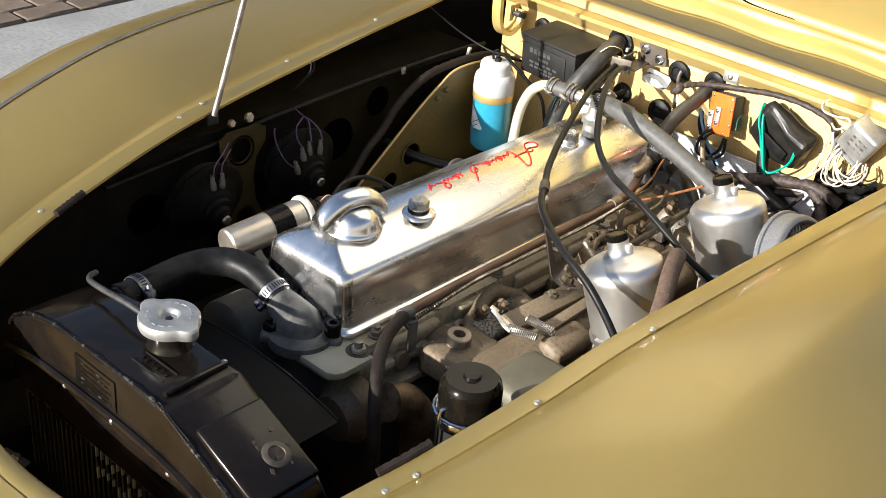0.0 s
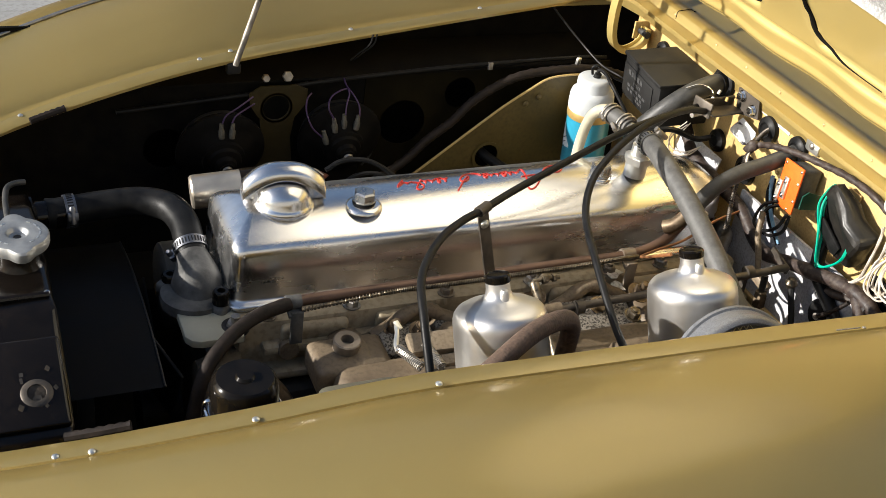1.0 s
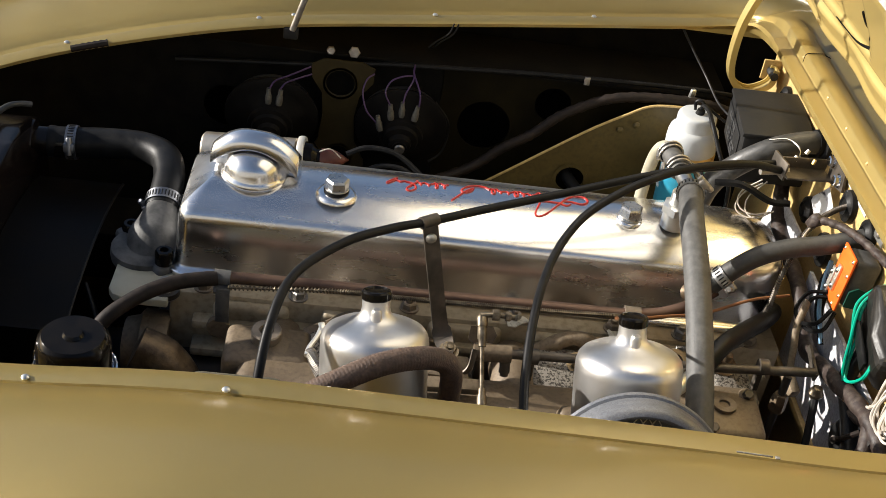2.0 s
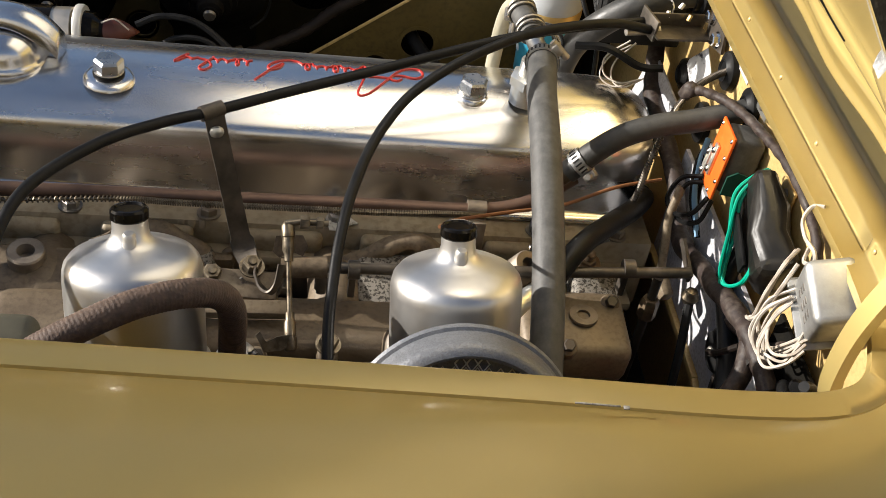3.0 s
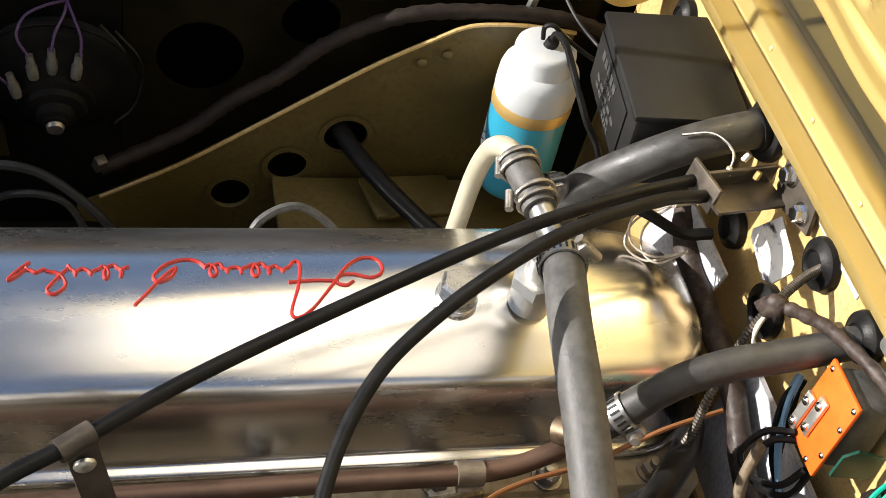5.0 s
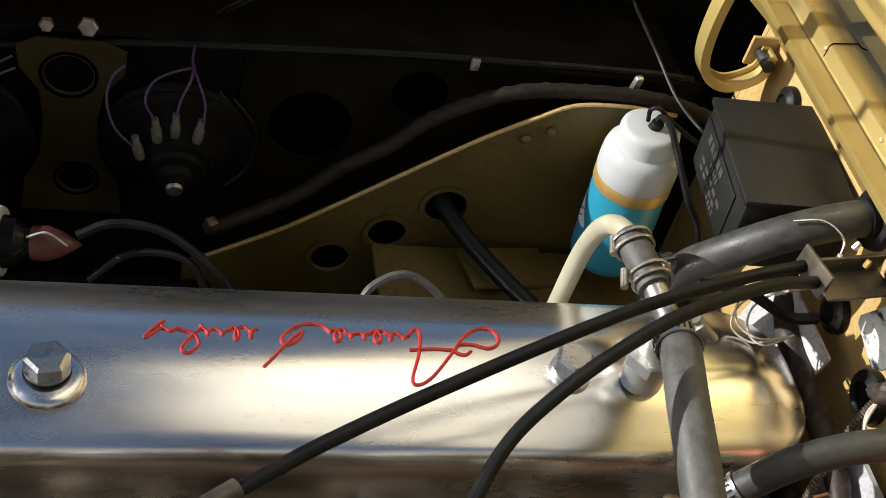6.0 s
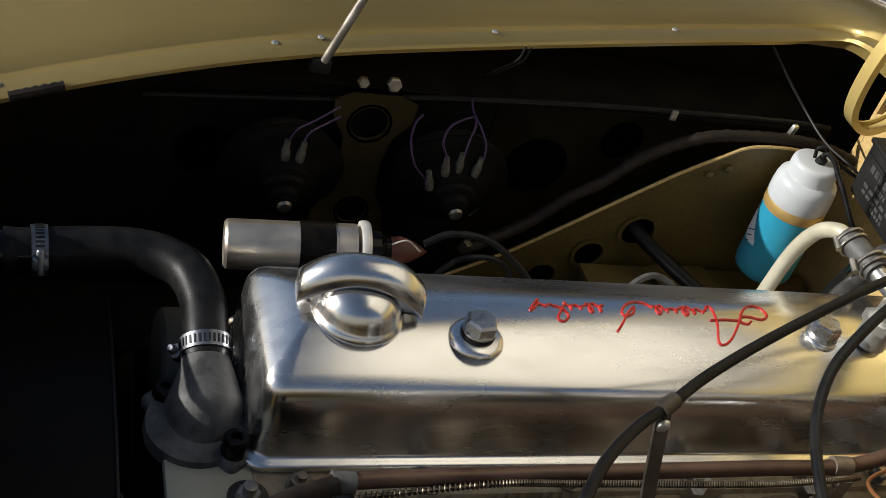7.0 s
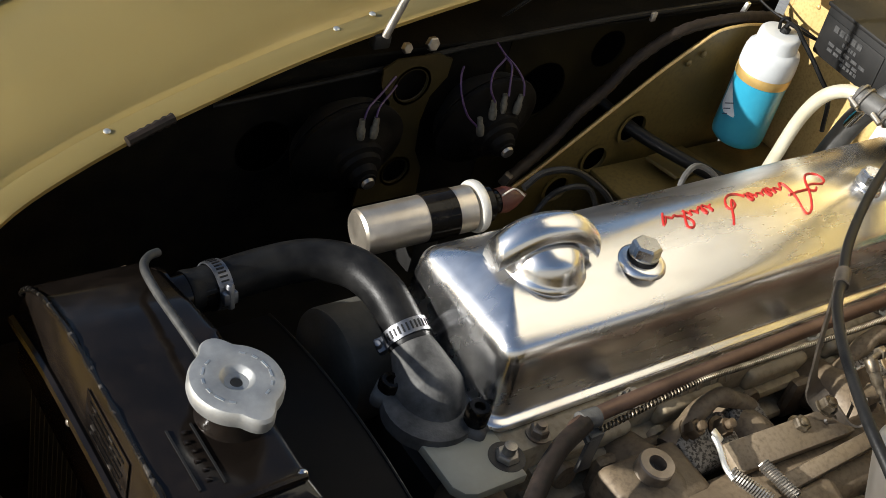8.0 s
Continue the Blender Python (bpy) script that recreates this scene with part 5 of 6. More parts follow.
part("overflow_pipe", tube(B(), [(-0.216, -0.004, 0.774), (-0.218, 0.033, 0.778), (-0.218, 0.065, 0.776), (-0.216, 0.104, 0.770), (-0.211, 0.136, 0.764), (-0.201, 0.151, 0.760), (-0.190, 0.157, 0.757)], 0.0036, 10), DARK_RUBBER, radiator, "thin grey overflow pipe")
bm = lathe(B(), [(0.028, 0), (0.0265, 0.006), (0.0190, 0.010), (0.0190, 0.045), (0, 0.045)], 28, axis_frame((-0.190, 0.1455, 0.7142), (1, 0.03, 0.02)))
part("outlet", bm, TANK_BLACK, radiator)
part("rivet", round_rivet(B(), 0.004, at(-0.192, -0.086, 0.7605)), CHROME, radiator)

part("tank_tab", box(B(), (0.016, 0.008, 0.003), at(-0.205, 0.188, 0.716, -20, 8, 20), 0.001), RUSTY, radiator, "brown steel tab")

# fan cowl behind the radiator
BROWN_BLACK = mat("brownish_satin_black", (0.0075, 0.0062, 0.005), (0.014, 0.0115, 0.009), 0.45, 0, 20, 0.1, 300, rough2=0.62, spec=0.22)
cowl = thing("fan_cowl", (-0.13, 0.0, 0.45), "satin black sheet cowl over the cooling fan", "fan cowl")
bm = B()
rows = []
for i in range(33):
    y = -0.150 + 0.300 * i / 32
    z = 0.681 - 0.9 * y * y
    rows.append([bm.verts.new((x, y, z)) for x in (-0.184, -0.150, -0.115, -0.080)])
for a, b in zip(rows, rows[1:]):
    for j in range(3):
        bm.faces.new((a[j], a[j + 1], b[j + 1], b[j]))
bmesh.ops.solidify(bm, geom=bm.faces[:], thickness=0.0015)
part("cowl_sheet", bm, BROWN_BLACK, cowl, "", 50)
part("rolled_lip", tube(B(), [(-0.080, -0.150 + 0.03 * k, 0.681 - 0.9 * (-0.150 + 0.03 * k) ** 2) for k in range(11)], 0.0016, 8, 4), BROWN_BLACK, cowl)
for y in (-0.149, 0.149):
    part("stay_leg", box(B(), (0.018, 0.002, 0.12), at(-0.165, y, 0.60), 0.0008), SATIN, cowl)
fan = thing("cooling_fan", (-0.07, 0.0, 0.50), "dark sheet metal cooling fan behind the radiator", "fan")
for k in range(4):
    bm = box(B(), (0.004, 0.06, 0.13), at(-0.065, 0, 0.50) @ Matrix.Rotation(radians(90 * k + 30), 4, "X") @ at(0, 0, 0.11, 0, 0, 25), 0.002)
    part("blade", bm, SATIN, fan)
part("hub", lathe(B(), [(0, -0.02), (0.04, -0.02), (0.04, 0.03), (0, 0.03)], 24, axis_frame((-0.065, 0, 0.50), (1, 0, 0))), SATIN, fan)

# top hose and thermostat housing
top_hose = thing("radiator_hose", (-0.08, 0.14, 0.70), "thick black rubber top hose with two steel clamps", "hose")
part("hose_body", tube(B(), [(-0.168, 0.1460, 0.7150), (-0.146, 0.1470, 0.7158), (-0.098, 0.1500, 0.7185), (-0.054, 0.1445, 0.7220), (-0.024, 0.1230, 0.7245), (-0.012, 0.0900, 0.7220), (-0.0105, 0.058, 0.7140), (-0.0110, 0.036, 0.705)], 0.0188, 24, 8, rf=lambda u: 1 + 0.06 * max(0, 1 - abs(u - 0.02) * 16) + 0.06 * max(0, 1 - abs(u - 0.98) * 16)), RUBBER, top_hose)
hose_clamp(top_hose, (-0.140, 0.1473, 0.7160), (1, 0.05, 0.02), 0.0199, 0.013, 2.9, DULL_CLAMP)
hose_clamp(top_hose, (-0.0107, 0.0460, 0.7090), (0, -1, -0.38), 0.0199, 0.013, -2.6, DULL_CLAMP)
thermo = thing("thermostat_housing", (-0.02, -0.01, 0.67), "grey alloy thermostat elbow with a black flange bolt", "thermostat housing")
bm = tube(B(), [(-0.0105, 0.056, 0.7135), (-0.0110, 0.040, 0.7070), (-0.0110, 0.018, 0.6965), (-0.0125, 0.000, 0.6850), (-0.0150, -0.014, 0.668)], 0.0176, 28, 8, rf=lambda u: 1 + 0.80 * min(1, max(0, (u - 0.22) / 0.46)) ** 1.2)
part("elbow", bm, ELBOW, thermo, "grey cast alloy elbow", 60)
bm = B()
lathe(bm, [(0, -0.006), (0.040, -0.006), (0.041, 0.0), (0.040, 0.008), (0.034, 0.011), (0, 0.011)], 32, at(-0.019, -0.014, 0.678))
box(bm, (0.030, 0.034, 0.016), at(0.004, -0.040, 0.680, 0, 0, 40), 0.006, 3)
box(bm, (0.030, 0.034, 0.016), at(-0.040, 0.010, 0.680, 0, 0, 40), 0.006, 3)
part("flange", bm, ELBOW, thermo)
for x, y, low in ((0.006, -0.044, 0.0), (-0.042, 0.014, 0.008)):
    bm = lathe(B(), [(0, 0.688), (0.0105, 0.688), (0.0105, 0.702), (0.0085, 0.705), (0.005, 0.705), (0.0045, 0.701), (0, 0.701)], 20, at(x, y, -low))
    part("flange_bolt", bm, BLACK, thermo, "black socket-headed bolt")

# ignition coil
COIL_CAN = mat("lacquered_coil_can", (0.60, 0.53, 0.43), (0.70, 0.63, 0.52), 0.30, 0.9, 50, 0.08, 300, rough2=0.44)
PALE_RIM = mat("pale_rim", (0.60, 0.58, 0.52), (0.70, 0.68, 0.62), 0.35, 0.4, 40)
coil = thing("ignition_coil", (0.08, 0.170, 0.69), "cylindrical silver ignition coil with a black band", "ignition coil")
cm = axis_frame((0.016, 0.175, 0.7105), (0.992, -0.085, 0.09))
part("can", lathe(B(), [(0, 0.0), (0.0200, 0.0), (0.0225, 0.0025), (0.0228, 0.006), (0.0228, 0.118), (0, 0.118)], 40, cm), COIL_CAN, coil, "bright plated can")
part("band", lathe(B(), [(0.0229, 0.066), (0.0240, 0.066), (0.0240, 0.098), (0.0229, 0.098)], 40, cm), BLACK, coil, "black clamp band")
part("rim", lathe(B(), [(0.020, 0.1215), (0.0255, 0.1215), (0.0262, 0.1230), (0.0262, 0.1275), (0.0250, 0.130), (0.02, 0.130)], 40, cm), PALE_RIM, coil, "pale rolled rim")
part("tower", lathe(B(), [(0, 0.130), (0.020, 0.130), (0.0185, 0.140), (0.012, 0.146), (0.0105, 0.160), (0, 0.160)], 28, cm), BLACK, coil)
part("terminal_cap", lathe(B(), [(0, 0.158), (0.0125, 0.150), (0.0132, 0.160), (0.010, 0.170), (0.0055, 0.178), (0, 0.186)], 20, cm), BAKELITE, coil, "red-brown rubber terminal cap")
part("foot", box(B(), (0.030, 0.05, 0.05), at(0.095, 0.190, 0.675), 0.004), SATIN, coil)
lead = thing("ignition_lead", (0.24, 0.15, 0.69), "black ignition leads looping behind the rocker cover", "ignition leads")
part("lead", tube(B(), [(0.196, 0.162, 0.734), (0.222, 0.166, 0.744), (0.260, 0.160, 0.742), (0.300, 0.145, 0.715), (0.320, 0.135, 0.68)], 0.0036, 8), RUBBER, lead)
part("lead", tube(B(), [(0.205, 0.15, 0.70), (0.235, 0.155, 0.725), (0.275, 0.150, 0.725), (0.295, 0.14, 0.69)], 0.0030, 8), RUBBER, lead)
part("lead", tube(B(), [(0.405, 0.13, 0.68), (0.415, 0.145, 0.708), (0.445, 0.155, 0.716), (0.475, 0.145, 0.700), (0.49, 0.13, 0.67)], 0.0035, 8), GREY_RUBBER, lead)
part("lead", tube(B(), [(0.162, 0.154, 0.738), (0.176, 0.154, 0.743), (0.190, 0.152, 0.733)], 0.0009, 6), WHITE_WIRE, lead)

# horns on the far wing


def horn(x, z, spades):
    h = thing("horn", (x, 0.325, z - 0.05), "black round horn with wired spade terminals on the inner wing", "horn", "horns")
    m = axis_frame((x, 0.352, z + 0.012), (0.0, -0.96, -0.20))
    prof = [(0, 0), (0.062, 0.0), (0.064, 0.004), (0.064, 0.012), (0.060, 0.016), (0.052, 0.019), (0.046, 0.024), (0.040, 0.030), (0.036, 0.034), (0.031, 0.040), (0.030, 0.050), (0.025, 0.054), (0.023, 0.062), (0.016, 0.066), (0.014, 0.078), (0.010, 0.081), (0.010, 0.086), (0, 0.087)]
    part("diaphragm_cover", lathe(B(), [(r, 0.036 + 0.59 * z) for r, z in prof], 44, m), HORN_BLACK, h, "stepped black cover")
    part("back_shell", lathe(B(), [(0, 0.0), (0.030, 0.0), (0.055, 0.020), (0.063, 0.0355), (0, 0.0355)], 36, m), SATIN, h)
    part("centre_nut", lathe(B(), [(0, 0.0865), (0.0075, 0.0865), (0.0065, 0.0905), (0, 0.091)], 16, m), STEEL, h)
    for dx, dz in spades:
        q = Vector((x + dx, 0.292 - abs(dx) * 0.2, z + dz))
        bm = lathe(B(), [(0, -0.010), (0.0040, -0.010), (0.0046, -0.006), (0.0046, 0.001), (0.0034, 0.004), (0.0030, 0.012), (0, 0.012)], 12, axis_frame(q, (dx * 8, 0.10, 1)))
        part("spade_terminal", bm, SHADED_SPADE, h, "cream insulated spade terminal, darkened for the shade")
    return h


horn(0.088, 0.691, ((-0.004, 0.043), (0.011, 0.043)))
horn(0.266, 0.696, ((-0.017, 0.036), (-0.002, 0.040), (0.017, 0.038), (-0.031, 0.019)))
horn_wires = thing("horn_wires", (0.2, 0.30, 0.70), "thin purple wires to the horns", "wiring")
for pts in ([(0.085, 0.291, 0.747), (0.092, 0.297, 0.756), (0.112, 0.308, 0.762), (0.136, 0.322, 0.770)], [(0.099, 0.291, 0.747), (0.106, 0.298, 0.754), (0.124, 0.310, 0.758), (0.138, 0.320, 0.760)],
            [(0.231, 0.286, 0.716), (0.216, 0.290, 0.731), (0.209, 0.300, 0.752), (0.213, 0.312, 0.766), (0.222, 0.322, 0.770)], [(0.247, 0.287, 0.744), (0.239, 0.291, 0.760), (0.245, 0.300, 0.773), (0.260, 0.308, 0.778), (0.274, 0.318, 0.776)],
            [(0.264, 0.287, 0.749), (0.267, 0.294, 0.762), (0.274, 0.306, 0.773), (0.276, 0.322, 0.776)], [(0.286, 0.287, 0.746), (0.286, 0.294, 0.760), (0.280, 0.306, 0.772), (0.275, 0.322, 0.778), (0.276, 0.340, 0.782)]):
    part("wire", tube(B(), pts, 0.0012, 6), PURPLE_WIRE, horn_wires)
for dx in (0.0, 0.006):
    part("wire", tube(B(), [(0.292 + dx, 0.362, 0.800), (0.300 + dx, 0.356, 0.812), (0.316 + dx, 0.352, 0.828), (0.322 + dx, 0.356, 0.842)], 0.0012, 6), RUBBER, horn_wires)
for dx, dz in ((0.0, 0.0), (0.012, -0.006)):
    part("wire", tube(B(), [(0.300 + dx, 0.350, 0.73 + dz), (0.322 + dx, 0.345, 0.70 + dz), (0.318 + dx, 0.340, 0.66 + dz), (0.30 + dx, 0.33, 0.645 + dz)], 0.0018, 6), RUBBER, horn_wires)

# corrugated conduit along the far side, and the hose through the brace
conduit = thing("wiring_conduit", (0.5, 0.31, 0.64), "dark taped wiring conduit along the inner wing", "wiring")
part("sleeve", tube(B(), [(0.300, 0.290, 0.622), (0.370, 0.308, 0.650), (0.410, 0.316, 0.681), (0.450, 0.321, 0.707), (0.488, 0.325, 0.741), (0.550, 0.326, 0.773), (0.620, 0.322, 0.784), (0.690, 0.318, 0.783), (0.745, 0.310, 0.77)], 0.0070, 12, 10, rf=lambda u: 1 + 0.10 * math.sin(u * 300)), CONDUIT, conduit)
bm = box(B(), (0.008, 0.006, 0.017), at(0.660, 0.330, 0.792, 10, 0, 15), 0.002)
part("clip", bm, ZINC, conduit, "bright tab clip")
part("clip", box(B(), (0.008, 0.004, 0.012), at(0.515, 0.345, 0.786), 0.001), STEEL, conduit)
part("clip", box(B(), (0.010, 0.010, 0.016), at(0.300, 0.288, 0.630, 20, 0, 30), 0.002), DARK_STEEL, conduit)
drain = thing("drain_hose", (0.55, 0.24, 0.61), "black rubber hose passing through the side brace", "hose")
part("hose_body", tube(B(), [(0.498, 0.360, 0.655), (0.512, 0.313, 0.647), (0.533, 0.272, 0.641), (0.568, 0.222, 0.633), (0.615, 0.17, 0.622)], 0.0085, 12), RUBBER, drain)

# washer bottle
bottle = thing("washer_bottle", (0.662, 0.267, 0.606), "blue washer bottle with a white cap and brass band", "bottle")
bmx = axis_frame((0.664, 0.2675, 0.606), (-0.05, -0.02, 1))
part("bottle_body", lathe(B(), [(0, 0.034), (0.029, 0.034), (0.0330, 0.038), (0.0340, 0.046), (0.0340, 0.128), (0, 0.128)], 44, bmx), BLUE, bottle, "bright blue bottle")
part("brass_band", lathe(B(), [(0.033, 0.1265), (0.0347, 0.1265), (0.0350, 0.130), (0.0350, 0.136), (0.0344, 0.1385), (0.033, 0.1385)], 44, bmx), BRASS, bottle, "brass-coloured band")
part("bottle_cap", lathe(B(), [(0, 0.1385), (0.0342, 0.1385), (0.0350, 0.142), (0.0350, 0.151), (0.0342, 0.162), (0.0325, 0.1680), (0.0290, 0.1715), (0.0272, 0.1725), (0.0266, 0.1740), (0.0262, 0.1860), (0.0254, 0.1895), (0.0236, 0.1915), (0.0210, 0.1923), (0, 0.1925)], 44, bmx), WHITE, bottle, "white plastic cap")
bm = B()
la = radians(238)
rows = []
for k in range(9):
    u = -1 + k / 4
    a = la + u * 0.42
    h = 0.002 + 0.016 * min(1, (1 - u) * 0.75)
    rows.append([bm.verts.new(bmx @ Vector((0.0344 * math.cos(a), 0.0344 * math.sin(a), 0.088 + s * h - u * 0.010))) for s in (-1, 1)])
for a, b in zip(rows, rows[1:]):
    bm.faces.new((a[0], a[1], b[1], b[0]))
lab = part("label", bm, LABEL, bottle, "white slanted paper label with faint print")
for k in range(3):
    bm = B()
    rows = []
    for q in range(6):
        a = la + (-0.22 + 0.088 * q) * (1 - 0.25 * k)
        rows.append([bm.verts.new(bmx @ Vector((0.0346 * math.cos(a), 0.0346 * math.sin(a), 0.088 - 0.008 * k + (a - la) * 0.024 + s))) for s in (0, 0.0016)])
    for a, b in zip(rows, rows[1:]):
        bm.faces.new((a[0], a[1], b[1], b[0]))
    part("print_bar", bm, PRINT, lab)
bm = tube(B(), [(0.656, 0.262, 0.799), (0.658, 0.261, 0.810), (0.664, 0.252, 0.808), (0.669, 0.242, 0.798), (0.674, 0.225, 0.785), (0.682, 0.205, 0.766), (0.696, 0.190, 0.742), (0.700, 0.180, 0.70)], 0.0030, 8)
tube(bm, [(0.650, 0.266, 0.801), (0.649, 0.267, 0.812), (0.655, 0.264, 0.816), (0.664, 0.261, 0.809), (0.676, 0.257, 0.802), (0.690, 0.250, 0.796), (0.712, 0.238, 0.790)], 0.0021, 8)
part("washer_tube", bm, RUBBER, bottle, "black washer tube")
part("tube_elbow", lathe(B(), [(0, 0), (0.006, 0), (0.0055, 0.008), (0, 0.009)], 14, axis_frame((0.656, 0.262, 0.7965), (0.1, -0.2, 0.9))), RUBBER, bottle)
cable = thing("speedometer_cable", (0.66, 0.31, 0.78), "thin black cable rising from behind the bottle", "cable")
part("cable_body", tube(B(), [(0.648, 0.425, 0.851), (0.661, 0.400, 0.833), (0.682, 0.360, 0.807), (0.693, 0.312, 0.793), (0.704, 0.270, 0.792), (0.728, 0.250, 0.78)], 0.0017, 8), RUBBER, cable)

# ---- bulkhead fittings ----


def grommet(q, r, label="black rubber grommet"):
    g = thing("grommet", (q[0], q[1], q[2] - r), label + " in the bulkhead", "grommet", "bulkhead grommets")
    bm = lathe(B(), [(r * 0.45, 0.008), (r * 0.55, 0.010), (r * 0.75, 0.007), (r * 0.95, 0.006), (r, 0.003), (r, 0.0), (r * 0.45, 0.0)], 32, axis_frame((FW - 0.0005, q[1], q[2]), (-1, 0, 0)))
    part("rubber_ring", bm, RUBBER, g)
    bm = lathe(B(), [(0, 0), (r * 0.47, 0)], 20, axis_frame((FW - 0.004, q[1], q[2]), (-1, 0, 0)))
    part("centre", bm, SATIN, g)
    return g


grommet((FW, 0.094, 0.861), 0.024)
grommet((FW, -0.022, 0.846), 0.019, "black oval rubber bung")
grommet((FW, -0.087, 0.850), 0.018)
grommet((FW, 0.255, 0.838), 0.016)
grommet((FW, 0.076, 0.778), 0.017)
grommet((FW, 0.000, 0.771), 0.021, "large black rubber grommet")


def rubber_hose(pts, r, material, label, clamps=()):
    h = thing("heater_hose", tuple(pts[0]), label, "hose", "heater hoses")
    part("hose_body", tube(B(), pts, r, 18, 10), material, h)
    a = Vector(pts[0]) - Vector(pts[1])
    if not clamps:
        part("hose_collar", lathe(B(), [(r, -0.006), (r + 0.0022, -0.006), (r + 0.0026, 0.0), (r + 0.0022, 0.006), (r, 0.006)], 24, axis_frame(Vector(pts[0]) - a.normalized() * 0.008, a), caps=False), RUBBER, h)
    for c, ax, spin in clamps:
        hose_clamp(h, c, ax, r + 0.0008, 0.012, spin)
    return h


rubber_hose([(0.610, -0.087, 0.764), (0.631, -0.085, 0.788), (0.655, -0.083, 0.807), (0.685, -0.082, 0.820), (0.715, -0.083, 0.828), (0.745, -0.085, 0.839), (0.764, -0.086, 0.847)], 0.0108, DARK_RUBBER, "black heater hose into the bulkhead with a steel clamp", [((0.6205, -0.086, 0.776), (0.66, 0.06, 0.75), -2.4)])
part("stub_pipe", tube(B(), [(0.590, -0.074, 0.742), (0.600, -0.084, 0.752), (0.622, -0.086, 0.778)], 0.0095, 14), RUSTY, engine)
rubber_hose([(0.763, 0.094, 0.862), (0.735, 0.091, 0.860), (0.697, 0.090, 0.846), (0.664, 0.101, 0.812), (0.646, 0.118, 0.770), (0.640, 0.13, 0.70)], 0.0140, DARK_RUBBER, "black heater hose bending down from the bulkhead")
rubber_hose([(0.5885, 0.010, 0.826), (0.584, -0.015, 0.832), (0.577, -0.060, 0.830), (0.574, -0.120, 0.816), (0.570, -0.190, 0.793), (0.566, -0.250, 0.768), (0.559, -0.320, 0.735), (0.552, -0.37, 0.70)], 0.0138, GREY_RUBBER, "grey rubber breather hose from the cover to the air filter", [((0.5855, -0.006, 0.8305), (-0.2, -1, 0.2), 0.9)])
rubber_hose([(0.712, -0.020, 0.690), (0.705, -0.052, 0.712), (0.683, -0.087, 0.724), (0.650, -0.122, 0.732), (0.615, -0.160, 0.736), (0.58, -0.20, 0.715)], 0.0102, RUBBER, "black rubber hose round the back of the head")
part("carburettor_stub", tube(B(), [(0.530, -0.245, 0.700), (0.555, -0.215, 0.712), (0.585, -0.185, 0.712)], 0.009, 12), ZINC, manifold)

# breather tee above the cover with its metal pipe
tee = thing("breather_pipe", (0.575, 0.13, 0.68), "pale metal breather pipe joined by a clamped rubber sleeve", "pipe")
part("metal_pipe", tube(B(), [(0.577, 0.158, 0.640), (0.5745, 0.150, 0.700), (0.5735, 0.142, 0.765), (0.574, 0.128, 0.805), (0.576, 0.106, 0.826), (0.579, 0.085, 0.829)], 0.0078, 14), mat("cream_pipe", (0.56, 0.52, 0.38), (0.64, 0.60, 0.46), 0.35, 0.4, 40, 0.1, 300), tee, "cream painted pipe")
part("sleeve", tube(B(), [(0.577, 0.094, 0.829), (0.581, 0.070, 0.829), (0.584, 0.045, 0.828)], 0.0118, 18), GREY_RUBBER, tee, "grey rubber sleeve")
for y in (0.086, 0.054):
    bm = B()
    for dy in (-0.004, 0.004):
        c = Vector((0.5785 + (0.09 - y) * 0.14, y + dy, 0.829))
        tube(bm, [c + Vector((0.0135 * math.cos(a), 0.001 * math.sin(a * 2), 0.0135 * math.sin(a))) for a in (k * 0.262 for k in range(25))], 0.0016, 6, raw=True)
    lathe(bm, [(0, -0.006), (0.0030, -0.006), (0.0030, 0.009), (0, 0.010)], 12, axis_frame((0.565, y, 0.825), (0.2, 1, 0.2)))
    part("wire_clamp", bm, STEEL, tee, "twin-wire hose clamp")
part("tee_pipe", tube(B(), [(0.584, 0.052, 0.828), (0.586, 0.030, 0.827), (0.588, 0.008, 0.828)], 0.0088, 14), CLAMP_STEEL, tee)
part("second_pipe", tube(B(), [(0.640, 0.13, 0.66), (0.640, 0.125, 0.74), (0.625, 0.105, 0.795), (0.600, 0.085, 0.815)], 0.006, 12), CHROME, tee, "bright pipe")

# control cables and their bulkhead bracket
bracket = thing("cable_anchor", (0.73, 0.045, 0.82), "dark steel cable anchor bolted to the bulkhead", "bracket")
bm = plate(B(), [(-0.024, -0.018), (0.024, -0.018), (0.024, 0.018), (-0.024, 0.018)], 0.003, axis_frame((FW - 0.004, 0.028, 0.861), (-1, 0, 0), 0.25))
part("base_plate", bm, DARK_STEEL, bracket)
for y, z in ((0.042, 0.866), (0.014, 0.857)):
    part("bolt", hex_head(B(), 0.0062, 0.006, axis_frame((FW - 0.0072, y, z), (-1, 0, 0)), 0.0082), CHROME, bracket, "bright bolt and washer")
bm = box(B(), (0.062, 0.026, 0.003), at(0.727, 0.040, 0.846, 0, 4, 12), 0.0008)
box(bm, (0.062, 0.003, 0.016), at(0.727, 0.054, 0.852, 0, 4, 12), 0.0008)
box(bm, (0.003, 0.034, 0.022), at(0.696, 0.046, 0.851, 0, 4, 12), 0.0008)
part("channel", bm, DARK_STEEL, bracket)
bm = tube(B(), [(0.690, 0.085, 0.862), (0.710, 0.080, 0.868), (0.722, 0.066, 0.864), (0.722, 0.060, 0.848)], 0.0010, 6)
part("inner_wire", bm, CHROME, bracket)
for k, q in enumerate(((0.715, 0.052, 0.856), (0.735, 0.048, 0.856), (0.728, 0.060, 0.862))):
    part("trunnion", hex_head(B(), 0.0024, 0.006, axis_frame(q, (0.3 * k, 0.2, 1))), BRASS if k == 1 else ZINC, bracket)
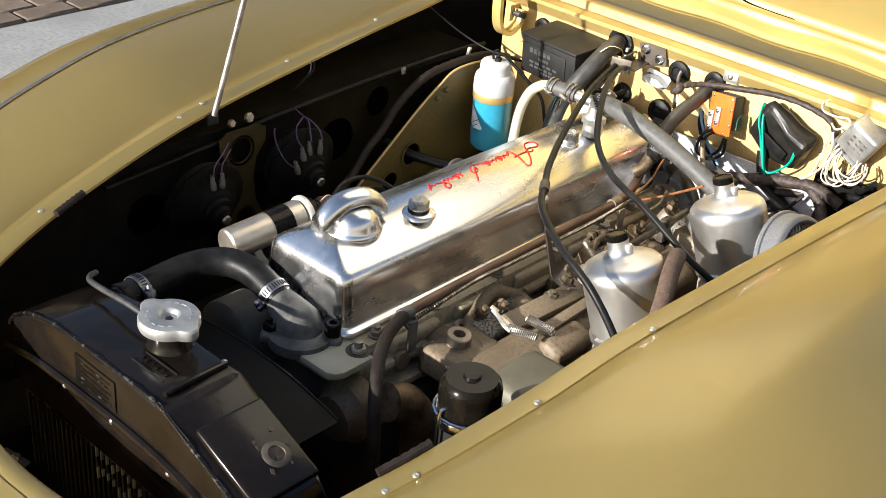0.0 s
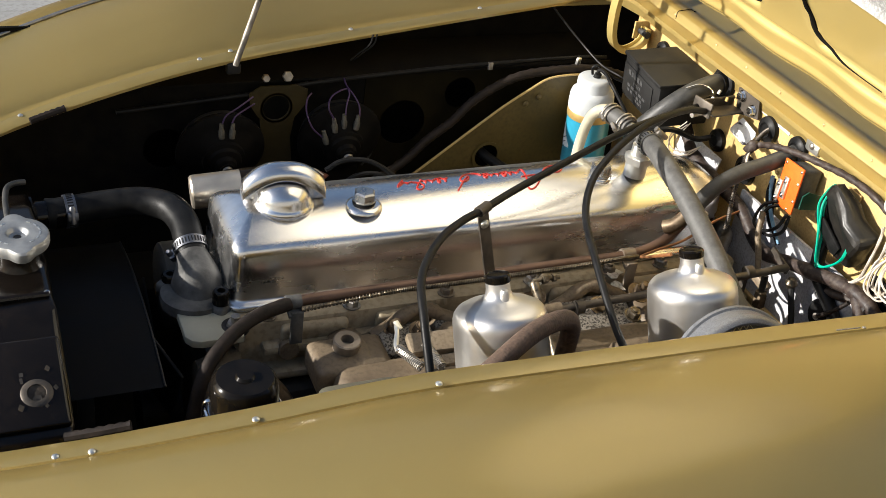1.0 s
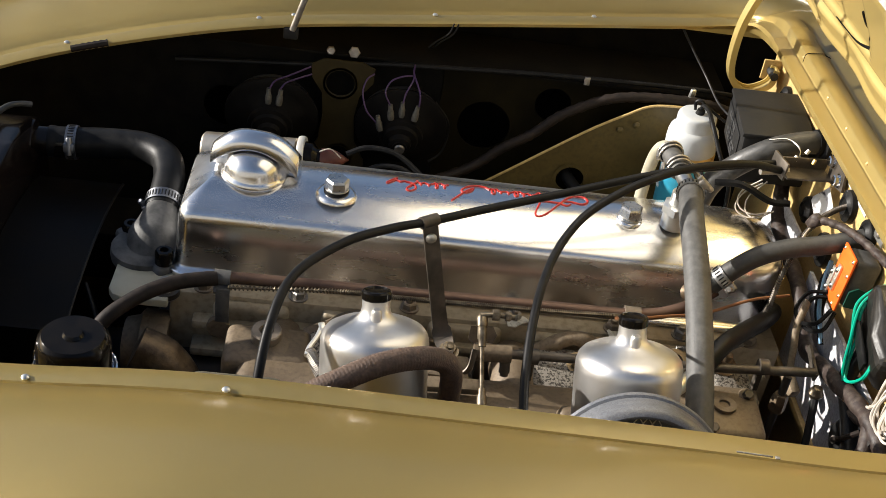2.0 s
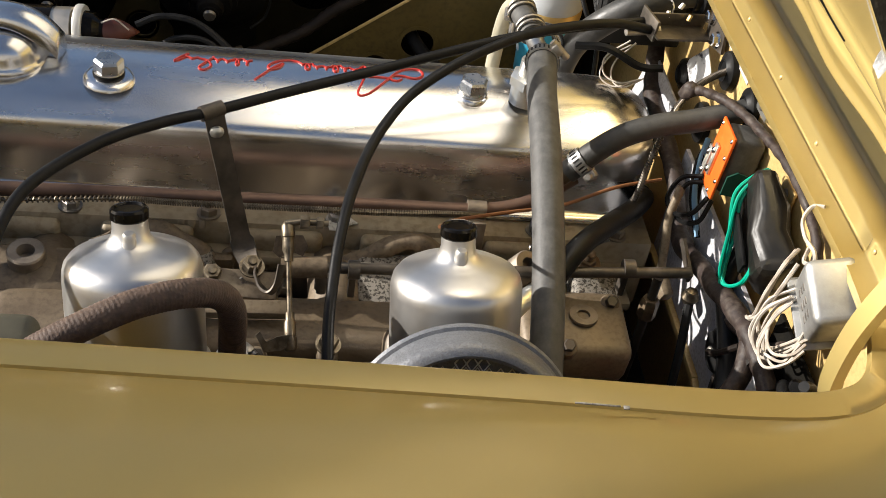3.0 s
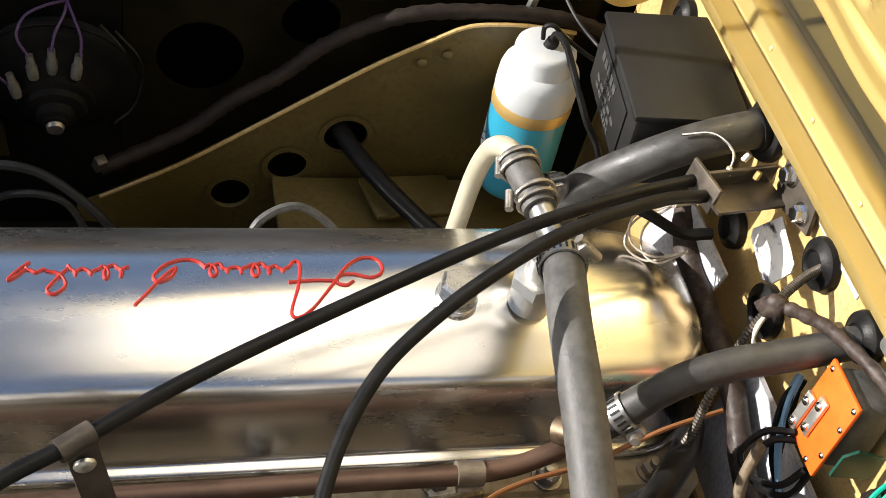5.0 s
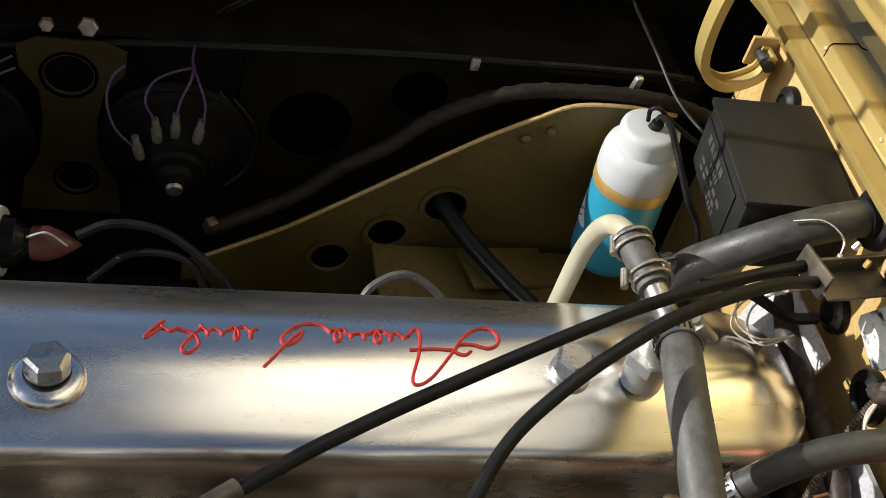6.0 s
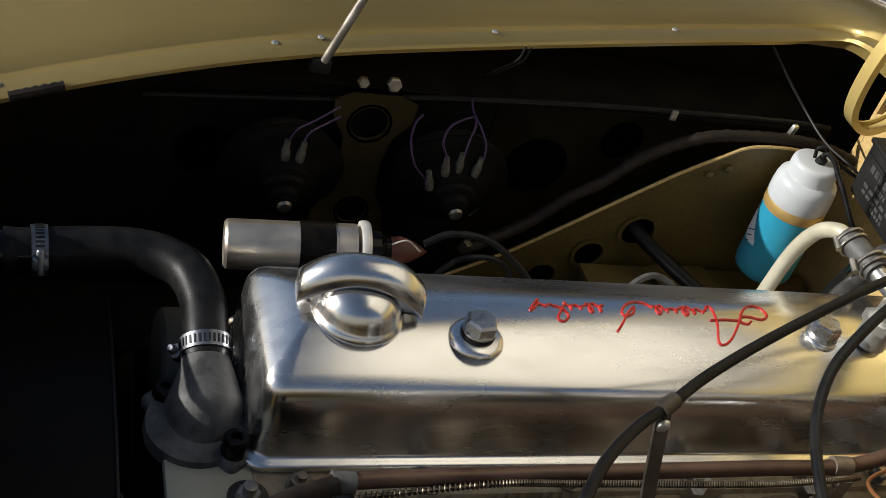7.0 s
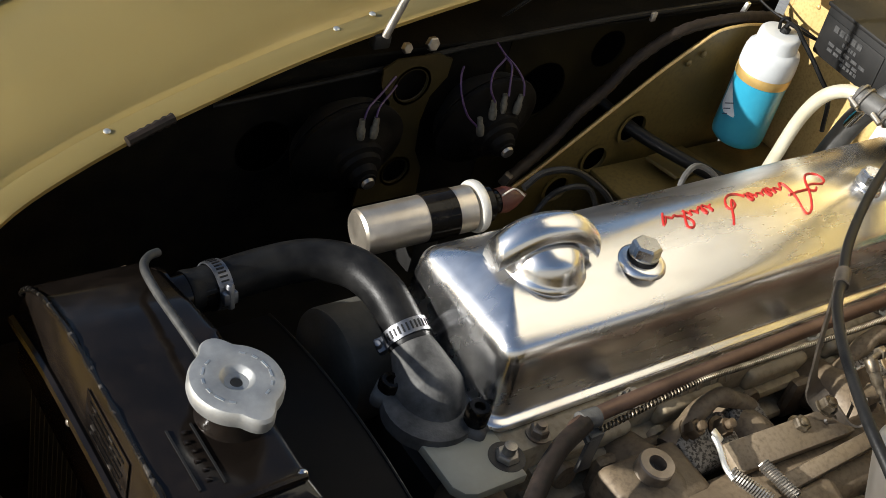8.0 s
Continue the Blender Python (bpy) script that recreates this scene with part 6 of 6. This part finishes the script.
for nm, pts in (("front", [(0.140, -0.375, 0.735), (0.1405, -0.356, 0.782), (0.146, -0.310, 0.825), (0.162, -0.255, 0.8435), (0.205, -0.195, 0.844), (0.250, -0.153, 0.838), (0.289, -0.1275, 0.8345), (0.345, -0.090, 0.8315), (0.430, -0.045, 0.8335), (0.553, 0.009, 0.8440), (0.640, 0.040, 0.8465), (0.700, 0.056, 0.8480)]),
                ("rear", [(0.700, 0.040, 0.8470), (0.650, 0.020, 0.862), (0.576, -0.012, 0.866), (0.522, -0.042, 0.860), (0.484, -0.066, 0.850), (0.455, -0.088, 0.838), (0.434, -0.114, 0.826), (0.419, -0.143, 0.817), (0.408, -0.175, 0.811), (0.400, -0.205, 0.806), (0.393, -0.240, 0.794), (0.389, -0.270, 0.781), (0.386, -0.305, 0.766), (0.386, -0.37, 0.740)])):
    c = thing("control_cable", pts[0], "black sheathed choke cable arching over the rocker cover" if nm == "front" else "black sheathed cable arching down beside the rear carburettor", "cable", "control cables")
    part("sheath", tube(B(), pts, 0.0046, 12, 10), RUBBER, c)
    end = pts[-1] if nm == "front" else pts[0]
    part("ferrule", lathe(B(), [(0, -0.03), (0.0036, -0.03), (0.0042, -0.004), (0.0050, 0.0), (0.0050, 0.006), (0, 0.006)], 14, axis_frame(end, (1, 0.25, 0.0))), STEEL, c)

# large black box with a worn label
cbox = thing("control_box", (0.73, 0.172, 0.785), "black moulded control box with worn grey print on the bulkhead", "control box")
bmat = at(0.7205, 0.172, 0.819, 0, -4, -6)
bm = box(B(), (0.084, 0.122, 0.066), bmat, 0.004)
body = part("box_body", bm, SATIN, cbox)
bm = box(B(), (0.088, 0.126, 0.006), bmat @ at(0, 0, 0.033), 0.002)
part("lid", bm, SATIN, cbox)
lm = bmat @ at(-0.0428, 0.008, -0.002)
part("label", box(B(), (0.0012, 0.098, 0.046), lm, 0.0003), SATIN, body, "worn black label")
for k, (w, h, z, y) in enumerate(((0.050, 0.008, 0.014, 0.008), (0.024, 0.005, 0.003, 0.0), (0.066, 0.004, -0.006, 0.0), (0.055, 0.004, -0.013, 0.004), (0.03, 0.004, -0.019, -0.01))):
    for j in range(5):
        part("print_bar", box(B(), (0.0006, w / 5 * 0.72, h), lm @ at(-0.0008, y - w / 2 + w / 5 * (j + 0.5), z)), GREY_PRINT, body)

# orange-faced fuse unit
fuse = thing("fuse_unit", (0.735, -0.13, 0.785), "orange faced fuse unit with plated terminals", "fuse box")
fmx = Matrix.Translation((0.7305, -0.1240, 0.8185)) @ Euler((radians(-6), radians(5), radians(-6))).to_matrix().to_4x4()
bm = box(B(), (0.003, 0.043, 0.063), fmx, 0.0012)
face = part("face_plate", bm, ORANGE, fuse, "orange insulating plate with clipped corner")
part("case", box(B(), (0.028, 0.038, 0.054), fmx @ at(0.017, 0, 0.002), 0.005, 3), GREY_RUBBER, fuse, "brown-grey case")
for y, z in ((0.004, -0.004), (0.016, -0.012)):
    t = part("terminal_strip", box(B(), (0.003, 0.009, 0.030), fmx @ at(-0.003, y, z, 0, 0, 0), 0.001), ZINC, fuse, "plated terminal strip")
    for dz in (-0.010, 0.009):
        part("terminal_screw", round_rivet(B(), 0.0034, fmx @ at(-0.0045, y, z + dz, 0, -90)), CHROME, t)
for y, z in ((-0.0185, 0.027), (-0.0185, 0.010), (-0.0185, -0.014), (-0.010, -0.028), (0.016, 0.027)):
    part("rivet", round_rivet(B(), 0.0022, fmx @ at(-0.0016, y, z, 0, -90)), CHROME, face)
bm = plate(B(), [(0, -0.012), (0.028, -0.012), (0.028, 0.008), (0.008, 0.012), (0, 0.006)], 0.002, fmx @ at(0.003, -0.0275, -0.008, 90, 0, 0))
part("side_tag", bm, mat("dark_green_plate", (0.006, 0.045, 0.032), (0.012, 0.07, 0.05), 0.3, 0, 60), fuse, "dark green side tag")

# black vinyl-wrapped unit
wrap = thing("wrapped_relay", (0.735, -0.225, 0.74), "glossy black vinyl-wrapped unit hanging on the bulkhead", "relay")
bm = box(B(), (0.030, 0.090, 0.072), at(0.746, -0.222, 0.814, 26, -8, -4), 0.010, 3)
for v in bm.verts:
    v.co += 0.004 * noise.noise_vector(v.co * 28)
bmesh.ops.subdivide_edges(bm, edges=bm.edges[:], cuts=2, use_grid_fill=True)
for v in bm.verts:
    v.co += 0.0075 * noise.noise_vector(v.co * 38)
part("wrapping", bm, mat("glossy_black_vinyl", (0.008, 0.008, 0.008), (0.018, 0.016, 0.013), 0.26, 0, 40, 0.5, 60, rough2=0.46, spec=0.25), wrap, "", 24)

bm = box(B(), (0.004, 0.050, 0.018), at(0.7285, -0.218, 0.801, 26, -8, -4), 0.0015, 2)
part("tape_fold", bm, RUBBER, wrap)
bm = tube(B(), [(0.742, -0.200, 0.782), (0.738, -0.204, 0.768), (0.734, -0.210, 0.752)], 0.009, 12)
part("taped_tail", bm, RUBBER, wrap)

# silver relay can
relay = thing("flasher_relay", (0.73, -0.33, 0.80), "bright square relay can with stamped marks", "relay")
rm = at(0.747, -0.342, 0.853, 30, -16, -6)
can = part("can", box(B(), (0.038, 0.050, 0.056), rm, 0.006, 3), ZINC_DULL, relay, "bright plated can")
part("base_flange", box(B(), (0.046, 0.058, 0.003), rm @ at(0.0, 0, -0.0295), 0.001), ZINC_DULL, relay)
for k in range(3):
    for j in range(3):
        part("print_bar", box(B(), (0.0004, 0.0052, 0.0035), rm @ at(-0.0192, -0.011 + 0.010 * j, 0.011 - 0.009 * k)), STEEL, can)
for k, (dx, dy) in enumerate(((-0.015, 0.012), (-0.015, -0.006), (-0.015, -0.020), (0.0, 0.022))):
    part("terminal", box(B(), (0.003, 0.008, 0.016), rm @ at(dx, dy, -0.038), 0.0008), BRASS, relay)

# wiring looms and loose wires
loom = thing("wiring_loom", (0.72, -0.1, 0.70), "brown taped wiring loom across the bulkhead", "wiring")
part("trunk", tube(B(), [(0.748, 0.150, 0.785), (0.741, 0.115, 0.760), (0.735, 0.080, 0.748), (0.733, 0.015, 0.744), (0.731, -0.050, 0.737), (0.729, -0.111, 0.712), (0.729, -0.175, 0.730), (0.730, -0.255, 0.755), (0.731, -0.298, 0.761), (0.736, -0.340, 0.748)], 0.0092, 14, 10, rf=lambda u: 1 + 0.06 * math.sin(u * 90) + 0.05 * math.sin(u * 37)), LOOM, loom)
part("branch", tube(B(), [(0.731, -0.290, 0.760), (0.722, -0.314, 0.745), (0.706, -0.331, 0.725), (0.690, -0.342, 0.705), (0.67, -0.35, 0.68)], 0.0085, 12), LOOM, loom)
part("branch", tube(B(), [(0.716, -0.050, 0.838), (0.722, -0.060, 0.846), (0.738, -0.078, 0.850), (0.748, -0.105, 0.854), (0.754, -0.145, 0.860), (0.756, -0.19, 0.867), (0.756, -0.24, 0.868), (0.755, -0.285, 0.858), (0.755, -0.30, 0.835)], 0.0046, 10, 10, rf=lambda u: 1 + 0.10 * math.sin(u * 110)), LOOM, loom)
bm = lathe(B(), [(0, -0.014), (0.004, -0.012), (0.0072, -0.006), (0.0066, 0), (0.0078, 0.004), (0.0055, 0.010), (0, 0.013)], 20, axis_frame((0.716, -0.051, 0.839), (0.3, -0.6, 1)))
for v in bm.verts:
    v.co += 0.0028 * noise.noise_vector(v.co * 130)
part("knot", bm, LOOM, loom, "twisted tape knot")
for k in range(3):
    part("wire_tail", tube(B(), [(0.714, -0.052, 0.834), (0.708 - 0.003 * k, -0.056 - 0.005 * k, 0.824), (0.706, -0.064 - 0.006 * k, 0.815)], 0.0011, 6), WHITE_WIRE, loom, "short white wire end")
part("branch", tube(B(), [(0.738, -0.236, 0.727), (0.750, -0.28, 0.74), (0.752, -0.31, 0.77), (0.75, -0.33, 0.79)], 0.006, 10), LOOM, loom)
part("branch", tube(B(), [(0.740, -0.20, 0.74), (0.735, -0.26, 0.71), (0.72, -0.31, 0.69), (0.70, -0.36, 0.66)], 0.009, 10), RUBBER, loom)
sp = thing("tachometer_cable", (0.75, -0.03, 0.80), "spring-wound drive cable through the rubber bung", "cable")
bm = tube(B(), wound([(0.760, -0.027, 0.850), (0.742, -0.034, 0.846), (0.722, -0.046, 0.838), (0.705, -0.056, 0.815), (0.692, -0.070, 0.770), (0.684, -0.082, 0.735), (0.668, -0.09, 0.705)], 0.0026, 90), 0.0010, 4, raw=True)
tube(bm, [(0.760, -0.027, 0.850), (0.742, -0.034, 0.846), (0.722, -0.046, 0.838), (0.705, -0.056, 0.815), (0.692, -0.070, 0.770), (0.684, -0.082, 0.735), (0.668, -0.09, 0.705)], 0.0023, 6)
part("winding", bm, DARK_STEEL, sp)

wires = thing("loose_wires", (0.735, -0.25, 0.72), "bunches of loose coloured wires on the bulkhead", "wiring")


def bunch(path, n, spread, r, material, seed):
    rng = random.Random(seed)
    for k in range(n):
        off = Vector((rng.uniform(-1, 1), rng.uniform(-1, 1), rng.uniform(-1, 1))) * spread
        pts = [Vector(p) + off * (0.4 + 0.6 * math.sin(math.pi * i / (len(path) - 1))) + Vector((rng.uniform(-1, 1), rng.uniform(-1, 1), rng.uniform(-1, 1))) * spread * 0.35 for i, p in enumerate(path)]
        part("wire", tube(B(), pts, r, 6, 8), material, wires)


bunch([(0.752, -0.182, 0.850), (0.740, -0.188, 0.846), (0.728, -0.196, 0.829), (0.727, -0.204, 0.799), (0.727, -0.213, 0.768), (0.729, -0.217, 0.752)], 4, 0.0050, 0.0015, GREEN_WIRE, 1)
bunch([(0.729, -0.207, 0.790), (0.727, -0.213, 0.768), (0.727, -0.218, 0.757), (0.727, -0.232, 0.763), (0.727, -0.250, 0.783), (0.727, -0.255, 0.799), (0.728, -0.252, 0.808)], 2, 0.0016, 0.0015, GREEN_WIRE, 21)
bunch([(0.726, -0.118, 0.790), (0.712, -0.112, 0.782), (0.706, -0.114, 0.760), (0.710, -0.128, 0.752), (0.720, -0.142, 0.765), (0.728, -0.140, 0.785)], 2, 0.004, 0.0024, RUBBER, 22)
bunch([(0.752, -0.278, 0.890), (0.745, -0.272, 0.885), (0.738, -0.279, 0.877), (0.733, -0.300, 0.877), (0.732, -0.319, 0.880), (0.735, -0.321, 0.871), (0.738, -0.304, 0.857), (0.745, -0.292, 0.860)], 1, 0.001, 0.0017, WHITE_WIRE, 2)
bunch([(0.733, -0.274, 0.766), (0.728, -0.291, 0.788), (0.724, -0.300, 0.820), (0.728, -0.298, 0.846), (0.742, -0.284, 0.850)], 2, 0.0030, 0.0017, WHITE_WIRE, 3)
bunch([(0.735, -0.318, 0.832), (0.722, -0.322, 0.815), (0.715, -0.334, 0.800), (0.714, -0.352, 0.800), (0.720, -0.366, 0.812), (0.730, -0.362, 0.824)], 4, 0.006, 0.0013, WHITE_WIRE, 4)
bunch([(0.733, -0.316, 0.835), (0.722, -0.310, 0.815), (0.718, -0.314, 0.792), (0.722, -0.330, 0.786), (0.732, -0.345, 0.806), (0.736, -0.350, 0.822)], 4, 0.006, 0.0013, WHITE_WIRE, 5)
bunch([(0.731, -0.268, 0.764), (0.724, -0.284, 0.776), (0.720, -0.300, 0.802), (0.723, -0.306, 0.830), (0.736, -0.300, 0.850)], 1, 0.003, 0.0017, WHITE_WIRE, 15)
bunch([(0.735, -0.088, 0.806), (0.732, -0.096, 0.785), (0.730, -0.112, 0.755), (0.732, -0.135, 0.735)], 4, 0.006, 0.0022, RUBBER, 7)
bunch([(0.732, -0.086, 0.812), (0.727, -0.096, 0.790), (0.725, -0.112, 0.766), (0.730, -0.135, 0.738)], 3, 0.004, 0.0020, BLUE_WIRE, 6)
bunch([(0.690, 0.060, 0.820), (0.672, 0.062, 0.800), (0.668, 0.050, 0.786), (0.682, 0.036, 0.784), (0.700, 0.036, 0.795)], 3, 0.006, 0.0009, WHITE_WIRE, 8)
bunch([(0.724, 0.05, 0.80), (0.700, 0.052, 0.80), (0.668, 0.066, 0.81), (0.64, 0.08, 0.80)], 1, 0.002, 0.0045, RUBBER, 9)
bunch([(0.600, -0.300, 0.640), (0.640, -0.30, 0.655), (0.680, -0.30, 0.665), (0.710, -0.30, 0.675)], 4, 0.010, 0.0013, WHITE_WIRE, 11)
bunch([(0.615, -0.320, 0.630), (0.650, -0.318, 0.648), (0.690, -0.315, 0.66)], 2, 0.008, 0.0013, RED_WIRE, 12)
bunch([(0.650, -0.315, 0.64), (0.68, -0.310, 0.655), (0.705, -0.305, 0.67)], 2, 0.008, 0.0013, GREEN_WIRE, 13)
bunch([(0.615, -0.281, 0.640), (0.641, -0.278, 0.655), (0.671, -0.279, 0.665), (0.700, -0.283, 0.665)], 2, 0.006, 0.0013, BROWN_WIRE, 31)
bunch([(0.659, -0.285, 0.630), (0.674, -0.283, 0.650), (0.696, -0.281, 0.670), (0.718, -0.286, 0.690)], 3, 0.006, 0.0013, RED_WIRE, 32)
bunch([(0.665, -0.285, 0.630), (0.685, -0.281, 0.650), (0.706, -0.280, 0.668), (0.728, -0.292, 0.676)], 3, 0.007, 0.0020, CONDUIT, 33)
bunch([(0.676, -0.286, 0.630), (0.696, -0.280, 0.650), (0.711, -0.286, 0.670), (0.732, -0.294, 0.670)], 2, 0.006, 0.0013, GREEN_WIRE, 34)
bunch([(0.705, -0.292, 0.630), (0.714, -0.287, 0.650), (0.730, -0.275, 0.670), (0.734, -0.268, 0.690)], 2, 0.007, 0.0036, CONDUIT, 35)
bunch([(0.712, -0.300, 0.690), (0.714, -0.310, 0.720), (0.728, -0.312, 0.755)], 2, 0.006, 0.0040, CONDUIT, 37)
brown = thing("orange_wire", (0.52, -0.2, 0.70), "single orange-brown wire looped over the copper pipe", "wiring")
part("wire", tube(B(), [(0.467, -0.255, 0.831), (0.481, -0.215, 0.801), (0.500, -0.165, 0.765), (0.529, -0.122, 0.735), (0.563, -0.103, 0.727), (0.611, -0.093, 0.730), (0.663, -0.080, 0.745), (0.709, -0.070, 0.750)], 0.0018, 8), BROWN_WIRE, brown)

brake = thing("brake_pipe", (0.70, -0.14, 0.62), "sandy pipe with a brass union in front of the footwell plate", "pipe")
part("pipe_body", tube(B(), [(0.712, -0.112, 0.775), (0.705, -0.123, 0.747), (0.705, -0.134, 0.723), (0.705, -0.146, 0.693)], 0.0042, 10), TAN, brake)
part("pipe_clip", box(B(), (0.012, 0.030, 0.014), at(0.707, -0.152, 0.690, 20, 0, 10), 0.003), TAN, brake)
part("lower_pipe", tube(B(), [(0.692, -0.172, 0.715), (0.689, -0.178, 0.680), (0.686, -0.183, 0.630), (0.684, -0.186, 0.56)], 0.0045, 10), OILY, brake)
part("union", hex_head(B(), 0.0090, 0.020, axis_frame((0.689, -0.179, 0.672), (0.02, 0.1, 1)), 0.0075), RUSTY, brake, "rusty hexagon union")
bung = thing("rubber_bung", (0.738, -0.235, 0.655), "black rubber bung with a small screw on the footwell plate", "grommet")
part("rubber_disc", lathe(B(), [(0, 0), (0.021, 0), (0.022, 0.004), (0.018, 0.009), (0.008, 0.011), (0, 0.011)], 28, axis_frame((0.7415, -0.240, 0.692), (-1, 0, 0))), RUBBER, bung)
part("screw", round_rivet(B(), 0.0048, axis_frame((0.7305, -0.240, 0.692), (-1, 0, 0))), STEEL, bung)
part("bung_cable", tube(B(), [(0.731, -0.238, 0.690), (0.722, -0.252, 0.703), (0.722, -0.270, 0.722), (0.728, -0.285, 0.745)], 0.0028, 8), CONDUIT, bung, "thin dark cable from the bung")

# grey footwell plate, foil patch, small bulkhead hardware
bm = plate(B(), [(0.755, -0.024), (0.628, -0.024), (0.628, -0.215), (0.604, -0.262), (0.596, -0.300), (0.640, -0.330), (0.755, -0.300)], 0.004, Matrix(((0, 0, 1, 0.744), (0, 1, 0, 0), (1, 0, 0, 0), (0, 0, 0, 1))))
part("footwell_plate", bm, GREY_PLATE, car_body, "pale grey painted footwell plate")
bm = box(B(), (0.007, 0.191, 0.009), at(0.7405, -0.1195, 0.6275), 0.002)
box(bm, (0.007, 0.056, 0.009), at(0.7405, -0.2385, 0.6150, 27), 0.002)
part("plate_flange", bm, GOLD_BAY, car_body, "folded sandy edge of the footwell plate")
# black sheet laid over the bulkhead where shade falls
part("footwell_shade_sheet", box(B(), (0.004, 0.150, 0.36), at(0.752, -0.360, 0.605), 0.001), UNDERSEAL_AND_SHADE, car_body, "black sheet added for the shade over the footwell")
part("tunnel_plate", box(B(), (0.003, 0.10, 0.085), at(0.736, 0.086, 0.728, 0, 12), 0.001), GREY_PLATE, car_body, "pale grey tunnel plate")
bm = plate(B(), [(-0.026, -0.010), (-0.020, -0.013), (0.020, -0.012), (0.027, -0.006), (0.026, 0.008), (0.020, 0.012), (-0.024, 0.012)], 0.0012, Matrix.Translation((0.744, 0.006, 0.829)) @ Matrix(((-0.19, 0.63, -0.75, 0), (-0.98, -0.10, 0.16, 0), (-0.02, 0.77, 0.64, 0), (0, 0, 0, 1))))
part("foil_patch", bm, mat("streaked_foil", (0.03, 0.028, 0.04), (0.78, 0.78, 0.78), 0.3, 0.5, 95, 0.9, 120, rough2=0.5, stretch=(1, 0.3, 1), lo=0.40, hi=0.50), car_body, "crinkled streaked foil patch")
part("paper_strip", box(B(), (0.0012, 0.092, 0.013), at(FW - 0.0006, -0.016, 0.8655, 3), 0.0003), mat("pale_paper", (0.62, 0.61, 0.60), (0.72, 0.71, 0.70), 0.7, 0, 60, 0.3, 120, fine=(0.4, 0.38, 0.36)), car_body, "pale paper strip on the bulkhead")
for q, s in (((FW - 0.003, -0.112, 0.868), 1), ((FW - 0.003, -0.205, 0.845), 1)):
    bm = box(B(), (0.003, 0.026, 0.018), at(*q, 0, 0, 0), 0.001)
    tag = part("tab", bm, GOLD_BAY if q[1] < -0.15 else ZINC, car_body)
    part("rivet", round_rivet(B(), 0.0045, axis_frame((q[0] - 0.0016, q[1], q[2]), (-1, 0, 0))), STEEL, tag)
for y, z in ((0.17, 0.875), (0.20, 0.80), (-0.06, 0.80), (0.30, 0.80), (-0.28, 0.80)):
    part("rivet", round_rivet(B(), 0.0035, axis_frame((FW - 0.0005, y, z), (-1, 0, 0))), GOLD_BAY, car_body)
for q, d in (((0.742, -0.360, 0.779), (-0.4, -0.5, 0.5)), ((0.744, -0.374, 0.790), (-0.5, -0.3, 0.5)), ((0.738, -0.352, 0.766), (-0.3, -0.8, 0.3))):
    bm = lathe(B(), [(0, -0.012), (0.0035, -0.012), (0.0055, -0.008), (0.0060, 0.008), (0.0042, 0.012), (0.0042, 0.018), (0, 0.018)], 18, axis_frame(q, d))
    part("bullet_connector", bm, RUBBER, wires, "black rubber bullet connector")

# ---- grille bars ahead of the radiator ----
grille = thing("grille", (-0.45, 0.0, 0.40), "upright bright grille bars ahead of the radiator", "grille")
for k in range(15):
    bm = box(B(), (0.010, 0.0035, 0.20), at(-0.455, -0.22 + 0.031 * k, 0.52, 0, 12), 0.001)
    part("bar", bm, ZINC_DULL, grille)

nose_bracket = thing("nose_bracket", (-0.345, 0.10, 0.585), "small sandy bracket with a clip ahead of the radiator", "bracket")
part("bracket_plate", box(B(), (0.026, 0.034, 0.003), at(-0.345, 0.105, 0.592, 20, 15, 30), 0.001), TAN, nose_bracket)
part("clip", tube(B(), [(-0.352, 0.135, 0.600), (-0.362, 0.130, 0.612), (-0.358, 0.115, 0.612), (-0.350, 0.108, 0.600)], 0.0022, 8), STEEL, nose_bracket)
part("bolt", hex_head(B(), 0.006, 0.006, at(-0.345, 0.100, 0.594, 20, 15, 30), 0.008), STEEL, nose_bracket)
nose_wires = thing("nose_wires", (-0.38, 0.02, 0.54), "thin dark wires hanging ahead of the radiator", "wiring")
for k in range(3):
    part("wire", tube(B(), [(-0.365 - 0.01 * k, 0.16, 0.640), (-0.372, 0.10 - 0.01 * k, 0.585), (-0.385, 0.03, 0.560 - 0.008 * k), (-0.38, -0.06, 0.555)], 0.0025, 6), (RUBBER, GREY_RUBBER, BROWN_WIRE)[k], nose_wires)

# ---- paving beyond the car ----
paving = tagged(new("paving"), "row of brown paving bricks beyond the concrete strip", "paving", kind="structure")
brick_mesh = mesh_of("brick", box(B(), (0.205, 0.098, 0.05), at(0, 0, 0), 0.006, 1), PAVER)
for i in range(26):
    for j in range(10):
        ob = new("brick", brick_mesh)
        ob.location = (-0.6 + 0.212 * i + (0.106 if j % 2 else 0), 2.86 + 0.105 * j, -0.012)
        ob.rotation_euler = (0, 0, radians(random.uniform(-1.2, 1.2)))
        ob.parent = paving
